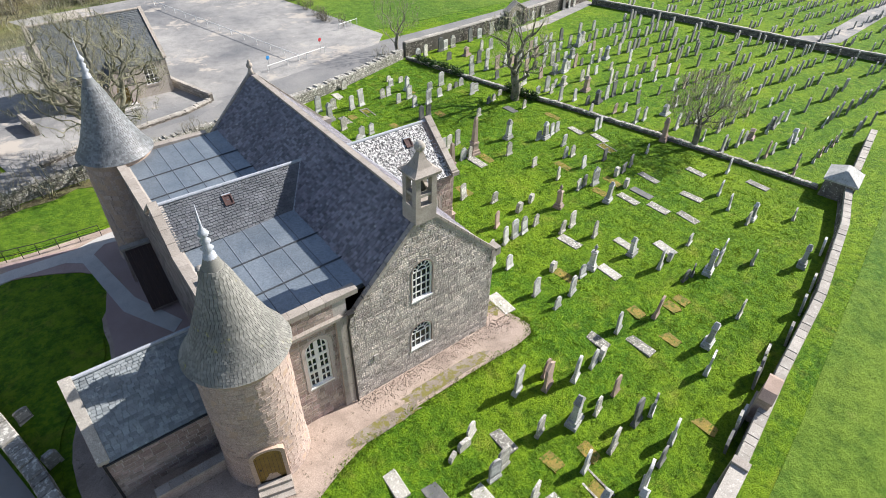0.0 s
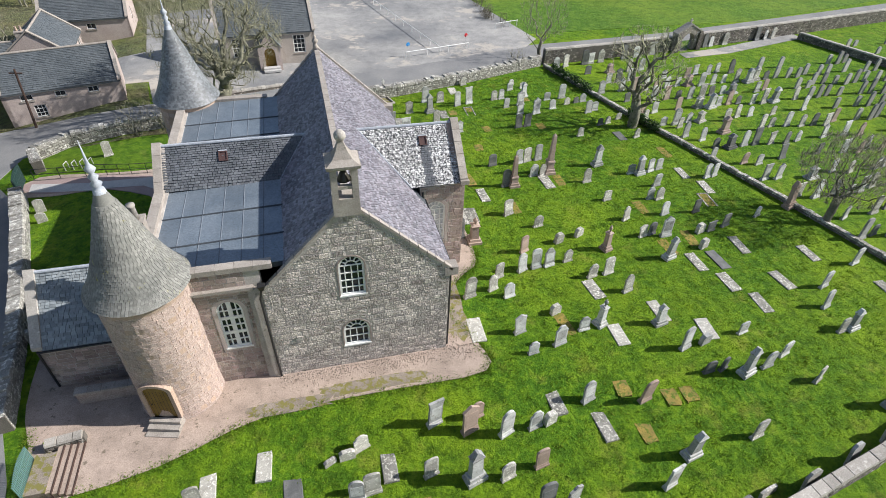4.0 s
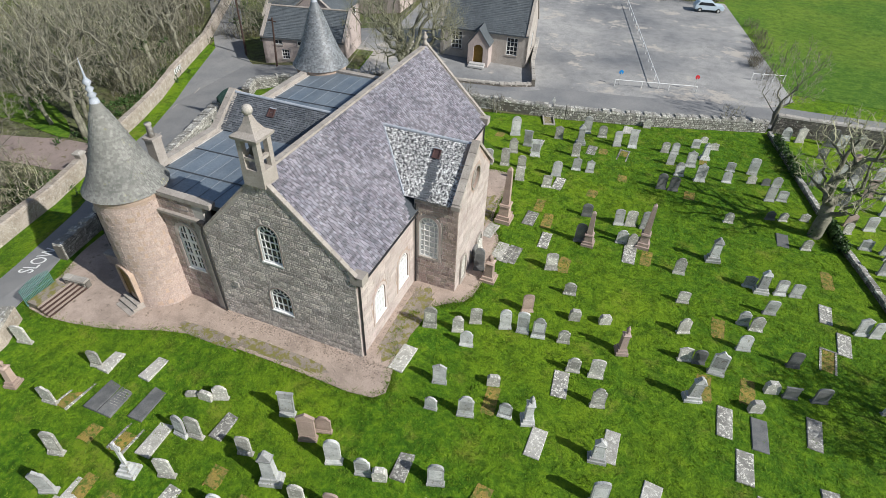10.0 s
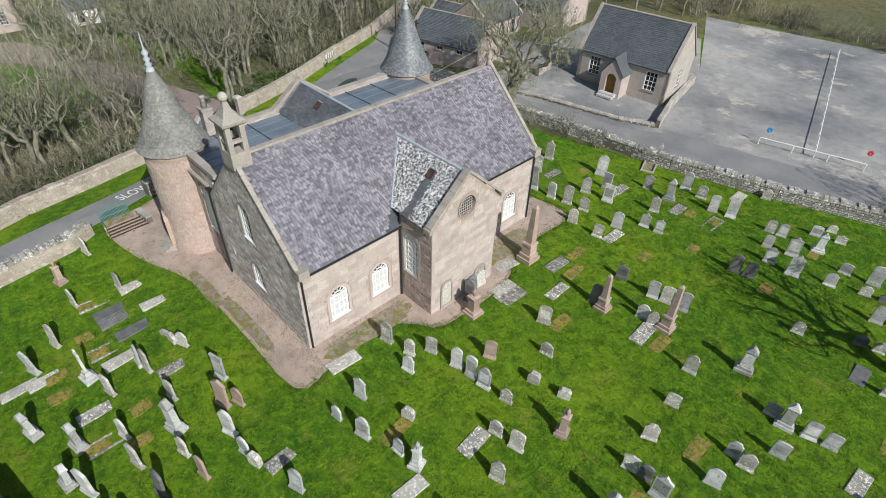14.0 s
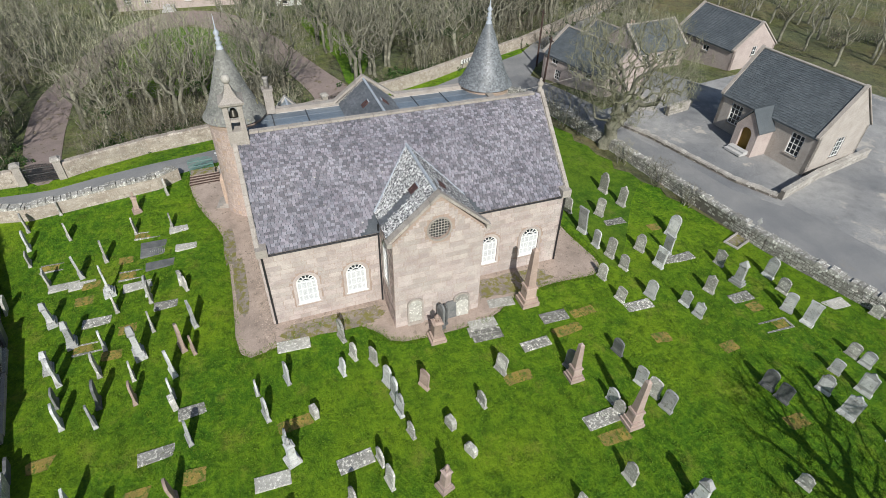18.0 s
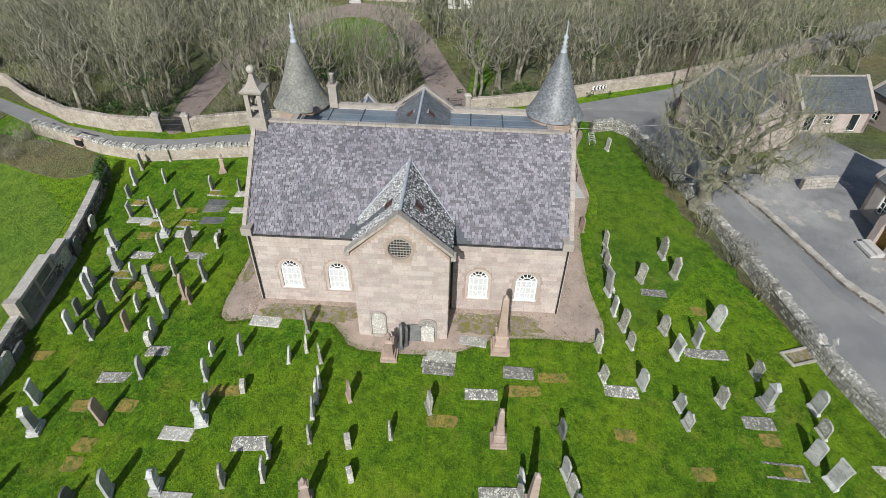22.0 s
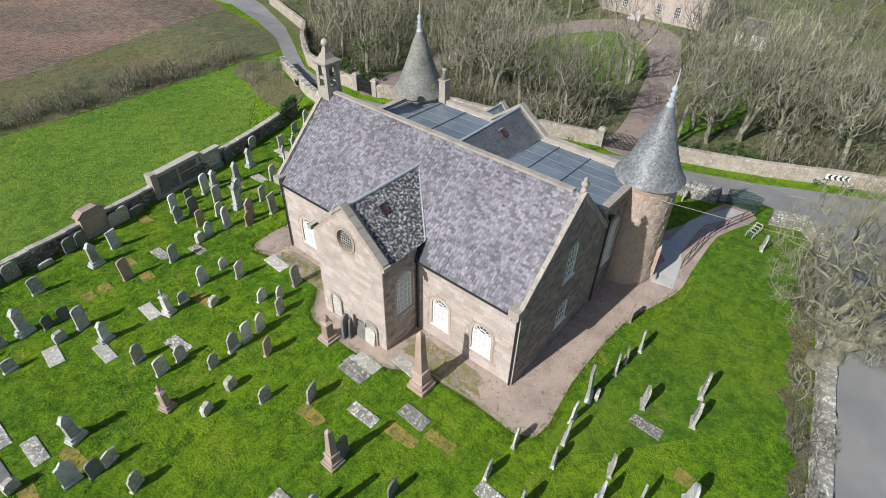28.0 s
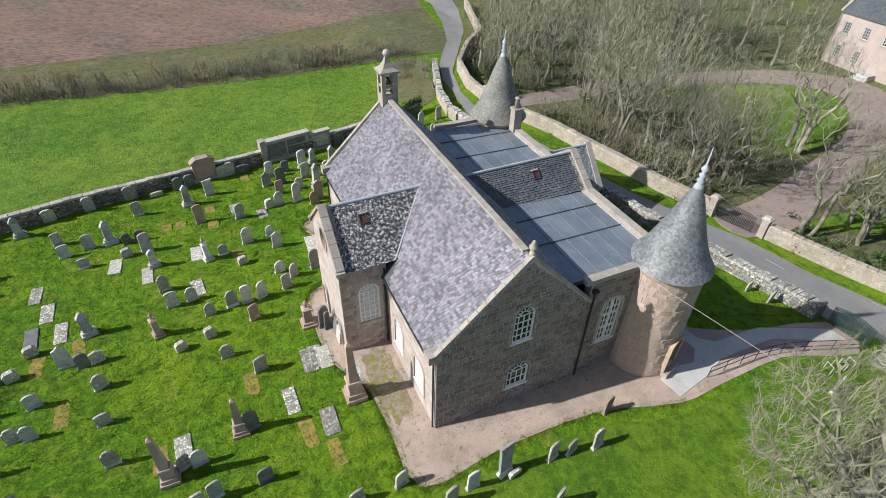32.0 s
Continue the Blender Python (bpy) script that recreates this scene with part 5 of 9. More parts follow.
field_wall("wall_far_east", [(-13.5, 28.3), (-15.05, 33), (-16.85, 37.5), (-18.95, 41.7), (-23.2, 51.5), (-37, 75)], 1.3, 0.45, "pale tan rubble wall of the wooded grounds, flush pointed", stone=0.34, mat_stone="tanwall", cope_mat="tanwall", core_mat="tanwall", joint=0.012)

ope = thing("wall_opening", "small dark barred opening in the roadside wall", "opening", "", "", pose(-1.92, -6.5, 0, 0, 0, 70))
for nm, b, mm in (("recess", (-0.42, 0.42, -0.33, -0.30, 0.3, 0.95), "black"), ("lintel", (-0.6, 0.6, -0.37, -0.1, 0.95, 1.15), "harl"), ("sill", (-0.5, 0.5, -0.38, -0.1, 0.2, 0.3), "harl")):
    bm = bmesh.new()
    box(bm, *b)
    part(nm, bm, M[mm], ope)
for k in range(5):
    bm = bmesh.new()
    tube(bm, (-0.3 + 0.15 * k, -0.35, 0.3), (-0.3 + 0.15 * k, -0.35, 0.95), 0.014)
    part("bar", bm, M["black"], ope)

# ---- masonry faces of the church ----
mr = random.Random(11)
gface = [(X0, 0), (X1, 0), (X1, EZ + 0.3), (RX, RZ - 0.1), (X0, RZ - 4.3)]
pieces("stone_block", masonry(gface, [win_u, win_l], WEST, 0.24, 0.4, 0.014, 0.5, 0.045, mr, 0.016, 0.06), M["rubble"], gw, 240)
pieces("stone_block", masonry(gface, [win_ue, win_le], EAST, 0.25, 0.38, 0.016, 0.25, 0.02, mr, 0.008, 0.06), M["squared"], ge, 150)
pieces("stone_block", masonry([(Y0 + 0.0, 0), (Y1 - 0.0, 0), (Y1 - 0.0, EZ), (Y0 + 0.0, EZ)], s_wins, SOUTH, 0.34, 0.72, 0.008, 0.2, 0.012, mr, 0.0, 0.15), M["ashlar"], sw, 200)
pieces("stone_block", masonry([(TY0, 0), (TY1, 0), (TY1, TEZ - 0.05), (TYM, TRZ + 0.05), (TY0, TEZ - 0.05)], [grown(oculus, 0.12)], TSOUTH, 0.36, 0.8, 0.006, 0.2, 0.01, mr, 0.0, 0.02), M["ashlar"], tg, 100)
pieces("stone_block", masonry([(X1, 0), (TX, 0), (TX, TEZ - 0.25), (X1, TEZ - 0.25)], [t_win_w], TWEST, 0.26, 0.42, 0.02, 0.25, 0.02, mr, 0.01, 0.14), M["pinkrubble"], tw, 0)
pieces("stone_block", masonry([(X1, 0), (TX, 0), (TX, TEZ - 0.25), (X1, TEZ - 0.25)], [t_win_e], TEAST, 0.26, 0.42, 0.02, 0.25, 0.02, mr, 0.01, 0.14), M["pinkrubble"], te, 0)
pieces("stone_block", masonry([(4.2, 0), (7.0, 0), (7.0, 7.15), (4.2, 7.15)], [n_win_w], NWEST, 0.25, 0.4, 0.018, 0.25, 0.02, mr, 0.008, 0.14), M["pinkrubble"], naw, 0)
pieces("stone_block", masonry([(4.2, 0), (X0, 0), (X0, 7.0), (4.2, 7.0)], [n_win_e], NEAST, 0.26, 0.42, 0.014, 0.25, 0.02, mr, 0.008, 0.14), M["squared"], nae, 0)
pieces("stone_block", masonry([(17.6, 0), (33.0, 0), (33.0, 7.05), (27.1, 7.05), (25.1, 8.75), (23.1, 7.05), (17.6, 7.05)], [], NNORTH, 0.28, 0.5, 0.014, 0.25, 0.02, mr, 0.008), M["squared"], nnw, 0)
for face, x in ((lambda u, v, w: (u, AY0 - w, v), 0), (lambda u, v, w: (u, AY1 + w, v), 1)):
    pieces("stone_block", masonry([(AX0, 0), (1.9 if x == 0 else AX1, 0), (1.9 if x == 0 else AX1, AEZ), (AX0, AEZ)], [], face, 0.25, 0.45, 0.018, 0.3, 0.022, mr, 0.01), M["pinkrubble"], av, 0)
pieces("stone_block", masonry([(AY0, 0), (AY1, 0), (AY1, AEZ), (AYM, ARZ), (AY0, AEZ)], [], lambda u, v, w: (AX0 - w, u, v), 0.25, 0.45, 0.018, 0.3, 0.022, mr, 0.01), M["pinkrubble"], av, 0)
for tt, cx, cy, door in ((tW, 2.85, 15.95, 4.45), (tE, 2.9, 34.75, 1.9)):
    rad = lambda v: float(np.interp(v, [-0.2, 0.3, 1.2, 6.9], [1.95, 1.93, 1.86, 1.82]))
    place = lambda u, v, w: (cx + (rad(v) + w) * math.cos(u / 1.85), cy + (rad(v) + w) * math.sin(u / 1.85), v)
    hole = arch(door * 1.85, 1.25, 0.2, 2.75)
    pieces("stone_block", masonry([(0, 0), (6.2832 * 1.85, 0), (6.2832 * 1.85, 6.95), (0, 6.95)], [hole], place, 0.24 if cy < 20 else 0.32, 0.4 if cy < 20 else 0.6, 0.016 if cy < 20 else 0.022, 0.3, 0.010 if cy < 20 else 0.018, mr, 0.003, 0.02), M["turretstone"], tt, 0)
# dressed window margins
for o, pl, w in ((win_u, WEST, .07), (win_l, WEST, .07), (win_ue, EAST, .07), (win_le, EAST, .07), (t_win_w, TWEST, .16), (t_win_e, TEAST, .16), (n_win_w, NWEST, .17), (n_win_e, NEAST, .17), *((q, SOUTH, .17) for q in s_wins)):
    bm = bmesh.new()
    slab_poly(bm, grown(o, w), [o], lambda u, v, q: pl(u, v, q - 0.02), 0.045)
    part("window_margin", bm, M["squared"] if pl in (WEST, EAST) else M["ashlar"], church)
# turret doors with steps
def turret_door(cx, cy, a, steps, label):
    d = tagged(new("door_%d" % (1 if cy < 20 else 2)), label, "door", "", "structure")
    m = Matrix.Translation((cx, cy, 0)) @ Matrix.Rotation(a - math.pi / 2, 4, 'Z')
    pl = lambda u, v, w: m @ Vector((u, 1.84 + w, v))
    o = arch(0, 1.15, 0.45, 2.65, 8, 0.35)
    bm = bmesh.new()
    slab_poly(bm, o, [], lambda u, v, w: pl(u, v, -0.02 + w), 0.06)
    part("door_leaf", bm, M["timber"], d, "brown varnished boarded door")
    bm = bmesh.new()
    slab_poly(bm, [(u * 1.3, v if v < 0.5 else v + 0.14) for u, v in o], [o], lambda u, v, w: pl(u, v, -0.14 + w), 0.26)
    part("door_surround", bm, M["harl"], d)
    for i in range(-3, 4):
        bm = bmesh.new()
        slab_poly(bm, [(i * 0.16 - 0.006, 0.47), (i * 0.16 + 0.006, 0.47), (i * 0.16 + 0.006, 2.3), (i * 0.16 - 0.006, 2.3)], [], lambda u, v, w: pl(u, v, 0.04 + w), 0.006)
        part("board_joint", bm, M["darkwood"], d)
    bm = bmesh.new()
    tube(bm, pl(0.4, 1.4, 0.05), pl(0.4, 1.4, 0.12), 0.03)
    part("door_handle", bm, M["black"], d)
    for i in range(steps):
        bm = bmesh.new()
        box(bm, -0.72 - 0.02 * i, 0.72 + 0.02 * i, 1.75, 2.2 + 0.28 * i, 0.03 if i == steps - 1 else 0.44 - 0.18 * (i + 1), 0.44 - 0.18 * i, m)
        part("step", bm, M["ridge"], d)


turret_door(2.85, 15.95, 4.45, 3, "arched brown timber door in the turret, shut")
turret_door(2.9, 34.75, 1.9, 1, "arched brown timber door at the north path, shut")


# rooflights, pipes, plaque
def rooflight(c, ex, ey, up):
    t = thing("rooflight", "small cast-iron rooflight with rusty red frame", "rooflight", "roof lights")
    c, ex, ey, up = Vector(c), Vector(ex), Vector(ey).normalized(), Vector(up).normalized()
    f = lambda u, v, w: c + ex * u + ey * v + up * w
    bm = bmesh.new()
    slab_poly(bm, [(-.23, -.28), (.23, -.28), (.23, .28), (-.23, .28)], [[(-.17, -.22), (.17, -.22), (.17, .22), (-.17, .22)]], f, 0.1)
    part("frame", bm, RUST, t)
    bm = bmesh.new()
    slab_poly(bm, [(-.17, -.22), (.17, -.22), (.17, .22), (-.17, .22)], [], f, 0.05)
    part("pane", bm, RUST, t)
    bm = bmesh.new()
    slab_poly(bm, [(-.23, .28), (.23, .28), (.23, .35), (-.23, .35)], [], f, 0.08)
    part("flashing", bm, M["zinc"], t)


RUST = mat("rusty_iron", (0.10, 0.055, 0.05), (0.07, 0.04, 0.04), 4.0, 30.0, 0.7, 0.2)
rooflight((16.92, 24.38, 8.1), (1, 0, 0), (0, TYM - TY0 + TO, TRZ - TEZ + .1), (0, -(TRZ - TEZ + .1), TYM - TY0 + TO))
rooflight((16.92, 25.92, 8.05), (1, 0, 0), (0, -(TY1 + TO - TYM), TRZ - TEZ + .1), (0, TRZ - TEZ + .1, TY1 + TO - TYM))
rooflight((5.97, 24.45, 8.22), (1, 0, 0), (0, 1.95, 1.63), (0, -1.63, 1.95))
rooflight((5.82, 25.82, 8.17), (1, 0, 0), (0, -1.95, 1.63), (0, 1.63, 1.95))


def downpipe(pts, head=True):
    t = thing("downpipe", "black cast-iron rainwater pipe on the wall", "pipe", "rainwater pipes")
    for a, b in zip(pts, pts[1:]):
        bm = bmesh.new()
        tube(bm, a, b, 0.055, n=8)
        part("pipe", bm, M["black"], t)
    if head:
        bm = bmesh.new()
        x, y, z = pts[0]
        frustum(bm, x, y, z - 0.12, z + 0.16, 0.16, 0.16, 0.34, 0.3)
        part("hopper_head", bm, M["black"], t)


downpipe([(16.5, 15.92, 5.3), (16.5, 15.92, 0.1)], False)
downpipe([(16.5, 34.48, 5.3), (16.5, 34.48, 0.1)], False)
downpipe([(7.66, 15.66, 6.3), (7.5, 15.66, 5.6), (7.62, 15.66, 0.1)])
downpipe([(7.62, 34.68, 6.6), (7.62, 34.68, 0.1)])
downpipe([(16.52, 22.38, 5.9), (16.52, 22.38, 0.1)], False)
downpipe([(16.52, 27.87, 5.9), (16.52, 27.87, 0.1)], False)
downpipe([(-3.12, 17.36, 2.7), (-3.12, 17.36, 0.1)], False)
gut = thing("gutter", "black half-round eaves gutter under the slates", "gutter")
for y0, y1 in ((16.1, 22.4), (27.85, 34.3)):
    bm = bmesh.new()
    tube(bm, (SX + 0.05, y0, SZ - 0.07), (SX + 0.05, y1, SZ - 0.07), 0.06, n=8)
    part("gutter_length", bm, M["black"], gut)
for y in (AY0 - 0.18,):
    bm = bmesh.new()
    tube(bm, (AX0 + 0.1, y, AEZ - 0.12), (2.2, y, AEZ - 0.12), 0.05, n=8)
    part("gutter_length", bm, M["black"], gut)
pl = thing("wall_plaque", "small pale stone plaque on the west gable", "plaque")
bm = bmesh.new()
box(bm, 8.72, 8.98, Y0 - 0.07, Y0 + 0.02, 2.4, 2.72)
part("plaque", bm, M["cope"], pl)
# area wall beside the vestry, steps by the west gate
aw = thing("area_wall", "low stone wall screening a sunken area beside the vestry", "wall")
bm = bmesh.new()
box(bm, -1.9, 1.0, 16.05, 16.4, 0, 0.75)
part("wall", bm, M["pinkrubble"], aw)
for i in range(5):
    bm = bmesh.new()
    box(bm, -1.95 + 0.6 * i, -1.37 + 0.6 * i, 16.0, 16.45, 0.75, 0.87)
    part("cope_stone", bm, M["ridge"], aw)
st = thing("stone_steps", "short flight of low timber-edged gravel steps below the gate", "steps")
for i in range(4):
    bm = bmesh.new()
    box(bm, -2.1 + 0.24 * i, -1.9 + 0.24 * i, 11.35 - 0.02 * i, 13.55 + 0.06 * i, 0.0, 0.4 - 0.09 * i)
    part("step", bm, M["gravel"], st)
    bm = bmesh.new()
    box(bm, -1.9 + 0.24 * i, -1.86 + 0.24 * i, 11.3 - 0.02 * i, 13.6 + 0.06 * i, 0.0, 0.42 - 0.09 * i)
    part("riser", bm, M["darkwood"], st, "dark timber riser")
bm = bmesh.new()
box(bm, -2.95, -2.1, 11.4, 13.3, 0.0, 0.42)
part("landing", bm, M["weeds"], st)
field_wall("wall_steps", [(-2.7, 13.75), (-1.2, 13.95)], 0.45, 0.35, "low rubble wall beside the steps", stone=0.25, course=0.15, mat_stone="wallstone")
# cover over the cellar stair on the north side
po = thing("cellar_cover", "dark brown sloping timber cover with a coped stone end wall", "cellar cover")
bm = bmesh.new()
q = [bm.verts.new(p) for p in ((1.15, 28.2, 0.0), (2.58, 28.2, 0.0), (2.58, 31.6, 0.0), (1.15, 31.6, 0.0), (1.15, 28.2, 0.35), (2.58, 28.2, 0.35), (2.58, 31.6, 2.4), (1.15, 31.6, 2.4))]
for f in ((3, 2, 1, 0), (4, 5, 6, 7), (0, 1, 5, 4), (1, 2, 6, 5), (2, 3, 7, 6), (3, 0, 4, 7)):
    bm.faces.new([q[i] for i in f])
part("side_wall", bm, M["squared"], po)
for k in range(6):
    x0, x1 = 1.12 + k * 0.245, 1.12 + k * 0.245 + 0.235
    bm = bmesh.new()
    q = [bm.verts.new(p) for p in ((x0, 28.1, 0.36), (x1, 28.1, 0.36), (x1, 31.6, 2.42), (x0, 31.6, 2.42), (x0, 28.1, 0.41), (x1, 28.1, 0.41), (x1, 31.6, 2.47), (x0, 31.6, 2.47))]
    for f in ((3, 2, 1, 0), (4, 5, 6, 7), (0, 1, 5, 4), (1, 2, 6, 5), (2, 3, 7, 6), (3, 0, 4, 7)):
        bm.faces.new([q[i] for i in f])
    part("board", bm, M["darkwood"], po, "dark brown board")
bm = bmesh.new()
box(bm, 1.0, 2.58, 31.6, 31.95, 0, 2.5)
part("end_wall", bm, M["squared"], po)
for k in range(3):
    bm = bmesh.new()
    box(bm, 0.95 + k * 0.55, 1.47 + k * 0.55, 31.55, 32.0, 2.5, 2.65)
    part("cope_stone", bm, M["ridge"], po)


# ---- gravestones ----
def outline_of(shape):
    """Headstone outlines in (x, z), 0.76 m wide, 1.25 m high."""
    w, h = 0.38, 1.25
    if shape == "round":
        return [(-w, 0), (w, 0)] + [(w * math.cos(math.pi * i / 10), 0.9 + 0.35 * math.sin(math.pi * i / 10)) for i in range(11)]
    if shape == "segment":
        return [(-w, 0), (w, 0)] + [(w * math.cos(math.pi * i / 8), 1.08 + 0.17 * math.sin(math.pi * i / 8)) for i in range(9)]
    if shape == "shoulder":
        return [(-w, 0), (w, 0), (w, 0.92), (w - .07, 0.97)] + [(0.28 * math.cos(math.pi * i / 8), 1.0 + 0.25 * math.sin(math.pi * i / 8)) for i in range(9)] + [(-w + .07, 0.97), (-w, 0.92)]
    if shape == "gabled":
        return [(-w, 0), (w, 0), (w, 0.95), (w + .04, 0.95), (w + .04, 1.03), (0, h), (-w - .04, 1.03), (-w - .04, 0.95), (-w, 0.95)]
    if shape == "ogee":
        return [(-w, 0), (w, 0), (w, 0.98), (w - .1, 1.04), (w - .2, 1.07), (.1, 1.17), (0, h), (-.1, 1.17), (-w + .2, 1.07), (-w + .1, 1.04), (-w, 0.98)]
    return [(-w, 0), (w, 0), (w, 1.12), (w + .05, 1.14), (w + .05, 1.25), (-w - .05, 1.25), (-w - .05, 1.14), (-w, 1.12)]


def stone_plan(bm, pts, y0, y1, dz):
    slab_poly(bm, pts, [], lambda u, v, w: (u, y0 + w, dz + v), y1 - y0)


PROTO = {}


def proto(shape, material):
    """One gravestone of each shape and stone, kept to be copied; 1.5 m high with its base."""
    key = (shape, material)
    if key in PROTO:
        return PROTO[key]
    kinds = {"round": "round-topped headstone", "segment": "headstone with a shallow curved top", "shoulder": "shouldered round-topped headstone", "gabled": "headstone with a gabled moulded top", "ogee": "headstone with an ogee top", "flat": "broad headstone with a flat moulded cornice",
             "pedestal": "tall stepped memorial with a pedimented die", "cross": "stone cross on a stepped base", "obelisk": "tapering obelisk on a stepped base", "urn": "memorial pillar with a draped urn", "small": "small low gravestone", "pair": "low weathered headstone"}
    tone = {"stonegrey": "grey granite", "stonedark": "dark granite", "stonepink": "pink granite", "stonelich": "lichen-spotted", "stonesand": "weathered sandstone"}[material]
    root = thing("gravestone", tone + " " + kinds[shape] + " in the turf", "gravestone", "gravestones")
    mm = M[material]

    def add(name, fn, mat_=mm, smooth=False):
        bm = bmesh.new()
        fn(bm)
        part(name, bm, mat_, root, "", smooth)
    if shape in ("round", "segment", "shoulder", "gabled", "ogee", "flat"):
        add("base", lambda bm: (frustum(bm, 0, 0, -0.1, 0.12, 0.86, 0.27, 0.85, 0.26), frustum(bm, 0, 0, 0.12, 0.25, 0.83, 0.22, 0.77, 0.15)))
        add("tablet", lambda bm: stone_plan(bm, outline_of(shape), -0.058, 0.058, 0.25))
        add("inscription_panel", lambda bm: stone_plan(bm, [(-.3, 0.2), (.3, 0.2), (.3, 0.9), (-.3, 0.9)], -0.065, -0.053, 0.25))
    elif shape == "small":
        add("tablet", lambda bm: stone_plan(bm, [(-.33, -0.1), (.33, -0.1), (.33, 0.42), (.2, 0.55), (-.2, 0.55), (-.33, 0.42)], -0.12, 0.1, 0))
    elif shape == "pedestal":
        add("base", lambda bm: (frustum(bm, 0, 0, -0.1, 0.16, 1.2, 0.75, 1.2, 0.75), frustum(bm, 0, 0, 0.16, 0.32, 0.98, 0.58, 0.98, 0.58)))
        add("die", lambda bm: frustum(bm, 0, 0, 0.32, 1.15, 0.72, 0.4, 0.62, 0.34))
        add("pediment", lambda bm: (frustum(bm, 0, 0, 1.15, 1.24, 0.7, 0.42, 0.78, 0.48), frustum(bm, 0, 0, 1.24, 1.5, 0.72, 0.42, 0.12, 0.3)))
    elif shape == "urn":
        add("base", lambda bm: (frustum(bm, 0, 0, -0.1, 0.14, 0.95, 0.95, 0.95, 0.95), frustum(bm, 0, 0, 0.14, 0.28, 0.76, 0.76, 0.72, 0.72)))
        add("die", lambda bm: frustum(bm, 0, 0, 0.28, 0.98, 0.52, 0.52, 0.46, 0.46))
        add("cornice", lambda bm: (frustum(bm, 0, 0, 0.98, 1.06, 0.5, 0.5, 0.62, 0.62), frustum(bm, 0, 0, 1.06, 1.12, 0.56, 0.56, 0.34, 0.34)))
        add("urn", lambda bm: lathe(bm, [(0.1, 1.12), (0.06, 1.18), (0.17, 1.3), (0.16, 1.38), (0.08, 1.42), (0.05, 1.5)], 0, 0, 10), mm, True)
    elif shape == "cross":
        add("base", lambda bm: (frustum(bm, 0, 0, -0.1, 0.14, 1.1, 0.9, 1.1, 0.9), frustum(bm, 0, 0, 0.14, 0.26, 0.85, 0.65, 0.82, 0.62), frustum(bm, 0, 0, 0.26, 0.42, 0.6, 0.42, 0.5, 0.34)))
        add("shaft", lambda bm: (frustum(bm, 0, 0, 0.42, 1.5, 0.24, 0.17, 0.14, 0.12), box(bm, -0.27, 0.27, -0.06, 0.06, 1.16, 1.3)))
        add("ring", lambda bm: slab_poly(bm, [(0.2 * math.cos(6.283 * i / 14), 1.23 + 0.2 * math.sin(6.283 * i / 14)) for i in range(14)], [[(0.14 * math.cos(6.283 * i / 14), 1.23 + 0.14 * math.sin(6.283 * i / 14)) for i in range(14)]], lambda u, v, w: (u, w - 0.04, v), 0.08))
    elif shape == "obelisk":
        add("base", lambda bm: (frustum(bm, 0, 0, -0.1, 0.1, 0.56, 0.56, 0.56, 0.56), frustum(bm, 0, 0, 0.1, 0.2, 0.46, 0.46, 0.46, 0.46)))
        add("die", lambda bm: (frustum(bm, 0, 0, 0.2, 0.46, 0.36, 0.36, 0.33, 0.33), frustum(bm, 0, 0, 0.46, 0.51, 0.4, 0.4, 0.36, 0.36)))
        add("shaft", lambda bm: (frustum(bm, 0, 0, 0.51, 1.42, 0.26, 0.26, 0.16, 0.16), frustum(bm, 0, 0, 1.42, 1.5, 0.16, 0.16, 0.02, 0.02)))
    root.matrix_basis = Matrix.Translation((0, 0, 0))
    PROTO[key] = root
    root["fresh"] = 1
    return root


gr = random.Random(21)


def set_stone(shape, material, x, y, h, wide=1.0, turn=0.0, lean=0.0, label=""):
    root = proto(shape, material)
    m = pose(x, y, 0, lean, gr.gauss(0, 1.2), turn)
    if "fresh" in root:
        del root["fresh"]
        root.matrix_basis = m
        ob = root
    else:
        ob = copy_thing(root, m)
    k = h / 1.5
    ob.scale = (wide, max(0.85, min(1.3, k)) if shape not in ("obelisk", "cross", "urn", "pedestal") else wide, k)
    if label:
        ob["label"] = label
    return ob


kr = random.Random(31)


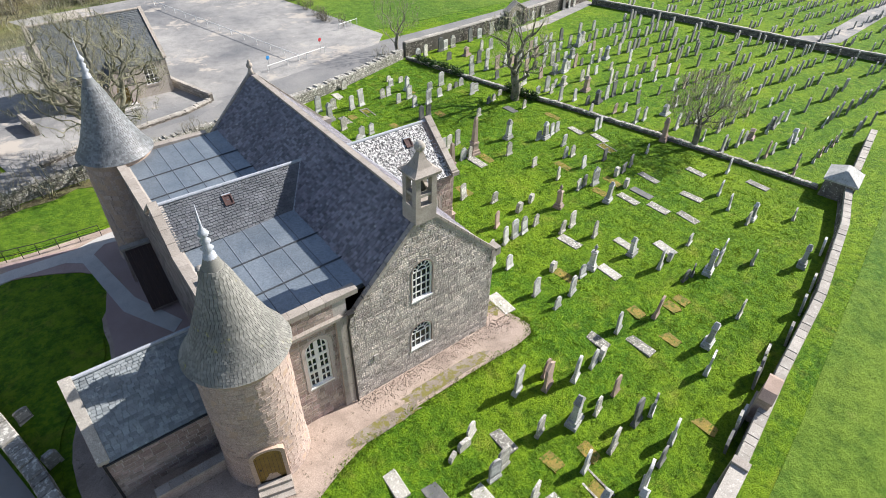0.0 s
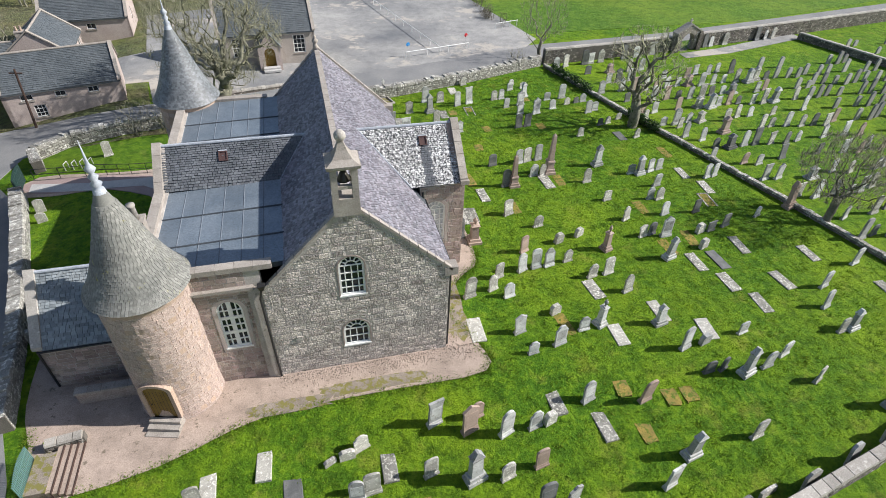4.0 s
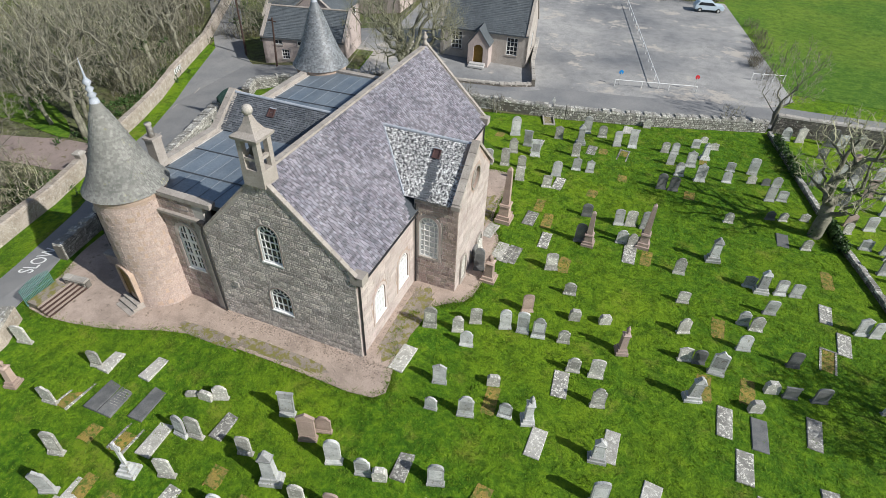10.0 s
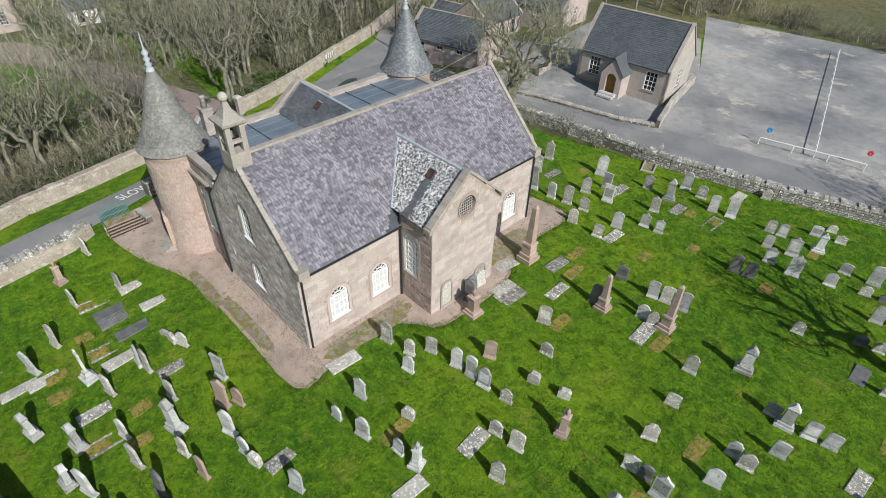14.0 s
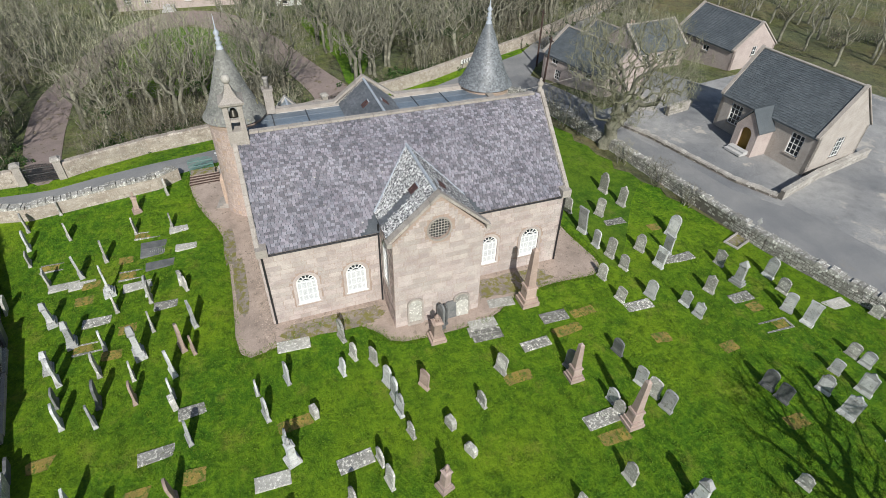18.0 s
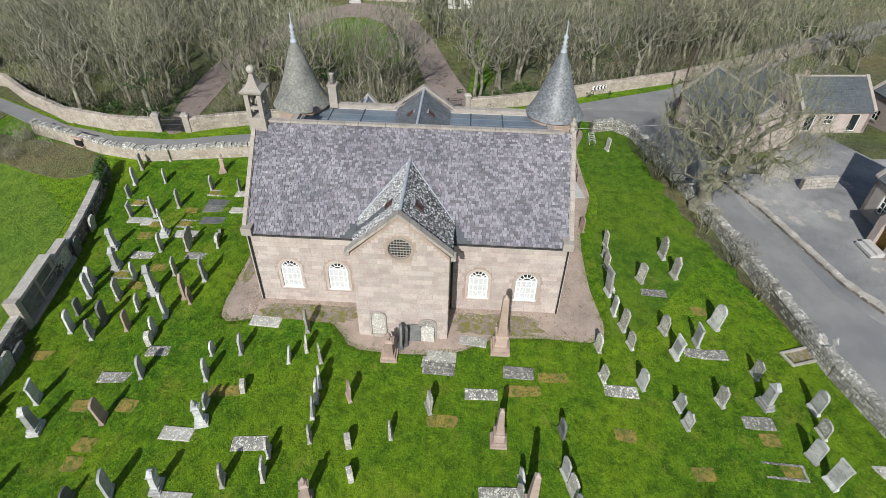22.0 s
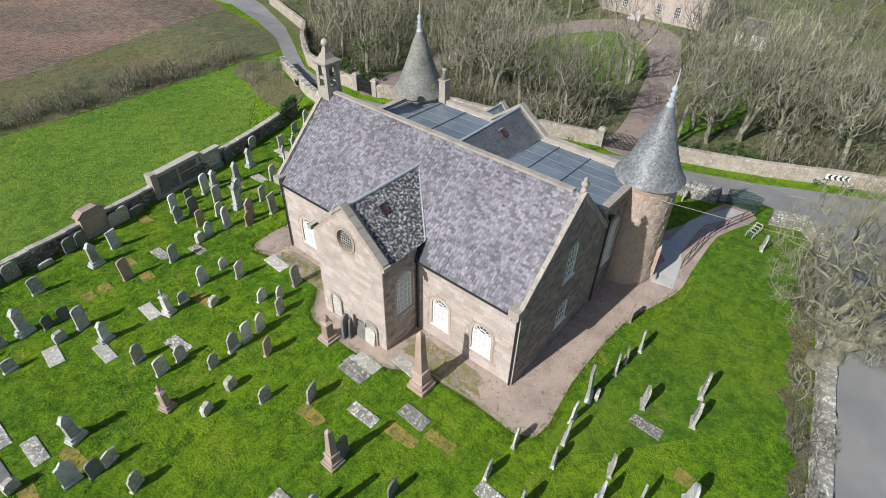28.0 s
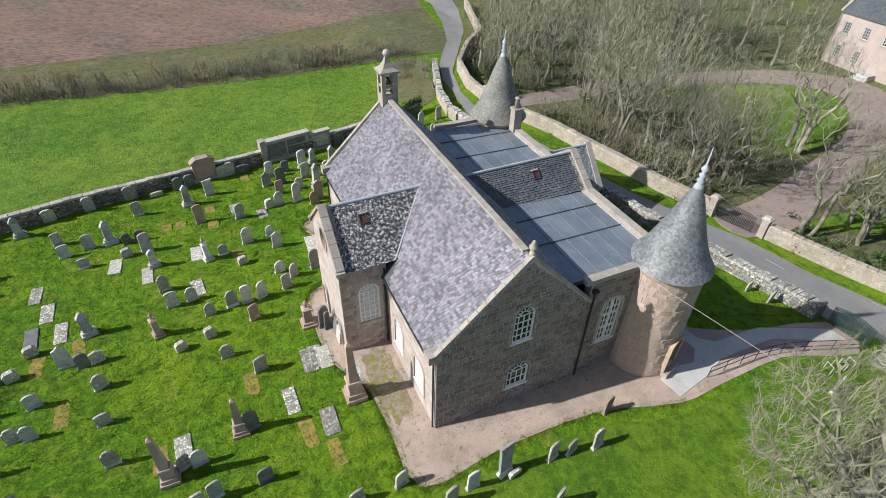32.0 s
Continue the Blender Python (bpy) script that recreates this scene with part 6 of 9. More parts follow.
def ledger(kind, x, y):
    """A flat grave slab, or a kerbed bed grown over with moss, its length along y."""
    L, W = gr.uniform(1.6, 1.9), gr.uniform(0.68, 0.85)
    if kind == "D":
        L, W = 1.9, 1.7
    names = {"l": "flat grey stone grave slab lying in the turf", "w": "flat grave slab spotted white with lichen", "d": "flat dark slate grave slab in the turf", "D": "pair of dark slate grave slabs side by side", "m": "mossy orange-brown gravel grave bed in the turf"}
    if kind == "m":
        t = thing("grave_bed", names[kind], "grave", "grave beds", "", pose(x, y, 0, 0, 0, gr.gauss(0, 3)))
        bm = bmesh.new()
        n = 26
        slab_poly(bm, [(0.5 * W * math.copysign(abs(math.cos(6.283 * i / n)) ** 0.2, math.cos(6.283 * i / n)) * gr.uniform(0.88, 1.05), 0.5 * L * math.copysign(abs(math.sin(6.283 * i / n)) ** 0.2, math.sin(6.283 * i / n)) * gr.uniform(0.85, 1.05)) for i in range(n)], [], lambda u, v, w: (u, v, -0.1 + w), 0.112)
        part("bed", bm, M["moss"], t)
        if kr.random() < 0.14:
            for x0, x1, y0, y1 in ((-W / 2 - 0.06, -W / 2 + 0.05, -L / 2, L / 2), (W / 2 - 0.05, W / 2 + 0.06, -L / 2, L / 2), (-W / 2 - 0.06, W / 2 + 0.06, L / 2, L / 2 + 0.12)):
                bm = bmesh.new()
                box(bm, x0, x1, y0, y1, -0.1, 0.025 + kr.uniform(0, 0.03))
                part("kerb", bm, M["stoneslab"], t, "pale lichened stone kerb")
        return
    t = thing("grave_slab", names[kind], "grave slab", "grave slabs", "", pose(x, y, 0, gr.gauss(0, 0.6), gr.gauss(0, 0.8), gr.gauss(0, 3)))
    mm = M[{"l": "stoneslab", "w": "stonelich", "d": "stonedark", "D": "stonedark"}[kind]]
    for k in ((-0.5, 0.5) if kind == "D" else (0,)):
        bm = bmesh.new()
        w = W / 2 - 0.03 if kind == "D" else W
        frustum(bm, k * (W / 2 + 0.02) if kind == "D" else 0, 0, -0.1, 0.035, w, L, w, L)
        frustum(bm, k * (W / 2 + 0.02) if kind == "D" else 0, 0, 0.035, 0.06, w, L, w - 0.06, L - 0.06)
        part("slab", bm, mm, t)
    if kind == "D":
        for i in range(9):
            bm = bmesh.new()
            wd = gr.uniform(0.35, 0.6)
            cx = 0.45 if kind == "D" else 0
            box(bm, cx - wd / 2, cx + wd / 2, 0.7 - i * 0.13, 0.73 - i * 0.13, 0.055, 0.0625)
            part("lettering_bar", bm, M["stoneslab"], t)



def stone(shape, material, x, y, h, wide):
    set_stone(shape, material, x, y, h, wide, gr.gauss(13.5, 5 if shape != "pedestal" else 3), gr.gauss(-1.0, 2.2))


stone("segment", "stonelich", 0.5, -0.0, 1.41, 0.99)
stone("segment", "stonelich", -0.9, 2.0, 1.18, 0.99)
stone("urn", "stonesand", 0.9, 7.4, 1.77, 0.67)
stone("segment", "stonelich", -0.9, 9.5, 1.31, 1.01)
stone("round", "stonegrey", 2.7, 0.4, 1.56, 0.88)
stone("segment", "stonelich", 4.4, 0.7, 1.03, 0.96)
stone("segment", "stonelich", 2.4, 2.9, 1.22, 0.99)
stone("ogee", "stonelich", 3.4, 7.4, 1.29, 1.00)
stone("segment", "stonelich", 3.8, 9.9, 1.18, 0.84)
stone("flat", "stonelich", 7.2, 2.3, 1.24, 0.87)
stone("ogee", "stonegrey", 7.1, 4.2, 1.75, 0.93)
stone("segment", "stonelich", 5.9, 5.6, 1.60, 0.90)
stone("segment", "stonesand", 7.3, 37.4, 1.25, 0.85)
stone("cross", "stonegrey", 9.7, 6.2, 2.34, 0.77)
stone("small", "stonelich", 9.6, 10.4, 0.83, 0.90)
stone("small", "stonelich", 10.4, 10.5, 1.45, 1.12)
stone("segment", "stonelich", 10.5, 38.6, 0.95, 0.95)
stone("segment", "stonelich", 9.1, 38.9, 1.41, 0.91)
stone("shoulder", "stonelich", 9.9, 42.8, 1.79, 1.10)
stone("pedestal", "stonegrey", 11.2, 3.1, 1.75, 0.76)
stone("segment", "stonelich", 11.4, 6.7, 1.37, 0.97)
stone("round", "stonegrey", 10.6, 8.5, 1.44, 0.89)
stone("segment", "stonelich", 11.3, 8.7, 1.46, 0.99)
stone("shoulder", "stonelich", 11.1, 10.8, 0.93, 0.95)
stone("segment", "stonelich", 11.6, 38.5, 1.33, 0.90)
stone("segment", "stonelich", 12.7, 40.6, 1.54, 0.90)
stone("ogee", "stonelich", 12.0, 43.1, 1.84, 0.94)
stone("shoulder", "stonesand", 10.5, 48.5, 1.03, 0.94)
stone("shoulder", "stonelich", 12.0, 48.7, 1.03, 0.90)
stone("pedestal", "stonegrey", 15.1, 3.5, 1.52, 0.72)
stone("segment", "stonegrey", 16.2, 4.1, 1.79, 1.05)
stone("pedestal", "stonegrey", 13.5, 4.5, 1.86, 0.78)
stone("round", "stonegrey", 14.5, 6.3, 1.37, 0.86)
stone("pedestal", "stonegrey", 15.9, 8.3, 2.28, 0.85)
stone("segment", "stonelich", 14.0, 8.9, 1.31, 0.89)
stone("gabled", "stonesand", 16.3, 10.6, 1.90, 1.06)
stone("flat", "stonegrey", 14.7, 11.3, 1.75, 0.94)
stone("segment", "stonegrey", 16.0, 38.2, 1.41, 0.88)
stone("flat", "stonegrey", 14.2, 38.2, 2.17, 1.01)
stone("small", "stonelich", 13.8, 38.5, 1.04, 1.13)
stone("round", "stonegrey", 16.5, 44.4, 1.81, 1.10)
stone("segment", "stonedark", 17.8, 4.3, 1.16, 0.89)
stone("segment", "stonegrey", 19.3, 4.7, 1.56, 0.95)
stone("segment", "stonelich", 16.4, 6.2, 1.52, 1.03)
stone("segment", "stonedark", 18.6, 6.4, 1.71, 1.03)
stone("round", "stonelich", 17.4, 8.0, 1.14, 0.92)
stone("segment", "stonesand", 19.1, 8.2, 1.37, 0.87)
stone("round", "stonegrey", 18.0, 10.1, 1.79, 0.95)
stone("shoulder", "stonesand", 16.8, 11.2, 1.18, 0.97)
stone("round", "stonelich", 18.8, 19.3, 1.60, 0.97)
stone("round", "stonelich", 19.1, 36.7, 1.18, 0.91)
stone("segment", "stonelich", 17.3, 38.5, 1.60, 0.93)
stone("round", "stonelich", 18.7, 38.7, 1.18, 0.90)
stone("shoulder", "stonelich", 17.3, 41.0, 1.39, 0.96)
stone("flat", "stonegrey", 19.2, 41.2, 1.50, 1.01)
stone("flat", "stonegrey", 18.1, 42.8, 1.52, 0.94)
stone("cross", "stonegrey", 18.5, 50.4, 1.86, 0.69)
stone("ogee", "stonegrey", 19.8, 6.3, 1.41, 1.03)
stone("shoulder", "stonegrey", 19.5, 10.1, 1.29, 0.93)
stone("small", "stonelich", 20.3, 10.2, 2.18, 0.99)
stone("shoulder", "stonegrey", 21.0, 14.3, 0.87, 0.80)
stone("gabled", "stonegrey", 20.8, 15.9, 1.37, 0.90)
stone("shoulder", "stonegrey", 21.2, 18.8, 1.03, 0.92)
stone("shoulder", "stonelich", 20.4, 19.6, 1.14, 0.83)
stone("segment", "stonelich", 21.1, 20.6, 1.18, 0.87)
stone("segment", "stonelich", 21.3, 36.6, 1.04, 0.91)
stone("round", "stonegrey", 21.6, 38.7, 1.37, 0.98)
stone("ogee", "stonelich", 22.4, 42.8, 1.41, 0.88)
stone("pedestal", "stonegrey", 22.3, 45.3, 1.90, 0.78)
stone("gabled", "stonelich", 20.3, 45.5, 1.25, 0.93)
stone("round", "stonegrey", 22.4, 47.9, 1.67, 0.97)
stone("flat", "stonegrey", 24.5, 6.0, 1.48, 0.91)
stone("round", "stonegrey", 22.7, 10.9, 1.41, 0.96)
stone("shoulder", "stonegrey", 22.7, 14.6, 1.41, 1.01)
stone("shoulder", "stonegrey", 24.5, 15.3, 0.95, 0.86)
stone("small", "stonelich", 23.4, 16.9, 1.76, 1.01)
stone("round", "stonegrey", 22.8, 20.9, 1.41, 0.86)
stone("segment", "stonegrey", 23.8, 21.0, 1.52, 0.87)
stone("shoulder", "stonegrey", 24.7, 21.0, 1.41, 0.94)
stone("segment", "stonesand", 23.6, 22.7, 1.29, 0.86)
stone("segment", "stonelich", 24.0, 27.0, 1.25, 1.00)
stone("round", "stonedark", 25.1, 30.7, 1.48, 0.98)
stone("round", "stonedark", 25.0, 33.9, 1.08, 0.94)
stone("ogee", "stonegrey", 22.9, 40.4, 1.18, 0.89)
stone("ogee", "stonegrey", 24.0, 40.5, 1.14, 0.82)
stone("segment", "stonegrey", 25.4, 46.4, 1.48, 0.89)
stone("round", "stonelich", 23.9, 47.6, 1.18, 0.99)
stone("pedestal", "stonegrey", 26.3, 7.1, 1.88, 0.78)
stone("segment", "stonesand", 25.6, 10.3, 1.63, 0.92)
stone("urn", "stonegrey", 25.6, 15.5, 2.00, 0.71)
stone("shoulder", "stonelich", 27.0, 19.4, 1.08, 0.90)
stone("segment", "stonelich", 28.2, 19.5, 1.29, 0.96)
stone("shoulder", "stonelich", 26.1, 21.2, 0.95, 0.84)
stone("small", "stonelich", 26.3, 23.2, 2.07, 0.97)
stone("small", "stonelich", 28.0, 23.6, 1.76, 1.02)
stone("shoulder", "stonelich", 25.6, 25.2, 0.95, 0.94)
stone("shoulder", "stonelich", 28.5, 31.6, 1.08, 0.82)
stone("shoulder", "stonegrey", 27.8, 31.7, 1.12, 0.96)
stone("segment", "stonegrey", 27.3, 33.8, 1.33, 0.87)
stone("segment", "stonelich", 28.1, 34.0, 1.27, 0.99)
stone("flat", "stonegrey", 26.7, 46.7, 1.71, 0.93)
stone("shoulder", "stonelich", 27.5, 51.7, 0.95, 0.87)
stone("segment", "stonelich", 30.0, 7.2, 1.29, 0.94)
stone("round", "stonedark", 29.9, 11.1, 0.91, 0.87)
stone("round", "stonedark", 30.8, 11.1, 0.89, 0.79)
stone("segment", "stonegrey", 29.5, 12.8, 1.63, 0.95)
stone("small", "stonegrey", 30.8, 12.9, 1.87, 1.05)
stone("pedestal", "stonegrey", 29.1, 14.8, 1.48, 0.71)
stone("shoulder", "stonelich", 28.6, 17.7, 1.33, 0.91)
stone("urn", "stonepink", 29.2, 21.8, 1.98, 0.71)
stone("segment", "stonegrey", 29.1, 34.1, 1.43, 0.91)
stone("round", "stonedark", 29.7, 40.4, 1.37, 0.94)
stone("segment", "stonedark", 30.6, 40.5, 1.24, 0.95)
stone("shoulder", "stonegrey", 30.9, 43.2, 1.25, 0.95)
stone("segment", "stonegrey", 30.1, 45.0, 1.01, 0.80)
stone("round", "stonelich", 29.5, 47.1, 0.99, 0.89)
stone("round", "stonegrey", 30.3, 47.2, 1.06, 0.85)
stone("pedestal", "stonegrey", 31.9, 10.6, 2.01, 0.80)
stone("round", "stonegrey", 33.3, 10.7, 1.25, 0.95)
stone("segment", "stonegrey", 33.5, 13.1, 0.84, 0.91)
stone("pedestal", "stonegrey", 33.0, 20.1, 1.79, 0.76)
stone("ogee", "stonegrey", 34.1, 22.3, 1.71, 1.02)
stone("gabled", "stonelich", 32.5, 22.6, 0.95, 0.92)
stone("round", "stonedark", 33.2, 22.7, 1.06, 0.86)
stone("shoulder", "stonelich", 32.3, 24.7, 1.10, 0.92)
stone("segment", "stonelich", 32.1, 27.3, 0.84, 0.91)
stone("shoulder", "stonelich", 31.7, 30.0, 1.24, 0.89)
stone("pedestal", "stonegrey", 33.7, 32.3, 1.94, 0.79)
stone("ogee", "stonegrey", 32.5, 43.0, 1.67, 1.06)
stone("ogee", "stonegrey", 31.7, 45.3, 1.58, 1.04)
stone("pedestal", "stonegrey", 32.8, 47.3, 1.56, 0.72)
stone("segment", "stonegrey", 32.0, 49.3, 0.87, 0.94)
stone("ogee", "stonelich", 33.6, 49.7, 0.68, 0.91)
stone("shoulder", "stonelich", 32.7, 50.8, 0.61, 0.82)
stone("segment", "stonelich", 35.4, 9.3, 1.10, 0.84)
stone("segment", "stonegrey", 34.8, 11.2, 1.06, 0.97)
stone("small", "stonelich", 36.0, 20.6, 1.97, 1.02)
stone("small", "stonelich", 36.8, 22.2, 1.97, 1.07)
stone("round", "stonegrey", 35.5, 24.7, 1.10, 0.94)
stone("shoulder", "stonelich", 36.2, 26.6, 1.04, 0.93)
stone("shoulder", "stonegrey", 35.5, 26.8, 1.06, 0.83)
stone("segment", "stonegrey", 37.0, 28.4, 1.12, 0.91)
stone("pedestal", "stonegrey", 36.6, 30.3, 1.69, 0.75)
stone("gabled", "stonegrey", 35.9, 30.5, 0.91, 0.89)
stone("shoulder", "stonelich", 34.7, 37.6, 0.86, 0.84)
stone("round", "stonegrey", 34.6, 43.8, 0.95, 0.89)
stone("shoulder", "stonelich", 36.5, 44.6, 0.72, 0.88)
stone("segment", "stonegrey", 34.9, 46.0, 0.84, 0.89)
stone("segment", "stonegrey", 36.6, 46.2, 1.56, 0.99)
stone("pedestal", "stonegrey", 38.0, 7.1, 1.79, 0.76)
stone("segment", "stonelich", 39.4, 11.9, 1.06, 0.83)
stone("pedestal", "stonegrey", 40.2, 12.0, 1.52, 0.72)
stone("segment", "stonegrey", 40.0, 13.8, 1.33, 0.87)
stone("flat", "stonedark", 37.7, 22.2, 0.84, 0.89)
stone("segment", "stonedark", 39.1, 22.5, 1.08, 0.98)
stone("segment", "stonedark", 38.0, 24.5, 1.14, 0.83)
stone("segment", "stonegrey", 38.6, 30.7, 0.99, 0.88)
stone("segment", "stonegrey", 37.7, 30.5, 1.14, 0.89)
stone("shoulder", "stonelich", 39.7, 36.3, 0.89, 0.84)
stone("shoulder", "stonedark", 37.6, 39.4, 0.70, 0.86)
stone("shoulder", "stonelich", 38.5, 39.6, 0.72, 0.76)
stone("ogee", "stonelich", 40.0, 40.3, 0.68, 0.78)
stone("segment", "stonegrey", 37.7, 42.2, 1.29, 0.90)
stone("segment", "stonegrey", 38.6, 42.6, 0.91, 0.94)
stone("shoulder", "stonedark", 37.6, 44.8, 0.61, 0.88)
stone("shoulder", "stonegrey", 38.4, 44.9, 0.87, 0.92)
stone("segment", "stonelich", 43.0, 10.1, 0.95, 0.88)
stone("segment", "stonegrey", 41.3, 15.4, 1.29, 0.94)
stone("shoulder", "stonegrey", 42.3, 23.1, 0.86, 0.86)
stone("gabled", "stonegrey", 41.9, 28.7, 1.31, 0.89)
stone("segment", "stonegrey", 42.6, 28.8, 1.20, 0.84)
stone("round", "stonelich", 42.7, 39.8, 0.95, 0.86)
stone("segment", "stonegrey", 45.2, 16.9, 1.33, 0.94)
stone("pedestal", "stonesand", 45.6, 23.6, 2.28, 0.85)
stone("round", "stonegrey", 44.3, 31.4, 1.10, 0.89)
stone("round", "stonegrey", 45.4, 34.5, 1.29, 0.86)
stone("segment", "stonelich", 44.9, 37.4, 1.06, 0.89)
stone("segment", "stonegrey", 47.9, 19.1, 1.79, 1.03)
ledger("m", 4.1, 8.2)
ledger("w", 4.3, 10.6)
ledger("m", 5.4, 2.4)
ledger("m", 6.5, 7.2)
ledger("D", 5.9, 8.8)
ledger("w", 6.7, 11.1)
ledger("w", 7.8, 3.3)
ledger("w", 8.1, 4.4)
ledger("m", 8.3, 5.3)
ledger("m", 9.8, 5.0)
ledger("m", 8.3, 7.5)
ledger("w", 9.6, 7.9)
ledger("d", 7.9, 9.2)
ledger("l", 12.1, 5.7)
ledger("m", 13.4, 7.8)
ledger("l", 12.2, 9.8)
ledger("m", 14.2, 5.5)
ledger("m", 15.3, 7.1)
ledger("l", 13.8, 41.3)
ledger("m", 15.2, 43.5)
ledger("w", 18.4, 16.6)
ledger("w", 19.1, 29.3)
ledger("l", 18.9, 42.8)
ledger("l", 18.9, 43.6)
ledger("m", 21.4, 4.4)
ledger("l", 21.0, 11.2)
ledger("w", 20.4, 27.5)
ledger("l", 20.9, 27.3)
ledger("l", 21.3, 27.4)
ledger("l", 21.3, 31.9)
ledger("m", 21.5, 33.8)
ledger("l", 22.1, 37.5)
ledger("m", 24.8, 8.9)
ledger("l", 22.9, 9.4)
ledger("m", 24.8, 11.5)
ledger("m", 23.6, 15.9)
ledger("m", 24.7, 27.8)
ledger("l", 22.9, 29.8)
ledger("m", 22.5, 32.1)
ledger("m", 24.8, 36.9)
ledger("m", 24.5, 44.3)
ledger("l", 23.5, 44.5)
ledger("m", 28.1, 10.4)
ledger("m", 27.1, 10.5)
ledger("w", 26.3, 14.5)
ledger("l", 26.6, 18.3)
ledger("m", 26.7, 40.4)
ledger("m", 26.2, 44.7)
ledger("w", 25.9, 50.2)
ledger("w", 29.6, 15.7)
ledger("l", 28.5, 30.6)
ledger("m", 29.6, 30.7)
ledger("w", 31.6, 13.8)
ledger("m", 33.6, 21.1)
ledger("m", 34.2, 25.9)
ledger("m", 31.9, 40.0)
ledger("m", 32.8, 46.1)
ledger("l", 36.3, 15.0)
ledger("l", 35.5, 17.1)
ledger("d", 36.2, 19.2)
ledger("l", 34.6, 19.3)
ledger("m", 35.7, 21.7)
ledger("l", 39.1, 16.5)
ledger("l", 38.7, 20.3)
ledger("m", 39.9, 25.7)
ledger("l", 40.2, 29.7)
ledger("d", 38.3, 36.8)
ledger("l", 42.9, 18.5)
ledger("l", 40.9, 27.4)
ledger("m", 40.7, 33.2)
ledger("l", 45.3, 14.2)
set_stone("obelisk", "stonesand", 19.6, 30.9, 4.45, 2.0, 0, 0, "tall pinkish stone obelisk on a stepped base")
set_stone("obelisk", "stonepink", 25.7, 30.65, 2.75, 1.5, 0, 0, "polished pink granite obelisk on a grey base")
set_stone("obelisk", "stonepink", 29.2, 31.95, 3.55, 1.6, 0, 0, "tall pink granite obelisk on a stepped base")
set_stone("urn", "stonesand", 20.6, 24.5, 2.0, 1.0, 0, 0, "pink sandstone pillar beside the transept")
for x, y, h in ((-8.8, 34.6, 1.2), (-8.3, 33.2, 0.9), (-5.9, 24.4, 0.9)):
    stone("segment", "stonelich", x, y, h, 0.85)
stone("small", "stonelich", -5.2, 21.0, 2.4, 1.0)
stone("segment", "stonelich", -5.6, 41.6, 1.3, 0.85)
# tablets standing along the cemetery wall
for k, x in enumerate((39.8, 41.0, 43.6, 44.5, 45.9, 49.2, 51.0, 53.4, 61.6, 62.6, 64.9, 70.4, 71.9, 73.2)):
    stone(("shoulder", "gabled", "segment", "flat")[k % 4], ("stonegrey", "stonelich", "stonedark")[k % 3], x, 54.9 + 0.13 * (x - 40), 1.3 + 0.25 * (k % 3), 1.05)



def against(x, y, w, h, material, turn, name, label, tilt=-8):
    t = thing(name, label, "memorial", "", "", pose(x, y, 0, tilt, 0, turn))
    bm = bmesh.new()
    stone_plan(bm, [(-w / 2, 0), (w / 2, 0), (w / 2, h * 0.86), (w * 0.25, h), (-w * 0.25, h), (-w / 2, h * 0.86)], -0.07, 0.07, -0.03)
    part("slab", bm, M[material], t)


for x, y, w, h, mm in ((11.9, 0.75, 0.8, 1.5, "stonedark"), (30.5, 4.35, 1.0, 1.4, "stonelich"), (26.8, 4.1, 0.8, 1.3, "stonedark"), (25.9, 3.9, 0.8, 1.3, "stonedark"), (23.2, 3.1, 0.8, 1.2, "stonegrey"), (22.5, 3.0, 0.9, 1.4, "stonelich"), (21.4, 2.8, 1.2, 0.8, "stonedark"), (28.6, 4.6, 1.0, 0.5, "stonelich"), (33.5, 5.0, 0.8, 1.4, "stonegrey"), (36.2, 5.6, 0.9, 1.2, "stonelich"), (40.5, 6.9, 0.8, 1.3, "stonegrey"), (9.0, 0.2, 0.8, 1.3, "stonelich")):
    against(x, y, w, h, mm, 192 - (4 if x < 20 else 0), "leaning_slab", "old grave slab propped against the churchyard wall", 8)
stone("round", "stonedark", 19.75, 25.05, 1.75, 0.85)
stone("segment", "stonedark", 19.65, 25.35, 1.5, 0.45)
for x, y, w, h, mm in ((19.28, 25.85, 0.75, 1.25, "stonedark"), (19.28, 26.6, 0.8, 1.2, "stonelich")):
    against(x, y, w, h, mm, 90, "leaning_slab", "old grave slab propped against the transept wall", -8)
# wall monuments
mo = thing("wall_monument", "walled memorial with two dark framed panels", "memorial", "", "", pose(17.0, 1.35, 0, 0, 0, 10))
for nm, b, mm in (("backing", (-2.3, 2.3, -0.35, 0.2, 0, 2.0), "ridge"), ("cornice", (-2.4, 2.4, -0.42, 0.3, 2.0, 2.15), "cope"), ("pier", (2.0, 2.45, -0.4, 0.35, 0, 2.3), "ridge"), ("plinth", (-2.3, 2.0, 0.2, 0.42, 0, 0.3), "ridge"), ("panel", (-1.9, -0.1, 0.2, 0.24, 0.45, 1.8), "stonedark"), ("panel", (0.1, 1.8, 0.2, 0.24, 0.45, 1.8), "stonedark"), ("mullion", (-0.09, 0.09, 0.2, 0.32, 0.3, 1.95), "ridge")):
    bm = bmesh.new()
    box(bm, *b)
    part(nm, bm, M[mm], mo)
mo = thing("wall_monument", "pale carved stone memorial panel in the wall", "memorial", "", "", pose(13.6, 0.75, 0, 0, 0, 10))
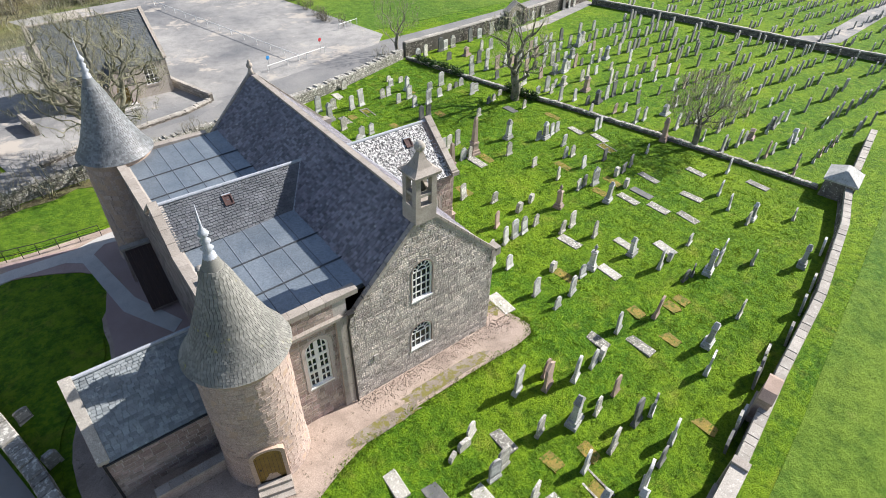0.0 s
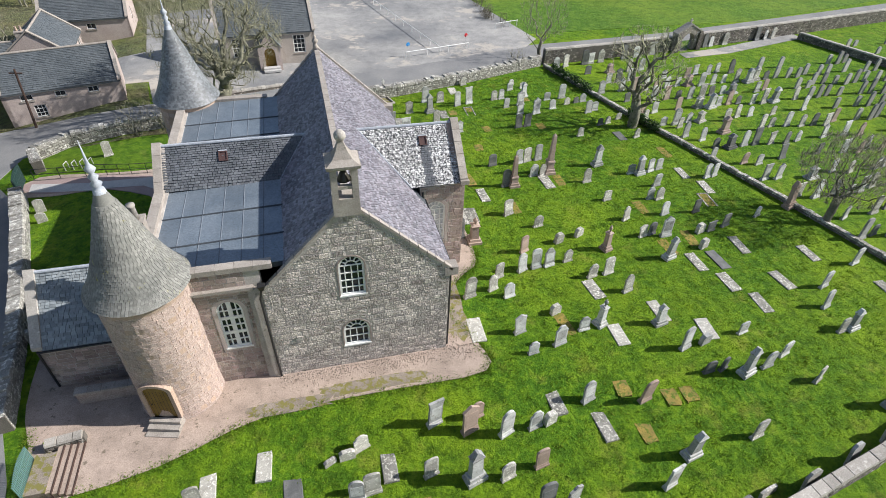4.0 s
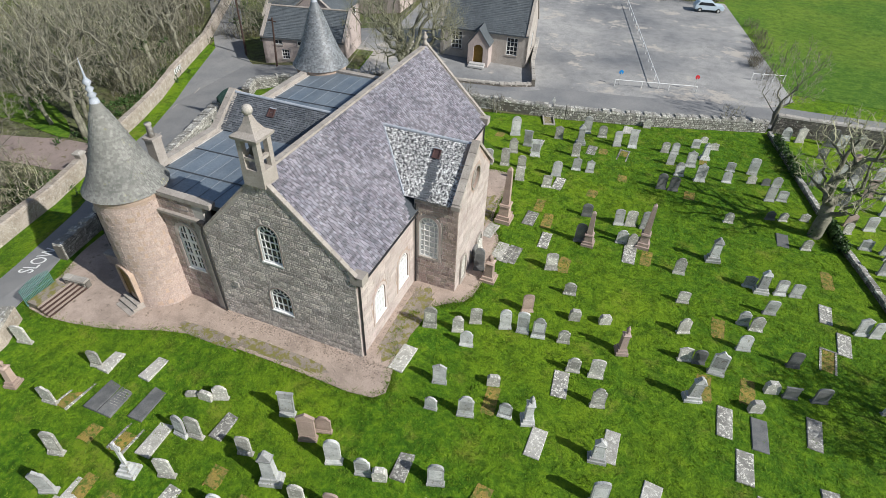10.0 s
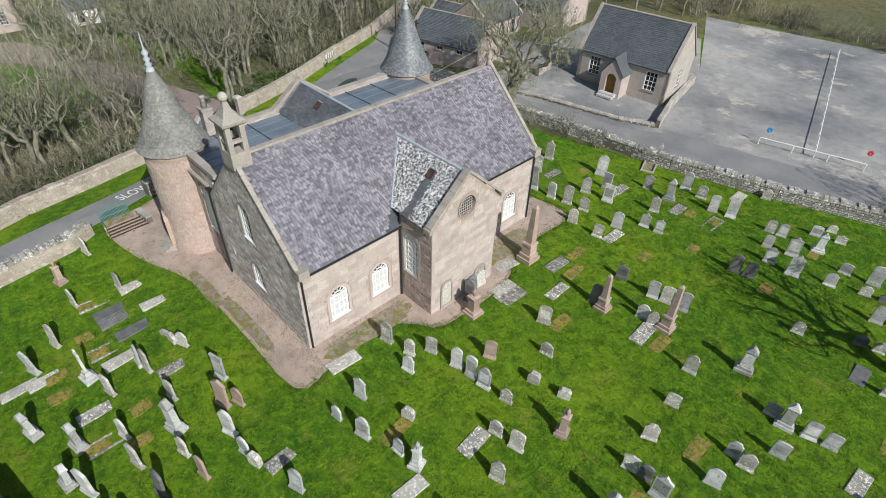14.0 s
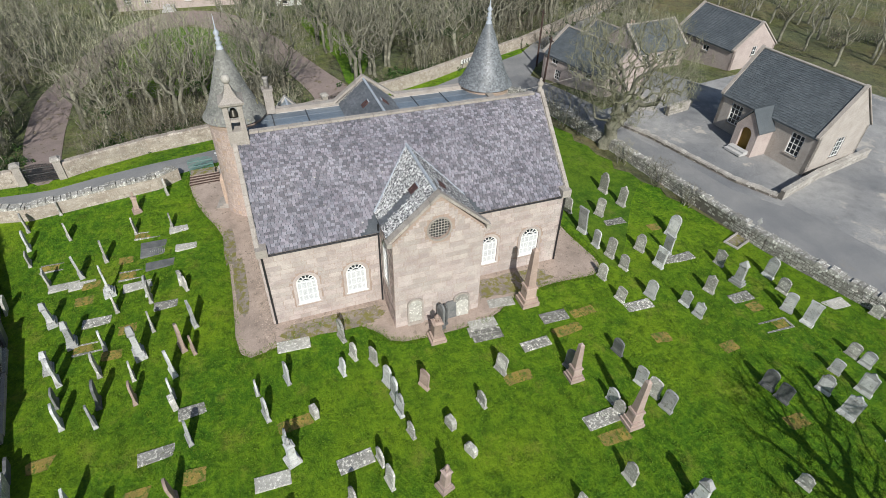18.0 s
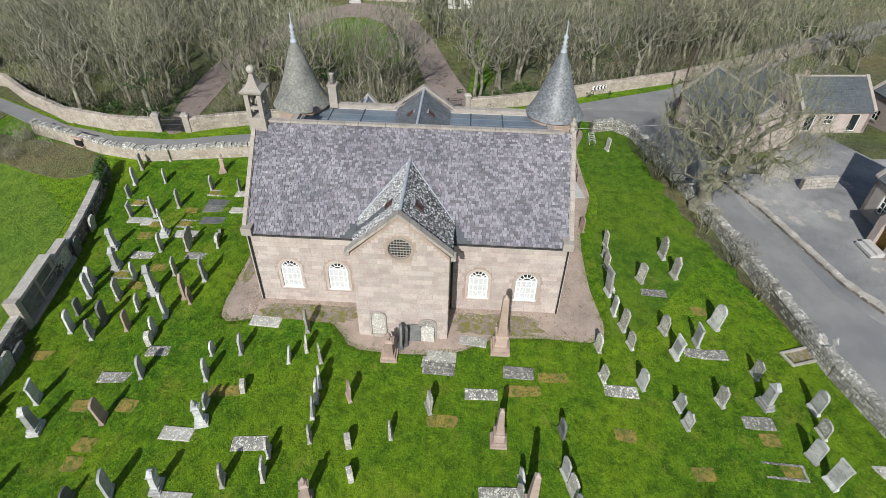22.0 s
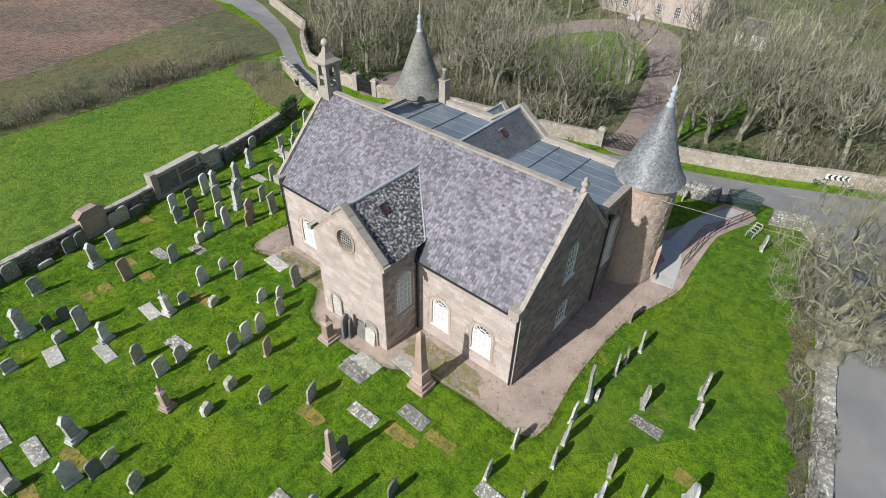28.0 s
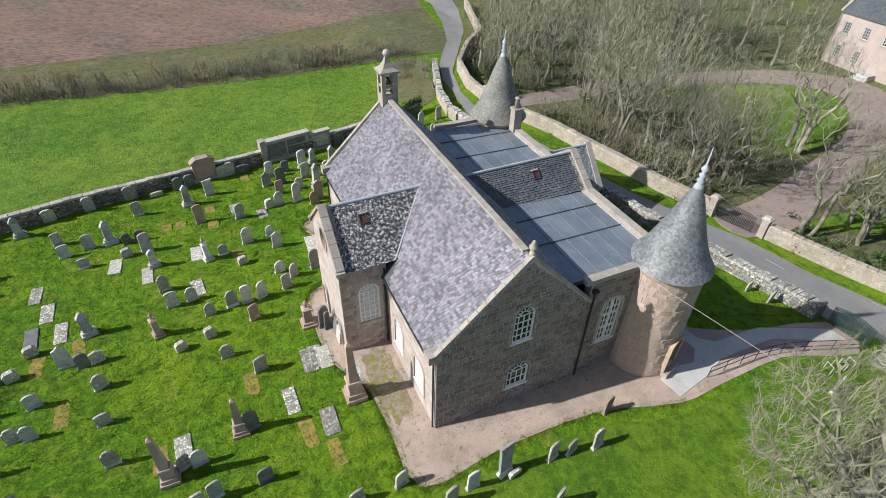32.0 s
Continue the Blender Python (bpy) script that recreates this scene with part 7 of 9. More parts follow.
for nm, b, mm in (("backing", (-1.0, 1.0, -0.3, 0.2, 0, 1.7), "ridge"), ("cornice", (-1.1, 1.1, -0.3, 0.28, 1.7, 1.85), "cope"), ("panel", (-0.8, 0.8, 0.2, 0.25, 0.35, 1.5), "stonelich"), ("plinth", (-1.0, 1.0, 0.2, 0.42, 0, 0.28), "stonelich")):
    bm = bmesh.new()
    box(bm, *b)
    part(nm, bm, M[mm], mo)
mo = thing("wall_monument", "red sandstone memorial with a curved top in the wall", "memorial", "", "", pose(24.5, 2.95, 0, 0, 0, 11))
for nm, pts, d, mm in (("body", [(-0.95, 0), (0.95, 0), (0.95, 1.75), (0.5, 2.05), (-0.5, 2.05), (-0.95, 1.75)], (-0.3, 0.32), "stonesand"), ("cope", [(-1.05, 1.75), (-0.55, 2.06), (0.55, 2.06), (1.05, 1.75), (1.05, 1.88), (0.55, 2.2), (-0.55, 2.2), (-1.05, 1.88)], (-0.34, 0.36), "stonesand"), ("panel", [(-0.65, 0.4), (0.65, 0.4), (0.65, 1.6), (-0.65, 1.6)], (0.31, 0.35), "stonesand"), ("plinth", [(-1.05, 0), (1.05, 0), (1.05, 0.3), (-1.05, 0.3)], (-0.3, 0.45), "ridge")):
    bm = bmesh.new()
    stone_plan(bm, pts, d[0], d[1], 0)
    part(nm, bm, M[mm], mo)
mo = thing("watch_house", "small square stone tomb house with a grey hipped roof", "tomb", "", "", pose(49.6, 9.8, 0, 0, 0, 12))
bm = bmesh.new()
box(bm, -1.3, 1.3, -1.1, 1.1, 0, 1.5)
part("wall", bm, M["wallstone"], mo)
bm = bmesh.new()
frustum(bm, 0, 0, 1.5, 1.65, 2.9, 2.5, 2.9, 2.5)
frustum(bm, 0, 0, 1.65, 2.35, 2.8, 2.4, 1.3, 0.2)
part("roof", bm, M["stonegrey"], mo)


# ---- newer cemetery beyond the low wall ----
def low_wall_x(y):
    return float(np.interp(y, [11, 16, 25, 33, 40, 45.5, 54.6], [48.9, 47.8, 45.6, 43.4, 41.4, 40.2, 38.2]))


cr = random.Random(31)
far_rows = []
y = 13.5
while y < 54.5:
    x = low_wall_x(y) + cr.uniform(1.2, 2.5)
    xe = 76.5 + (57 - y) * 0.29
    while x < xe - 1.2:
        near = x < 62
        if cr.random() < 0.74 and not (51 < y and 50 < x):
            far_rows.append((x, y + cr.gauss(0, 0.18), cr.uniform(0.9, 1.7), near))
        x += cr.uniform(1.15, 1.6)
    y += 2.75
count = 0
for x, y, h, near in far_rows:
    count += 1
    if not near:
        continue
    s = cr.choice(["round", "segment", "shoulder", "gabled", "ogee", "flat", "round", "pedestal"])
    set_stone(s, cr.choice(["stonegrey", "stonegrey", "stonelich", "stonegrey", "stonedark", "stonepink"]), x, y, h, 1.0, cr.gauss(13, 4), cr.gauss(-1, 2))


def joined_rows(name, rows, label):
    vs, fs = [], []
    for x, y, h in rows:
        w, d = 0.36, 0.09
        pts = [(-w, 0), (w, 0), (w, h * 0.82), (w * 0.6, h * 0.95), (0, h), (-w * 0.6, h * 0.95), (-w, h * 0.82)]
        k = len(vs)
        c, e = math.cos(0.23), math.sin(0.23)
        vs += [(x + u * c - q * e, y + u * e + q * c, v) for q in (-d, d) for u, v in pts]
        n = len(pts)
        fs += [tuple(range(k, k + n)), tuple(range(k + 2 * n - 1, k + n - 1, -1))] + [(k + i, k + n + i, k + n + (i + 1) % n, k + (i + 1) % n) for i in range(n)]
    me = bpy.data.meshes.new(name)
    me.from_pydata(vs, [], fs)
    me.materials.append(M["stoneisle"])
    return tagged(new(name, me), label, "gravestones", "", "stuff")


rows = [(x, y, h) for i, (x, y, h, near) in enumerate(far_rows) if not near]
y = 8.0
while y < 57:
    x = 80 + (57 - y) * 0.29
    while x < 135:
        if cr.random() < 0.8 and not (97 - 0.5 * (y - 26) < x < 100.5 - 0.5 * (y - 26)):
            rows.append((x, y + cr.gauss(0, 0.15), cr.uniform(0.8, 1.3)))
        x += cr.uniform(1.0, 1.4)
    y += 2.9
joined_rows("cemetery_rows", rows, "ordered rows of small modern headstones on mown grass")
field_wall("wall_cemetery_far", [(76.2, 58), (80.9, 43), (84.1, 30), (87.8, 19.6), (90.5, 12)], 0.8, 0.45, "dark stone wall between the old and new cemetery", n_single=0)
ground_patch("cemetery_path", [(56.5, 54.0), (63, 54.6), (77, 58.2), (77, 60.2), (62.6, 56.4), (56.5, 55.6)], 0.04, M["carpark"], "grey gravel cemetery path from the archway", "path")
ground_patch("cemetery_drive", [(84.3, 30.6), (91, 26.5), (116, 28.5), (140, 31), (140, 34), (116, 31.5), (92, 29.5), (85, 33.5)], 0.04, M["carpark"], "grey tarred cemetery drive", "path")
# cemetery archway
arw = thing("cemetery_archway", "gabled stone archway with iron gates and a cross", "archway", "", "", pose(57.9, 56.9, 0, 0, 0, 6) @ Matrix.Diagonal((0.8, 0.8, 0.8, 1)))
bm = bmesh.new()
slab_poly(bm, [(-2.4, 0), (2.4, 0), (2.4, 2.7), (1.9, 2.9), (0, 3.9), (-1.9, 2.9), (-2.4, 2.7)], [arch(0, 2.3, 0.02, 2.7)], lambda u, v, w: (u, w - 0.5, v), 1.0)
part("arch_wall", bm, M["wallstone"], arw)
for s in (-1, 1):
    bm = bmesh.new()
    box(bm, s * 2.1 - 0.4, s * 2.1 + 0.4, -0.9, -0.45, 0, 2.4)
    frustum(bm, s * 2.1, -0.67, 2.4, 2.9, 0.8, 0.45, 0.5, 0.1)
    part("buttress", bm, M["wallstone"], arw)
    p0, p1 = Vector((s * 2.5, -0.6, 2.65)), Vector((0, -0.6, 3.95))
    bm = bmesh.new()
    q = [bm.verts.new(p) for p in (p0, p1, p1 + Vector((0, 1.2, 0)), p0 + Vector((0, 1.2, 0)), p0 + Vector((0, 0, .2)), p1 + Vector((0, 0, .2)), p1 + Vector((0, 1.2, .2)), p0 + Vector((0, 1.2, .2)))]
    for f in ((3, 2, 1, 0), (4, 5, 6, 7), (0, 1, 5, 4), (1, 2, 6, 5), (2, 3, 7, 6), (3, 0, 4, 7)):
        bm.faces.new([q[i] for i in f])
    part("gable_cope", bm, M["cope"], arw)
for i in range(-5, 6):
    bm = bmesh.new()
    tube(bm, (i * 0.2, 0, 0.1), (i * 0.2, 0, 1.5), 0.018)
    part("gate_bar", bm, M["greenmetal"], arw)
bm = bmesh.new()
box(bm, -0.09, 0.09, -0.08, 0.08, 4.1, 4.75)
box(bm, -0.25, 0.25, -0.06, 0.06, 4.42, 4.56)
part("cross", bm, M["cope"], arw)


# ---- houses ----
def house(name, label, m, L, D, ez, rz, wall_mat, wins, chimneys=(), door=None, coping=True, roof_mat="slatehall", roof_label="dark slate roof"):
    """A gabled house: front wall on local y = 0 from x = 0 to L, ridge along x. wins: (face, u, z0, w, h, cols, rows)."""
    root = thing(name, label, "house", "", "", m)
    faces = {"front": (lambda u, v, w: (u, -w, v), [(0, 0), (L, 0), (L, ez), (0, ez)]), "back": (lambda u, v, w: (u, D + w, v), [(0, 0), (L, 0), (L, ez), (0, ez)]),
             "left": (lambda u, v, w: (-w, u, v), [(0, 0), (D, 0), (D, ez), (D / 2, rz), (0, ez)]), "right": (lambda u, v, w: (L + w, u, v), [(0, 0), (D, 0), (D, ez), (D / 2, rz), (0, ez)])}
    for fname, (pl, out) in faces.items():
        holes = [[(u - w / 2, z), (u + w / 2, z), (u + w / 2, z + h), (u - w / 2, z + h)] for f, u, z, w, h, c, r in wins if f == fname]
        bm = bmesh.new()
        slab_poly(bm, [(u, v - (1.6 if v == 0 else 0)) for u, v in out], holes, pl, -0.35)
        part("wall", bm, wall_mat, root)
        for f, u, z, w, h, c, r in wins:
            if f != fname:
                continue
            bm = bmesh.new()
            hole = [(u - w / 2, z), (u + w / 2, z), (u + w / 2, z + h), (u - w / 2, z + h)]
            slab_poly(bm, hole, [grown(hole, -0.07)], lambda a, b, q: pl(a, b, -0.14 + q), 0.07)
            win = part("window", bm, M["white"], root, "white painted window")
            bm = bmesh.new()
            slab_poly(bm, hole, [], lambda a, b, q: pl(a, b, -0.17 + q), 0.02)
            part("pane", bm, M["glass"], win)
            for i in range(1, c):
                bm = bmesh.new()
                slab_poly(bm, [(u - w / 2 + w * i / c - .02, z), (u - w / 2 + w * i / c + .02, z), (u - w / 2 + w * i / c + .02, z + h), (u - w / 2 + w * i / c - .02, z + h)], [], lambda a, b, q: pl(a, b, -0.14 + q), 0.05)
                part("glazing_bar", bm, M["white"], win)
            for i in range(1, r):
                bm = bmesh.new()
                slab_poly(bm, [(u - w / 2, z + h * i / r - .02), (u + w / 2, z + h * i / r - .02), (u + w / 2, z + h * i / r + .02), (u - w / 2, z + h * i / r + .02)], [], lambda a, b, q: pl(a, b, -0.135 + q), 0.05)
                part("glazing_bar", bm, M["white"], win)
            bm = bmesh.new()
            slab_poly(bm, [(u - w / 2 - .08, z - .12), (u + w / 2 + .08, z - .12), (u + w / 2 + .08, z), (u - w / 2 - .08, z)], [], lambda a, b, q: pl(a, b, -0.1 + q), 0.17)
            part("sill", bm, M["ridge"], win)
    hr = random.Random(len(name))
    for y, s in ((-0.2, 1), (D + 0.2, -1)):
        a, b = Vector((0.05, y, ez - 0.12)), Vector((L - 0.05, y, ez - 0.12))
        upv = Vector((0, (D / 2 + 0.2) * s, rz - ez + 0.18))
        bm = bmesh.new()
        c, d = b + upv, a + upv
        q = [bm.verts.new(p) for p in (a, b, c, d)] + [bm.verts.new(p - Vector((0, 0, 0.14))) for p in (a, b, c, d)]
        for f in ((0, 1, 2, 3), (7, 6, 5, 4), (0, 4, 5, 1), (1, 5, 6, 2), (2, 6, 7, 3), (3, 7, 4, 0)):
            bm.faces.new([q[i] for i in f])
        o = part("roof", bm, M[roof_mat], root, roof_label)
        from_blocks("slate_field", slates(a, b, upv, 0.3, 0.2, lambda u, v: True, hr), M[roof_mat], o, "", "stuff")
    bm = bmesh.new()
    tube(bm, (0, D / 2, rz + 0.1), (L, D / 2, rz + 0.1), 0.11, n=8)
    part("ridge", bm, M["ridge"], root)
    if coping:
        for x in (-0.1, L - 0.25):
            for y in (-0.25, D + 0.25):
                bm = bmesh.new()
                p0, p1 = Vector((x, y, ez - 0.1)), Vector((x, D / 2, rz + 0.12))
                w, up = Vector((0.35, 0, 0)), Vector((0, 0, 0.16))
                q = [bm.verts.new(p) for p in (p0, p1, p1 + w, p0 + w, p0 + up, p1 + up, p1 + w + up, p0 + w + up)]
                for f in ((3, 2, 1, 0), (4, 5, 6, 7), (0, 1, 5, 4), (1, 2, 6, 5), (2, 3, 7, 6), (3, 0, 4, 7)):
                    bm.faces.new([q[i] for i in f])
                part("skew", bm, M["ridge"], root)
    for u in chimneys:
        bm = bmesh.new()
        box(bm, u - 0.45, u + 0.45, D / 2 - 0.35, D / 2 + 0.35, rz - 0.4, rz + 0.95)
        box(bm, u - 0.5, u + 0.5, D / 2 - 0.4, D / 2 + 0.4, rz + 0.95, rz + 1.08)
        chm = part("chimney", bm, M["ridge"], root)
        for k in (-0.2, 0.2):
            bm = bmesh.new()
            lathe(bm, [(0.12, rz + 1.08), (0.1, rz + 1.5), (0.13, rz + 1.55)], u + k, D / 2, 10)
            part("pot", bm, M["harl"], chm)
    return root


# hall beside the car park; its front looks west onto the lane
hm = Matrix.Translation((2.75, 60.1, 0)) @ Matrix.Rotation(radians(5.5), 4, 'Z')
hall = house("church_hall", "single-storey grey hall with slate roof and white windows", hm, 10.4, 6.6, 3.4, 7.3, M["greyrender"], [("front", 2.0, 0.9, 1.3, 2.0, 3, 4), ("front", 8.6, 0.9, 1.3, 2.0, 3, 4), ("right", 3.3, 0.9, 1.2, 1.9, 3, 4)])
bm = bmesh.new()
slab_poly(bm, [(3.9, -0.2), (6.3, -0.2), (6.3, 2.3), (5.1, 3.9), (3.9, 2.3)], [arch(5.1, 1.15, -0.15, 2.35)], lambda u, v, w: (u, -2.0 + w, v), 2.0)
hp = part("porch", bm, M["pinkrender"], hall, "pale gabled porch")
bm = bmesh.new()
slab_poly(bm, arch(5.1, 1.15, 0.0, 2.35), [], lambda u, v, w: (u, -1.7 + w, v), 0.06)
part("door", bm, M["timber"], hp, "varnished arched door")
for s in (-1, 1):
    bm = bmesh.new()
    a, b = Vector((5.1 + s * 1.35, -2.1, 2.2)), Vector((5.1, -2.1, 4.02))
    w, up = Vector((0, 4.0, 0)), Vector((0, 0, 0.12))
    q = [bm.verts.new(p) for p in (a, b, b + w, a + w, a + up, b + up, b + w + up, a + w + up)]
    for f in ((3, 2, 1, 0), (4, 5, 6, 7), (0, 1, 5, 4), (1, 2, 6, 5), (2, 3, 7, 6), (3, 0, 4, 7)):
        bm.faces.new([q[i] for i in f])
    part("porch_roof", bm, M["slatehall"], hp)
bm = bmesh.new()
box(bm, 4.2, 6.0, -3.0, -2.0, 0.0, 0.2)
box(bm, 4.2, 6.0, -2.6, -2.0, 0.2, 0.36)
part("porch_steps", bm, M["paving"], hall)
field_wall("wall_hall_yard", [(15.3, 55.8), (13.7, 61.5), (12.3, 69.0)], 0.8, 0.35, "low rendered wall round the hall yard", stone=0.6, course=0.3, mat_stone="cope")
field_wall("wall_yard_front", [(-1.0, 50.5), (3.5, 52.2), (12.0, 54.2), (15.1, 55.7)], 0.3, 0.35, "low mossy stone kerb between lane and hall yard", stone=0.4, course=0.15, rag=0.05)
field_wall("wall_hall_side", [(-0.2, 56.8), (-0.8, 59.9)], 0.95, 0.35, "short low wall beside the hall", stone=0.5, course=0.3, mat_stone="cope")
# cottages
cm = Matrix.Translation((-13.4, 49.4, 0)) @ Matrix.Rotation(radians(13), 4, 'Z')
house("cottage", "pink rendered cottage with dark slate roof by the lane", cm, 9.8, 6.4, 3.3, 5.6, M["pinkrender"], [("front", 1.9, 2.35, 1.0, 0.55, 2, 1), ("front", 4.6, 2.35, 0.9, 0.55, 2, 1), ("front", 7.3, 2.35, 0.9, 0.55, 2, 1), ("front", 2.6, 0.7, 0.95, 1.15, 3, 3), ("left", 3.2, 2.2, 0.8, 1.0, 2, 2)], chimneys=())
hm3 = Matrix.Translation((-11.3, 60.6, 0)) @ Matrix.Rotation(radians(96), 4, 'Z')
house("cottage", "low pale stone cottage range with dark slate roof behind the hall", hm3, 7.8, 6.0, 2.5, 4.8, M["pinkrender"], [("front", 1.4, 0.1, 1.0, 1.9, 1, 1), ("front", 3.4, 0.9, 0.9, 1.0, 2, 2), ("front", 6.2, 0.1, 1.0, 1.9, 1, 1), ("left", 3.0, 1.2, 0.9, 1.1, 2, 2)], chimneys=())
hm5 = Matrix.Translation((-15.4, 69.0, 0)) @ Matrix.Rotation(radians(5), 4, 'Z')
house("cottage", "pinkish stone cottage with dark slate roof behind the hall", hm5, 9.4, 7.0, 3.6, 6.4, M["pinkrender"], [("front", 5.2, 2.3, 1.0, 0.7, 2, 1), ("front", 1.8, 0.8, 1.0, 1.2, 2, 2), ("right", 3.5, 2.6, 0.8, 1.1, 2, 2)])
hm4 = Matrix.Translation((-19.5, 58.0, 0)) @ Matrix.Rotation(radians(12), 4, 'Z')
house("outbuilding", "low pinkish stone outbuilding with slate roof", hm4, 6.5, 4.5, 2.3, 4.0, M["pinkrender"], [("front", 2.0, 0.2, 0.9, 1.9, 1, 1)], chimneys=(6.0,))
# mansion in the trees
mm_ = Matrix.Translation((-53.6, 2.6, 0)) @ Matrix.Rotation(radians(88), 4, 'Z')
wins = [("front", u, z, 1.0, 1.7 if z < 3 else 1.5, 3, 4) for u in (1.6, 4.4, 10.2, 13.2, 16.2) for z in (1.0, 4.2)] + [("front", 7.3, 4.2, 1.0, 1.5, 3, 4)]
man = house("mansion", "two-storey pale pink harled mansion with slate roof", mm_, 18.0, 8.5, 6.9, 10.6, M["pinkrender"], wins, chimneys=(0.7, 9.0, 17.3))
bm = bmesh.new()
box(bm, 6.5, 8.1, -1.6, 0, 0, 0.7)
box(bm, 6.3, 8.3, -2.2, -1.6, 0, 0.35)
part("entrance_steps", bm, M["paving"], man)
gr_ = Matrix.Translation((-50.4, 24.2, 0)) @ Matrix.Rotation(radians(85), 4, 'Z')
house("garage", "low white-walled garage with grey roof in the grounds", gr_, 4.4, 4.0, 2.3, 3.4, M["white"], [("front", 1.5, 0.3, 1.0, 1.6, 1, 1)], coping=False)


# ---- gates, rails, signs ----
def iron_gate(name, label, m, width, height, bars_n, material, leaves=2):
    t = thing(name, label, "gate", "", "", m)
    for k in range(leaves):
        a, b = k * width / leaves + 0.03, (k + 1) * width / leaves - 0.03
        for z in (0.15, height * 0.55, height - 0.15):
            bm = bmesh.new()
            tube(bm, (a, 0, z), (b, 0, z), 0.025)
            part("rail", bm, material, t)
        n = bars_n // leaves
        for i in range(n + 1):
            x = a + (b - a) * i / n
            u = (x / width - 0.5) * 2
            bm = bmesh.new()
            tube(bm, (x, 0, 0.08), (x, 0, height + 0.22 * (1 - u * u)), 0.024, n=5)
            part("bar", bm, material, t)
    return t


def pillar(x, y, h, w=0.55, cap=True):
    t = thing("gate_pillar", "square pale stone gate pillar with flat cap", "pillar", "gate pillars", "", pose(x, y, 0, 0, 0, 10))
    bm = bmesh.new()
    box(bm, -w / 2, w / 2, -w / 2, w / 2, -0.1, h)
    part("shaft", bm, M["ridge"], t)
    if cap:
        bm = bmesh.new()
        frustum(bm, 0, 0, h, h + 0.14, w + 0.18, w + 0.18, w + 0.18, w + 0.18)
        frustum(bm, 0, 0, h + 0.14, h + 0.28, w + 0.1, w + 0.1, w - 0.2, w - 0.2)
        part("cap", bm, M["cope"], t)


for x, y in ((-5.75, -1.2), (-5.9, 1.6), (-12.0, 24.4), (-13.3, 28.0)):
    pillar(x, y, 1.75)
iron_gate("drive_gate", "black iron double gate to the drive, shut", Matrix.Translation((-5.78, -0.9, 0)) @ Matrix.Rotation(radians(93), 4, 'Z'), 2.2, 1.45, 30, M["black"])
iron_gate("drive_gate", "black iron double gate to the eastern drive, shut", Matrix.Translation((-12.1, 24.7, 0)) @ Matrix.Rotation(radians(110), 4, 'Z'), 3.1, 1.5, 26, M["black"])
iron_gate("churchyard_gate", "green painted metal gate at the lane steps", Matrix.Translation((-2.95, 11.3, 0)) @ Matrix.Rotation(radians(93), 4, 'Z'), 1.95, 1.3, 22, M["greenmetal"])
iron_gate("churchyard_gate", "dark green metal gate at the head of the path", Matrix.Translation((-9.9, 36.9, 0)) @ Matrix.Rotation(radians(97), 4, 'Z'), 2.6, 1.5, 34, M["darkgreen"])
hr_ = thing("handrail", "black tubular handrail beside the sloping path", "handrail")
rail = [(0.5, 37.9), (-2.9, 38.0), (-5.3, 38.4), (-9.6, 39.3)]
for (x0, y0), (x1, y1) in zip(rail, rail[1:]):
    for z in (0.95, 0.5):
        bm = bmesh.new()
        tube(bm, (x0, y0, z), (x1, y1, z), 0.025)
        part("rail", bm, M["black"], hr_)
for i in range(9):
    u = i / 8 * 3
    k = min(int(u), 2)
    x, y = (Vector(rail[k]).lerp(Vector(rail[k + 1]), u - k))
    bm = bmesh.new()
    tube(bm, (x, y, 0), (x, y, 0.95), 0.022)
    part("post", bm, M["black"], hr_)
rk = thing("cycle_rack", "row of four low grey steel hoops on the lawn", "rack")
for i in range(4):
    x = -7.9 + i * 0.5
    bm = bmesh.new()
    for a, b in (((x, 40.0, 0), (x - 0.03, 40.0, 0.6)), ((x - 0.03, 40.0, 0.6), (x + 0.07, 40.5, 0.6)), ((x + 0.07, 40.5, 0.6), (x + 0.1, 40.5, 0))):
        tube(bm, a, b, 0.03)
    part("hoop", bm, M["stonegrey"], rk)
ch_ = thing("chevron_sign", "black and white chevron road sign on two posts", "sign", "", "", Matrix.Translation((-18.6, 41.6, 0)) @ Matrix.Rotation(radians(113), 4, 'Z'))
bm = bmesh.new()
box(bm, 0, 1.9, -0.02, 0.02, 0.7, 1.2)
part("board", bm, M["white"], ch_)
for i in range(4):
    for s in (-1, 1):
        x = 0.15 + i * 0.45
        bm = bmesh.new()
        slab_poly(bm, [(x, 0.95), (x + 0.2, 0.95), (x + 0.35, 0.95 + s * 0.24), (x + 0.15, 0.95 + s * 0.24)], [], lambda u, v, w: (u, -0.024 - w, v), 0.006)
        part("chevron", bm, M["black"], ch_)
for x in (0.3, 1.6):
    bm = bmesh.new()
    tube(bm, (x, 0.05, 0), (x, 0.05, 1.2), 0.035)
    part("post", bm, M["black"], ch_)


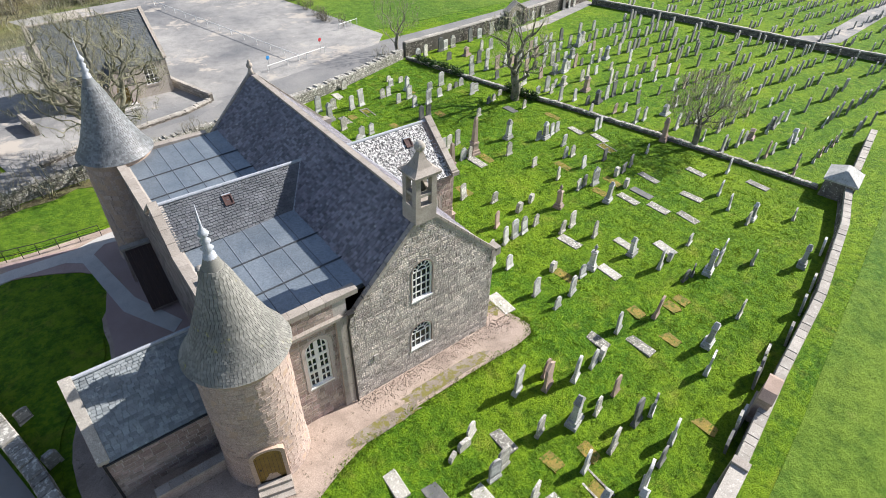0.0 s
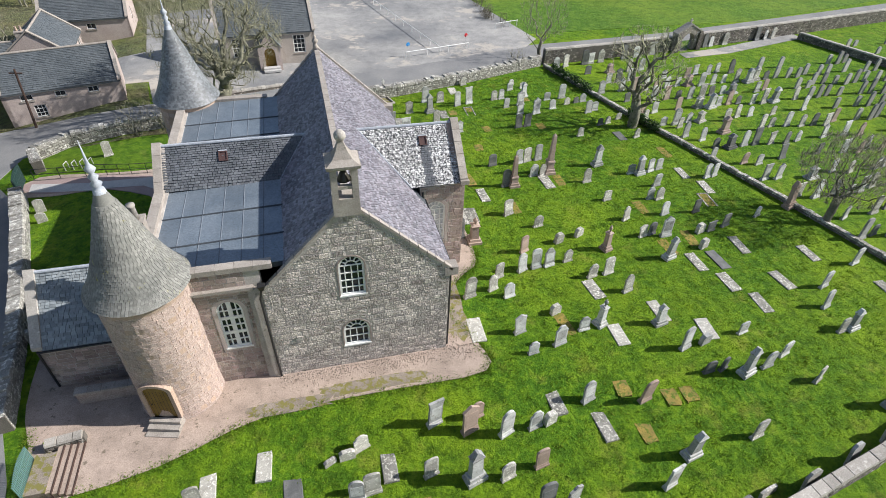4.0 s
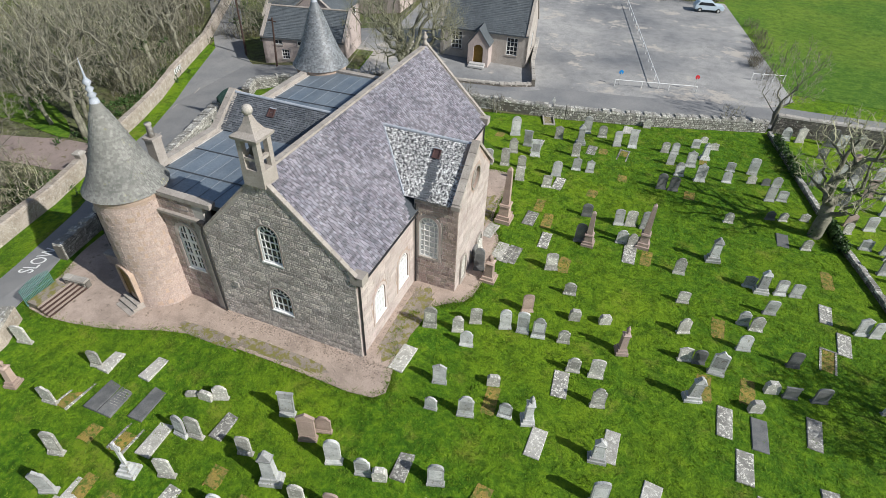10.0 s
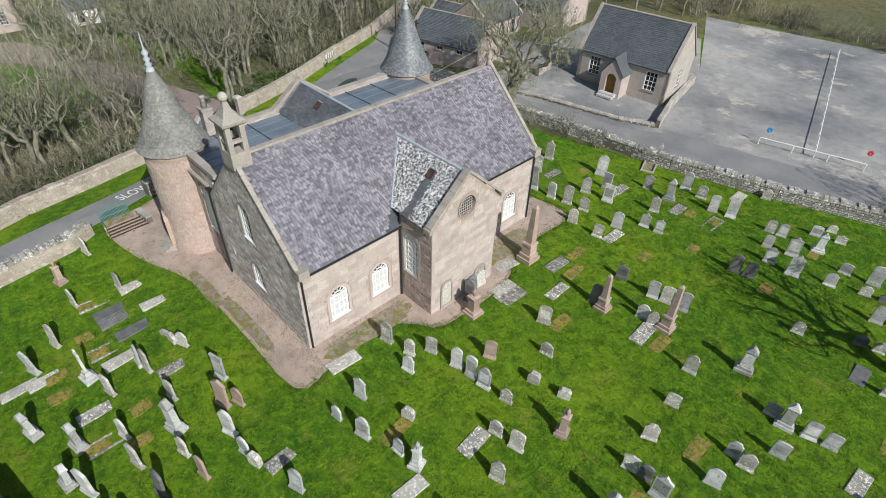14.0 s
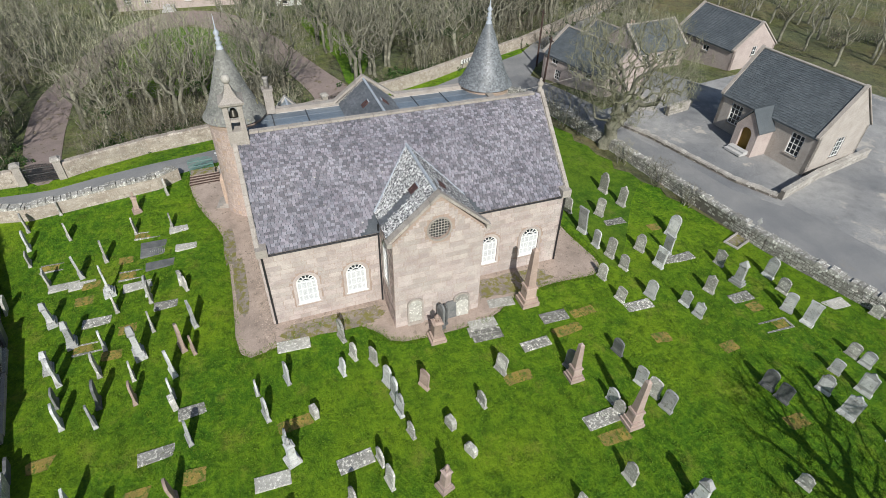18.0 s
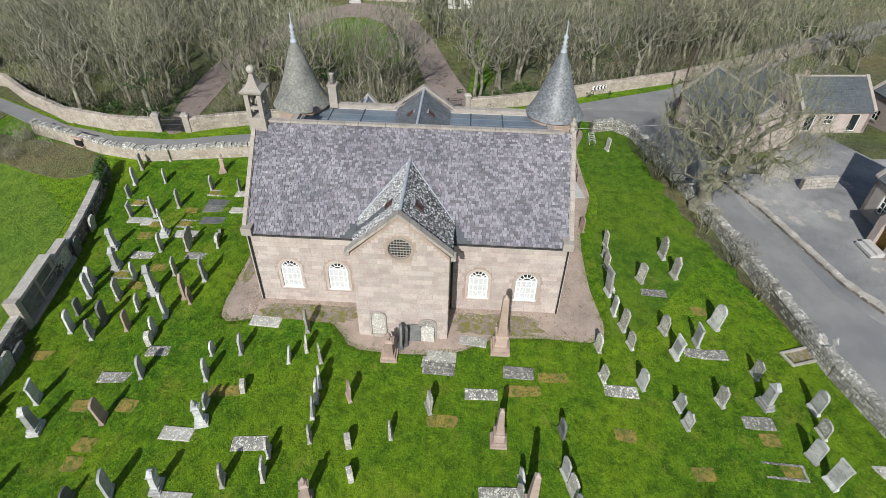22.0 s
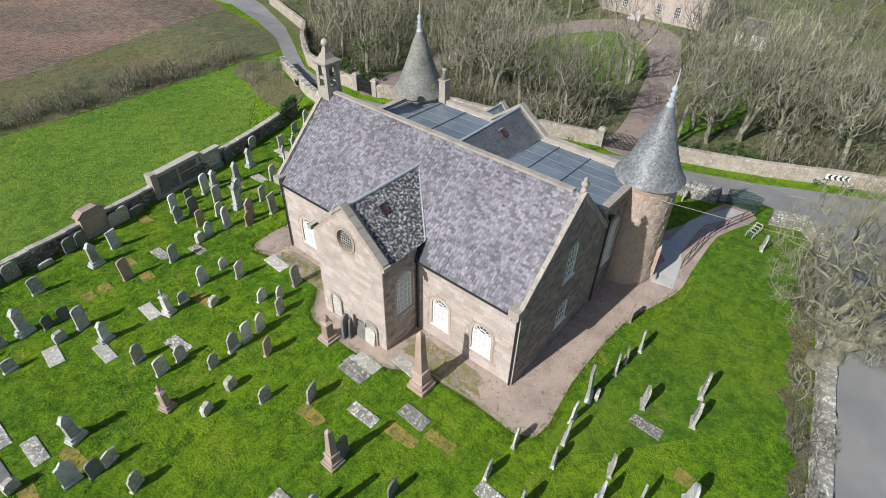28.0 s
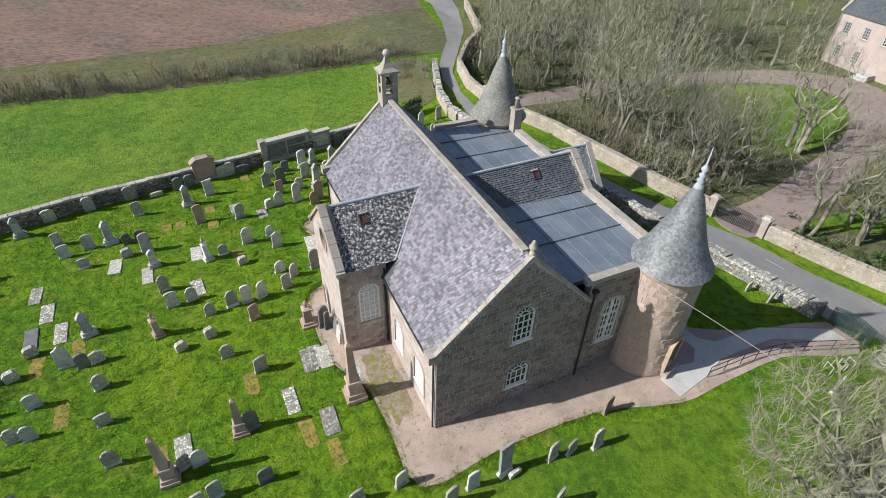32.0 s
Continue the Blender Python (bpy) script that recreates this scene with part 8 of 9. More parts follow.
def road_sign(x, y, h, disc, label):
    t = thing("road_sign", label, "sign", "", "", pose(x, y, 0, 0, 0, 200))
    bm = bmesh.new()
    tube(bm, (0, 0, 0), (0, 0, h), 0.035)
    part("post", bm, M["stonegrey"], t)
    bm = bmesh.new()
    tube(bm, (0, -0.06, h), (0, -0.03, h), 0.24, n=20)
    d = part("disc", bm, disc, t)
    bm = bmesh.new()
    if disc is M["red"]:
        box(bm, -0.17, 0.17, -0.075, -0.062, h - 0.06, h + 0.06)
    else:
        slab_poly(bm, [(-.04, -.2), (.04, -.2), (.04, .06), (.13, .06), (0, .22), (-.13, .06), (-.04, .06)], [], lambda u, v, w: (u, -0.062 - w, h + v), 0.01)
    part("mark", bm, M["white"], d)


road_sign(23.6, 60.4, 1.5, M["blue"], "round blue arrow sign on a pole")
road_sign(31.2, 62.6, 1.5, M["red"], "round red no entry sign on a pole")
fn = thing("car_park_fence", "low white metal fence dividing the car park", "fence")
fl = [(23.2, 60.0), (31.4, 62.0)], [(27.6, 61.2), (20.3, 92.0)]
for (x0, y0), (x1, y1) in fl:
    n = int(math.hypot(x1 - x0, y1 - y0) / 2.6)
    bm = bmesh.new()
    tube(bm, (x0, y0, 0.75), (x1, y1, 0.75), 0.045)
    part("rail", bm, M["white"], fn)
    for i in range(n + 1):
        x, y = x0 + (x1 - x0) * i / n, y0 + (y1 - y0) * i / n
        bm = bmesh.new()
        tube(bm, (x, y, 0), (x, y, 0.78), 0.045)
        part("post", bm, M["white"], fn)
fn2 = thing("field_fence", "short white post fence at the field edge", "fence")
for i in range(4):
    bm = bmesh.new()
    tube(bm, (37.0 + i * 1.1, 68.5 + i * 0.3, 0), (37.0 + i * 1.1, 68.5 + i * 0.3, 0.9), 0.05)
    part("post", bm, M["white"], fn2)
bm = bmesh.new()
tube(bm, (37.0, 68.5, 0.8), (40.3, 69.4, 0.8), 0.04)
part("rail", bm, M["white"], fn2)


def car(m):
    t = thing("car", "pale blue estate car parked at the edge", "car", "", "", m)
    bm = bmesh.new()
    prof = [(-2.1, 0.35), (2.1, 0.35), (2.15, 0.7), (2.05, 0.95), (1.0, 1.02), (0.3, 1.48), (-1.6, 1.5), (-2.05, 1.05), (-2.15, 0.7)]
    slab_poly(bm, prof, [], lambda u, v, w: (u, w - 0.85, v), 1.7)
    bmesh.ops.bevel(bm, geom=bm.edges[:], offset=0.05, segments=2, affect='EDGES')
    body = part("body", bm, M["carpaint"], t)
    bm = bmesh.new()
    slab_poly(bm, [(-1.75, 1.0), (0.85, 1.0), (0.25, 1.4), (-1.5, 1.42)], [], lambda u, v, w: (u, w - 0.86, v), 1.72)
    part("side_windows", bm, M["glass"], body)
    for x in (-1.35, 1.35):
        for y in (-0.8, 0.8):
            bm = bmesh.new()
            tube(bm, (x, y - 0.1, 0.32), (x, y + 0.1, 0.32), 0.32, n=16)
            wh = part("wheel", bm, M["rubber"], t)
            bm = bmesh.new()
            tube(bm, (x, y - 0.11, 0.32), (x, y + 0.11, 0.32), 0.18, n=12)
            part("rim", bm, M["stonegrey"], wh)
    for y in (-0.6, 0.6):
        bm = bmesh.new()
        box(bm, 2.1, 2.17, y - 0.2, y + 0.2, 0.65, 0.8)
        part("headlight", bm, M["white"], t)


car(Matrix.Translation((31.6, 94.5, 0.05)) @ Matrix.Rotation(radians(12), 4, 'Z'))
# road markings
mk = thing("road_marking", "worn white painted word on the lane", "road marking", "", "", Matrix.Translation((-6.15, 14.6, 0.075)) @ Matrix.Rotation(radians(102), 4, 'Z'))
fc = bpy.data.curves.new("road_word", 'FONT')
fc.body, fc.size, fc.align_x, fc.align_y, fc.extrude = "SLOW", 1.55, 'CENTER', 'CENTER', 0.004
ft = new("lettering", fc)
ft.parent = mk
ft.matrix_basis = Matrix.Diagonal((0.6, 1.0, 1, 1))
ft.data.materials.append(M["white"])
for x, y, a, L in ((-15.0, 40.5, 110, 1.6), (-14.4, 36.7, 108, 1.2), (-11.6, 31.1, 105, 1.5)):
    ln = thing("road_marking", "short worn white line painted on the road", "road marking", "road lines", "", Matrix.Translation((x, y, 0.07)) @ Matrix.Rotation(radians(a), 4, 'Z'))
    bm = bmesh.new()
    box(bm, -L / 2, L / 2, -0.06, 0.06, 0, 0.008)
    part("line", bm, M["cope"], ln)


# poles and the wire to the church
def pole(x, y, h, lean=0):
    t = thing("utility_pole", "tall brown timber utility pole by the lane", "pole", "utility poles", "", pose(x, y, 0, 0, lean, 0))
    bm = bmesh.new()
    tube(bm, (0, 0, 0), (0, 0, h), 0.12, 0.09, 8)
    part("pole", bm, M["darkwood"], t)
    bm = bmesh.new()
    box(bm, -0.5, 0.5, -0.05, 0.05, h - 0.4, h - 0.3)
    part("crossarm", bm, M["darkwood"], t)


pole(-16.8, 50.6, 7.0)
pole(-11.8, 48.9, 5.5, 4)
wire = thing("overhead_wire", "pale service wire slung from the turret to the lane", "wire")
a, b = Vector((4.5, 35.6, 6.9)), Vector((-1.0, 54.0, 6.4))
prev = None
for i in range(15):
    u = i / 14
    p = a.lerp(b, u) - Vector((0, 0, 0.8 * 4 * u * (1 - u) * 0.25))
    if prev is not None:
        bm = bmesh.new()
        tube(bm, prev, p, 0.014, n=4)
        part("span", bm, M["cope"], wire)
    prev = p
# stone bench and kerb by the east wall
kb = thing("grave_enclosure", "white marble kerbed grave of brown gravel against the lane wall", "grave", "", "", pose(18.5, 49.05, 0, 0, 0, 18))
for b_ in ((-0.55, 0.55, -1.15, -1.03), (-0.55, 0.55, 1.03, 1.15), (-0.55, -0.43, -1.03, 1.03), (0.43, 0.55, -1.03, 1.03)):
    bm = bmesh.new()
    box(bm, *b_, -0.1, 0.2)
    part("kerb", bm, M["cope"], kb)
bm = bmesh.new()
box(bm, -0.43, 0.43, -1.03, 1.03, -0.1, 0.06)
part("gravel_bed", bm, M["weeds"], kb, "brown weedy gravel")


# ---- trees ----
def tree_mesh(seed, height, rx, ry, tips, trunk_r, fork=0.25, low=0.2, at=(0.0, 0.0), stems=1, foot=0.0, hollow=0.35, wiggle=0.1, taut=0.4, flat=1.0, slim=0.66, sprays=0):
    """Branch segments of a bare tree, as thick wood and fine twigs: (a, b, ra, rb, sides). The twigs end in a dome of the given radii
    round the place at over the foot, from low to the top; each is reached by the shortest way out of the wood that is already there."""
    tr = np.random.RandomState(seed)
    pts, up, way = [np.array([0.0, 0.0, -0.3])], [-1], [0.0]

    def extend(k, p, bits):
        a = pts[k]
        L = float(np.linalg.norm(p - a))
        for i in range(1, bits + 1):
            q = a + (p - a) * i / bits
            if i < bits:
                q = q + tr.normal(0, wiggle * L / bits, 3)
            pts.append(q)
            up.append(k)
            way.append(way[k] + L / bits)
            k = len(pts) - 1
        return k
    for i in range(stems):
        t = 6.283 * (i + tr.uniform(0, 0.6)) / stems
        base = np.array([foot * math.cos(t), foot * math.sin(t), 0.0]) * tr.uniform(0.3, 1)
        pts.append(base + (0, 0, -0.25))
        up.append(0)
        way.append(0.0)
        lean = np.array([at[0] * fork * 0.8 + base[0] * 0.7 * (stems > 1), at[1] * fork * 0.8 + base[1] * 0.7 * (stems > 1), height * fork * tr.uniform(0.8, 1.1)])
        extend(len(pts) - 1, base + lean, 3)
    first = len(pts)
    goals = []
    while len(goals) < tips:
        g = tr.uniform(-1, 1, 3)
        r = np.linalg.norm(g)
        if r > 1 or r < hollow * tr.uniform(0.3, 1.4) or tr.uniform() > 0.55 + 0.45 * math.sin(5.1 * g[0] + 3.7 * g[1] + 4.3 * g[2] + seed):
            continue
        z = (g[2] + 1) / 2
        goals.append(np.array([at[0] * (0.4 + 0.6 * z) + g[0] * rx, at[1] * (0.4 + 0.6 * z) + g[1] * ry, height * (low + (1 - low) * z ** flat)]))
    root = np.array([at[0] * fork, at[1] * fork, height * fork])
    goals.sort(key=lambda g: np.linalg.norm(g - root) * tr.uniform(0.8, 1.2))
    buf = np.zeros((first + tips * 3 + 8, 3))
    cost = np.zeros(len(buf))
    n = 0
    for g in goals:
        while n < len(pts):
            buf[n], cost[n] = pts[n], way[n] * taut + (0 if n > 1 and pts[n][2] > 0.12 * height else 99)
            n += 1
        k = int(np.argmin(np.linalg.norm(buf[:n] - g, axis=1) + cost[:n]))
        extend(k, g, 3 if np.linalg.norm(pts[k] - g) > 0.12 * height else 2)
    load = [0] * len(pts)
    parents = set(up)
    for i in range(len(pts) - 1, 0, -1):
        load[i] += 0 if i in parents else 1
        load[up[i]] += load[i]
    most = max(load[1:])
    size = [trunk_r * (max(v, 1) / most) ** slim for v in load]
    thick, thin = [], []
    for i in range(1, len(pts)):
        a, b = Vector(pts[up[i]]), Vector(pts[i])
        rb = size[i]
        ra = rb if up[i] == 0 else min(size[up[i]], rb * 1.3)
        n_ = 7 if rb > 0.15 else 5 if rb > 0.07 else 3 if rb > 0.03 else 2
        (thick if load[i] > most * 0.02 and load[i] > 5 else thin).append((a, b, ra, rb, n_))
        # short side twigs along the outer shoots
        if load[i] <= 3 and up[i] > 0:
            d = b - a
            for _ in range(sprays):
                s0 = a.lerp(b, tr.uniform(0.2, 1.0))
                side = Vector(tr.normal(0, 1, 3)).normalized() + d.normalized() * 0.45
                thin.append((s0, s0 + side * height * tr.uniform(0.014, 0.042), rb * 0.8, rb * 0.5, 2))
    return thick, thin


def segments_mesh(name, segs, material, rmin=0.0):
    vs, fs = [], []
    for a, b, ra, rb, n in segs:
        if n > 3:
            d = (b - a).normalized()
            a, b = a - d * ra * 0.35, b + d * rb * 0.35
        q = (b - a).to_track_quat('Z', 'Y')
        k = len(vs)
        for p, r in ((a, max(ra, rmin)), (b, max(rb, rmin * 0.7))):
            for i in range(n):
                vs.append(p + q @ Vector((r * math.cos(6.28319 * i / n), r * math.sin(6.28319 * i / n), 0)))
        fs += [(k + i, k + (i + 1) % n, k + n + (i + 1) % n, k + n + i) for i in range(n if n > 2 else 1)]
    me = bpy.data.meshes.new(name)
    me.from_pydata([tuple(v) for v in vs], [], fs)
    me.materials.append(material)
    return me


def make_tree(label, seed, twig, category="tree", group="", ivy=0, rmin=0.012, name="tree", **kw):
    t = thing(name, label, category, group)
    thick, thin = tree_mesh(seed, **kw)
    for nm, segs, mt in (("trunk", thick, M["bark"]), ("crown", thin, M[twig])):
        o = new(nm, segments_mesh(nm, segs, mt, rmin if nm == "crown" else 0))
        o.parent = t
        if nm == "trunk":
            o.data.polygons.foreach_set("use_smooth", [True] * len(o.data.polygons))
    if ivy:
        o = leaf_cloud("ivy", [(a.lerp(b, random.Random(i + seed).random()), max(ra, 0.12) + 0.1) for i, (a, b, ra, rb, s) in enumerate(thick) for _ in range(1) if a.z < ivy], 26, seed)
        o.parent = t
    return t


def leaf_cloud(name, centres, per, seed, size=0.09, material="ivy"):
    lr = random.Random(seed)
    vs, fs = [], []
    for c, rad in centres:
        for _ in range(per):
            d = Vector((lr.gauss(0, 1), lr.gauss(0, 1), lr.gauss(0, 1))).normalized()
            p = c + d * rad * lr.uniform(0.6, 1.2)
            e1 = Vector((lr.gauss(0, 1), lr.gauss(0, 1), lr.gauss(0, 1))).normalized() * size * lr.uniform(.6, 1.3)
            e2 = d.cross(e1).normalized() * size * 0.7
            k = len(vs)
            vs += [tuple(p - e1), tuple(p + e2), tuple(p + e1), tuple(p - e2)]
            fs.append((k, k + 1, k + 2, k + 3))
    me = bpy.data.meshes.new(name)
    me.from_pydata(vs, [], fs)
    me.materials.append(M[material])
    return new(name, me)


def place_first(t, x, y, turn=0, scale=1.0, lean=(0, 0)):
    t.matrix_basis = pose(x, y, 0, lean[0], lean[1], turn)
    t.scale = (scale,) * 3
    return t


# churchyard trees
place_first(make_tree("old leafless tree with gnarled pollarded limbs and ivy", 6, "twiggreen", ivy=1.6, height=9.6, rx=3.6, ry=4.2, tips=430, trunk_r=0.46, fork=0.15, low=0.26, at=(0.2, 0.6), rmin=0.010, wiggle=0.09, taut=0.3, hollow=0.3, slim=0.6, sprays=3), 40.4, 38.3)
place_first(make_tree("small leafless wind-bent tree with a dense twiggy crown", 9, "twiggreen", height=6.9, rx=3.9, ry=3.6, tips=1100, trunk_r=0.28, fork=0.28, low=0.3, at=(0.6, 0.2), rmin=0.012, wiggle=0.13, taut=0.35, sprays=5), 46.7, 21.3)
place_first(make_tree("leafless tree with upright branches by the lane wall", 14, "twig", height=8.5, rx=3.2, ry=3.2, tips=420, trunk_r=0.22, fork=0.2, low=0.22, rmin=0.014, wiggle=0.09, taut=0.6, sprays=2), 38.6, 57.2)
place_first(make_tree("broad spreading leafless tree with a short thick leaning trunk", 23, "twiggreen", height=12.4, rx=6.1, ry=6.2, tips=2400, trunk_r=0.6, fork=0.17, low=0.21, at=(0.3, 1.6), rmin=0.0095, wiggle=0.2, taut=0.26, hollow=0.4, flat=0.85, slim=0.56, sprays=4), 3.7, 46.9)
for x, y, h, k in ((34.6, 54.4, 2.6, 1), (10.6, 47.4, 2.8, 2), (6.6, 46.7, 2.4, 3), (-3.8, 44.9, 3.2, 4), (-1.4, 45.3, 3.8, 5), (0.9, 45.9, 3.4, 6), (13.6, 47.9, 2.0, 7)):
    place_first(make_tree("bare twiggy shrub beside the wall", 40 + k, "twig", "shrub", "wall shrubs", name="shrub", height=h, rx=0.5 * h, ry=0.5 * h, tips=260, trunk_r=0.06, fork=0.3, low=0.15, stems=6, foot=0.4, rmin=0.009, hollow=0.1, sprays=2), x, y, k * 50)
# woodland
WOOD = [make_tree("tall leafless woodland tree with pale trunk and tangled branches", 100 + i, "twiggreen" if i % 2 else "twig", group="woodland trees", ivy=(4.0 if i in (1, 4) else 0), height=12.6, rx=4.2 + 0.5 * (i % 3), ry=4.0 + 0.5 * (i % 4), tips=400, trunk_r=0.25, fork=0.24 + 0.05 * (i % 3), low=0.2 + 0.05 * (i % 3), at=(1.2 * math.cos(i * 1.9), 1.2 * math.sin(i * 1.9)), stems=(1, 1, 2, 1, 2, 3)[i], foot=0.5, rmin=0.0135, wiggle=0.075 + 0.02 * (i % 3), taut=(0.34, 0.48, 0.28)[i % 3], hollow=0.3, slim=0.64, sprays=2) for i in range(6)]
BUSH = [make_tree("dense bare undergrowth bush of tangled stems", 200 + i, "scrubtwig" if i else "twiggreen", "bush", "undergrowth bushes", name="bush", height=2.8, rx=1.8, ry=1.7, tips=170, trunk_r=0.05, fork=0.3, low=0.05, stems=8, foot=0.9, rmin=0.0115, hollow=0.1, wiggle=0.2, taut=0.2, sprays=1) for i in range(3)]
HEDGE = [make_tree("bare hawthorn hedge bush with dense twigs", 300 + i, "scrubtwig", "hedge", "hedge bushes", name="hedge_bush", height=2.4, rx=1.3, ry=1.3, tips=140, trunk_r=0.06, fork=0.25, low=0.02, stems=8, foot=0.6, rmin=0.027, hollow=0.05, wiggle=0.14, sprays=1) for i in range(3)]
FARWOOD = [make_tree("tall leafless woodland tree far back among others", 400 + i, "twiggreen" if i % 2 else "twig", group="woodland trees", height=12.5, rx=3.2, ry=3.0, tips=120, trunk_r=0.22, fork=0.3, low=0.25, rmin=0.026, wiggle=0.1, taut=0.5, hollow=0.2, slim=0.7, sprays=1) for i in range(3)]
USED = set()
FAR_SPOTS = []


def plant(protos, x, y, s, r):
    p = r.choice(FARWOOD if protos is WOOD and (x < -44 or y > 84) else protos)
    m = pose(x, y, 0, r.gauss(0, 3), r.gauss(0, 3), r.uniform(0, 360))
    if p.name not in USED:
        USED.add(p.name)
        p.matrix_basis = m
        ob = p
    elif p in FARWOOD:
        FAR_SPOTS.append((p, m @ Matrix.Scale(s, 4)))
        return
    else:
        ob = copy_thing(p, m)
    ob.scale = (s * r.uniform(0.9, 1.1), s * r.uniform(0.9, 1.1), s)


def off_drive(x, y):
    p = Vector((x, y))
    for a, b in zip(DRIVE, DRIVE[1:]):
        a, b = Vector(a), Vector(b)
        u = max(0, min(1, (p - a).dot(b - a) / (b - a).length_squared))
        if (p - a.lerp(b, u)).length < 3.0:
            return False
    return True


def wood_edge(y):
    return float(np.interp(y, [-45, -22, -11, -1, 5, 13, 23, 31, 41, 54, 75], [-22, -15.2, -7.3, -6.3, -7.7, -9.6, -12, -14.8, -19, -25, -38]))


wr = random.Random(77)
made = 0
spots = []
while made < 150:
    y = wr.uniform(-38, 74)
    x = wood_edge(y) - 1.6 - abs(wr.gauss(0, 1)) * 22
    if x < -80 or not off_drive(x, y) or (x < -48 and 1 < y < 34):
        continue
    if inside((x, y), [(-22, 9), (-24, 3), (-40, 5), (-46, 11), (-42, 16), (-32, 19), (-24, 18)]) and wr.random() < 0.93:
        continue
    if any((x - a) ** 2 + (y - b) ** 2 < 6.0 for a, b in spots):
        continue
    spots.append((x, y))
    plant(WOOD, x, y, wr.uniform(0.6, 1.0), wr)
    made += 1
made = 0
while made < 150:
    y = wr.uniform(-40, 74)
    x = wood_edge(y) - 1.2 - abs(wr.gauss(0, 1)) * 14
    if x < -70 or not off_drive(x, y) or (x < -47 and 1 < y < 34) or inside((x, y), [(-21, 9), (-24, 3), (-40, 5), (-46, 11), (-42, 16), (-32, 19), (-23, 18)]):
        continue
    made += 1
    if wr.random() < (0.8 if 27 < y < 37 and x > -44 else 0.3 if y < 37 else 0.0):
        continue
    plant(BUSH, x, y, wr.uniform(0.5, 1.1), wr)
# hedge along the pasture
x = -3.0
while x < 95:
    for k in range(2):
        plant(HEDGE, x + wr.uniform(-.5, .5), -18.6 - 0.09 * max(0, x - 40) - 0.035 * x + wr.uniform(-1.3, 1.0), wr.uniform(0.6, 1.25) * (1 if k else 0.8), wr)
    x += 1.5
for i in range(60):
    u = wr.uniform(0, 90)
    plant(HEDGE, u, -21.5 - 0.09 * max(0, u - 40) - 0.035 * u + wr.gauss(0, 1.6), wr.uniform(0.35, 0.8), wr)
for i in range(26):
    plant(BUSH, wr.uniform(-3.5, 1.0) , wr.uniform(-16, -9.5), wr.uniform(0.3, 0.75), wr)
for i in range(40):
    u = wr.random()
    plant(HEDGE, 35 - 45 * u + wr.gauss(0, 1), 100 + wr.gauss(0, 1.5) + 3 * u, wr.uniform(0.7, 1.3), wr)
for i in range(40):
    plant(WOOD, wr.uniform(-60, 60), wr.uniform(112, 150), wr.uniform(0.5, 0.8), wr)
for i in range(44):
    plant(WOOD, wr.uniform(-45, 6), wr.uniform(86, 108) , wr.uniform(0.6, 0.9), wr)
for i in range(22):
    plant(HEDGE, 38 + wr.gauss(0, 0.8), wr.uniform(69, 96), wr.uniform(0.4, 0.8), wr)
for i in range(46):
    y = wr.uniform(47, 78)
    plant(WOOD, wood_edge(y) - wr.uniform(1.5, 16), y, wr.uniform(0.65, 1.0), wr)
for i in range(30):
    y = wr.uniform(60, 84)
    x = -21 - (y - 57) * 0.95 + wr.uniform(4.0, 10)
    plant(BUSH if i % 3 else WOOD, x, y, wr.uniform(0.55, 0.9), wr)
for i in range(70):
    x, y = wr.uniform(-115, -58), wr.uniform(-50, 85)
    plant(WOOD, x, y, wr.uniform(0.7, 1.0), wr)
for i in range(60):
    y = wr.uniform(-8, 58)
    x = wood_edge(y) - wr.uniform(1.2, 9)
    if off_drive(x, y) and wr.random() < (0.2 if 27 < y < 36 else 0.75):
        plant(BUSH, x, y, wr.uniform(0.6, 1.2), wr)
# dense thicket behind the lane wall
for i in range(130):
    y = wr.uniform(-30, 24)
    x = wood_edge(y) - 1.0 - abs(wr.gauss(0, 1)) * 6.5
    if off_drive(x, y) and not inside((x, y), [(-21, 9), (-24, 3), (-40, 5), (-46, 11), (-42, 16), (-32, 19), (-23, 18)]):
        plant(BUSH, x, y, wr.uniform(0.7, 1.5), wr)
# scrub behind the hall and the car park
for i in range(60):
    u = wr.uniform(0, 1)
    plant(BUSH if i % 2 else HEDGE, -34 + 66 * u + wr.gauss(0, 2), 88 + 16 * u + wr.gauss(0, 2.5) + (4 if u < 0.5 else 0), wr.uniform(0.6, 1.3), wr)
# closer trees round the oval lawn
made = 0
while made < 42:
    x, y = wr.uniform(-47, -9), wr.uniform(-24, 24)
    if x > wood_edge(y) - 1.5 or not off_drive(x, y) or inside((x, y), [(-19.5, 9), (-22, 2.5), (-40, 5), (-46, 11), (-42, 17), (-32, 20), (-22, 18.5)]) or any((x - a) ** 2 + (y - b) ** 2 < 4.0 for a, b in spots):
        continue
    spots.append((x, y))
    plant(WOOD, x, y, wr.uniform(0.6, 1.0), wr)
    made += 1
# single trees by the oval lawn and the lane wall
for x, y, s in ((-28.2, 18.0, 0.98), (-20.3, 30.9, 0.95), (-19.4, 31.3, 0.8), (-20.9, 36.9, 1.05), (-23.1, 34.0, 0.95), (-14.9, 18.3, 0.7), (-16.5, 13.5, 0.62), (-14.2, 9.0, 0.72), (-15.4, 4.6, 0.8), (-18.0, 7.5, 0.66), (-17.8, 17.0, 0.6), (-50.0, 1.5, 0.85), (-46.0, 22.5, 0.8), (-47.2, 20.6, 0.8), (-50.0, 19.0, 0.7), (-49.0, 5.0, 0.6)):
    plant(WOOD, x, y, s, wr)
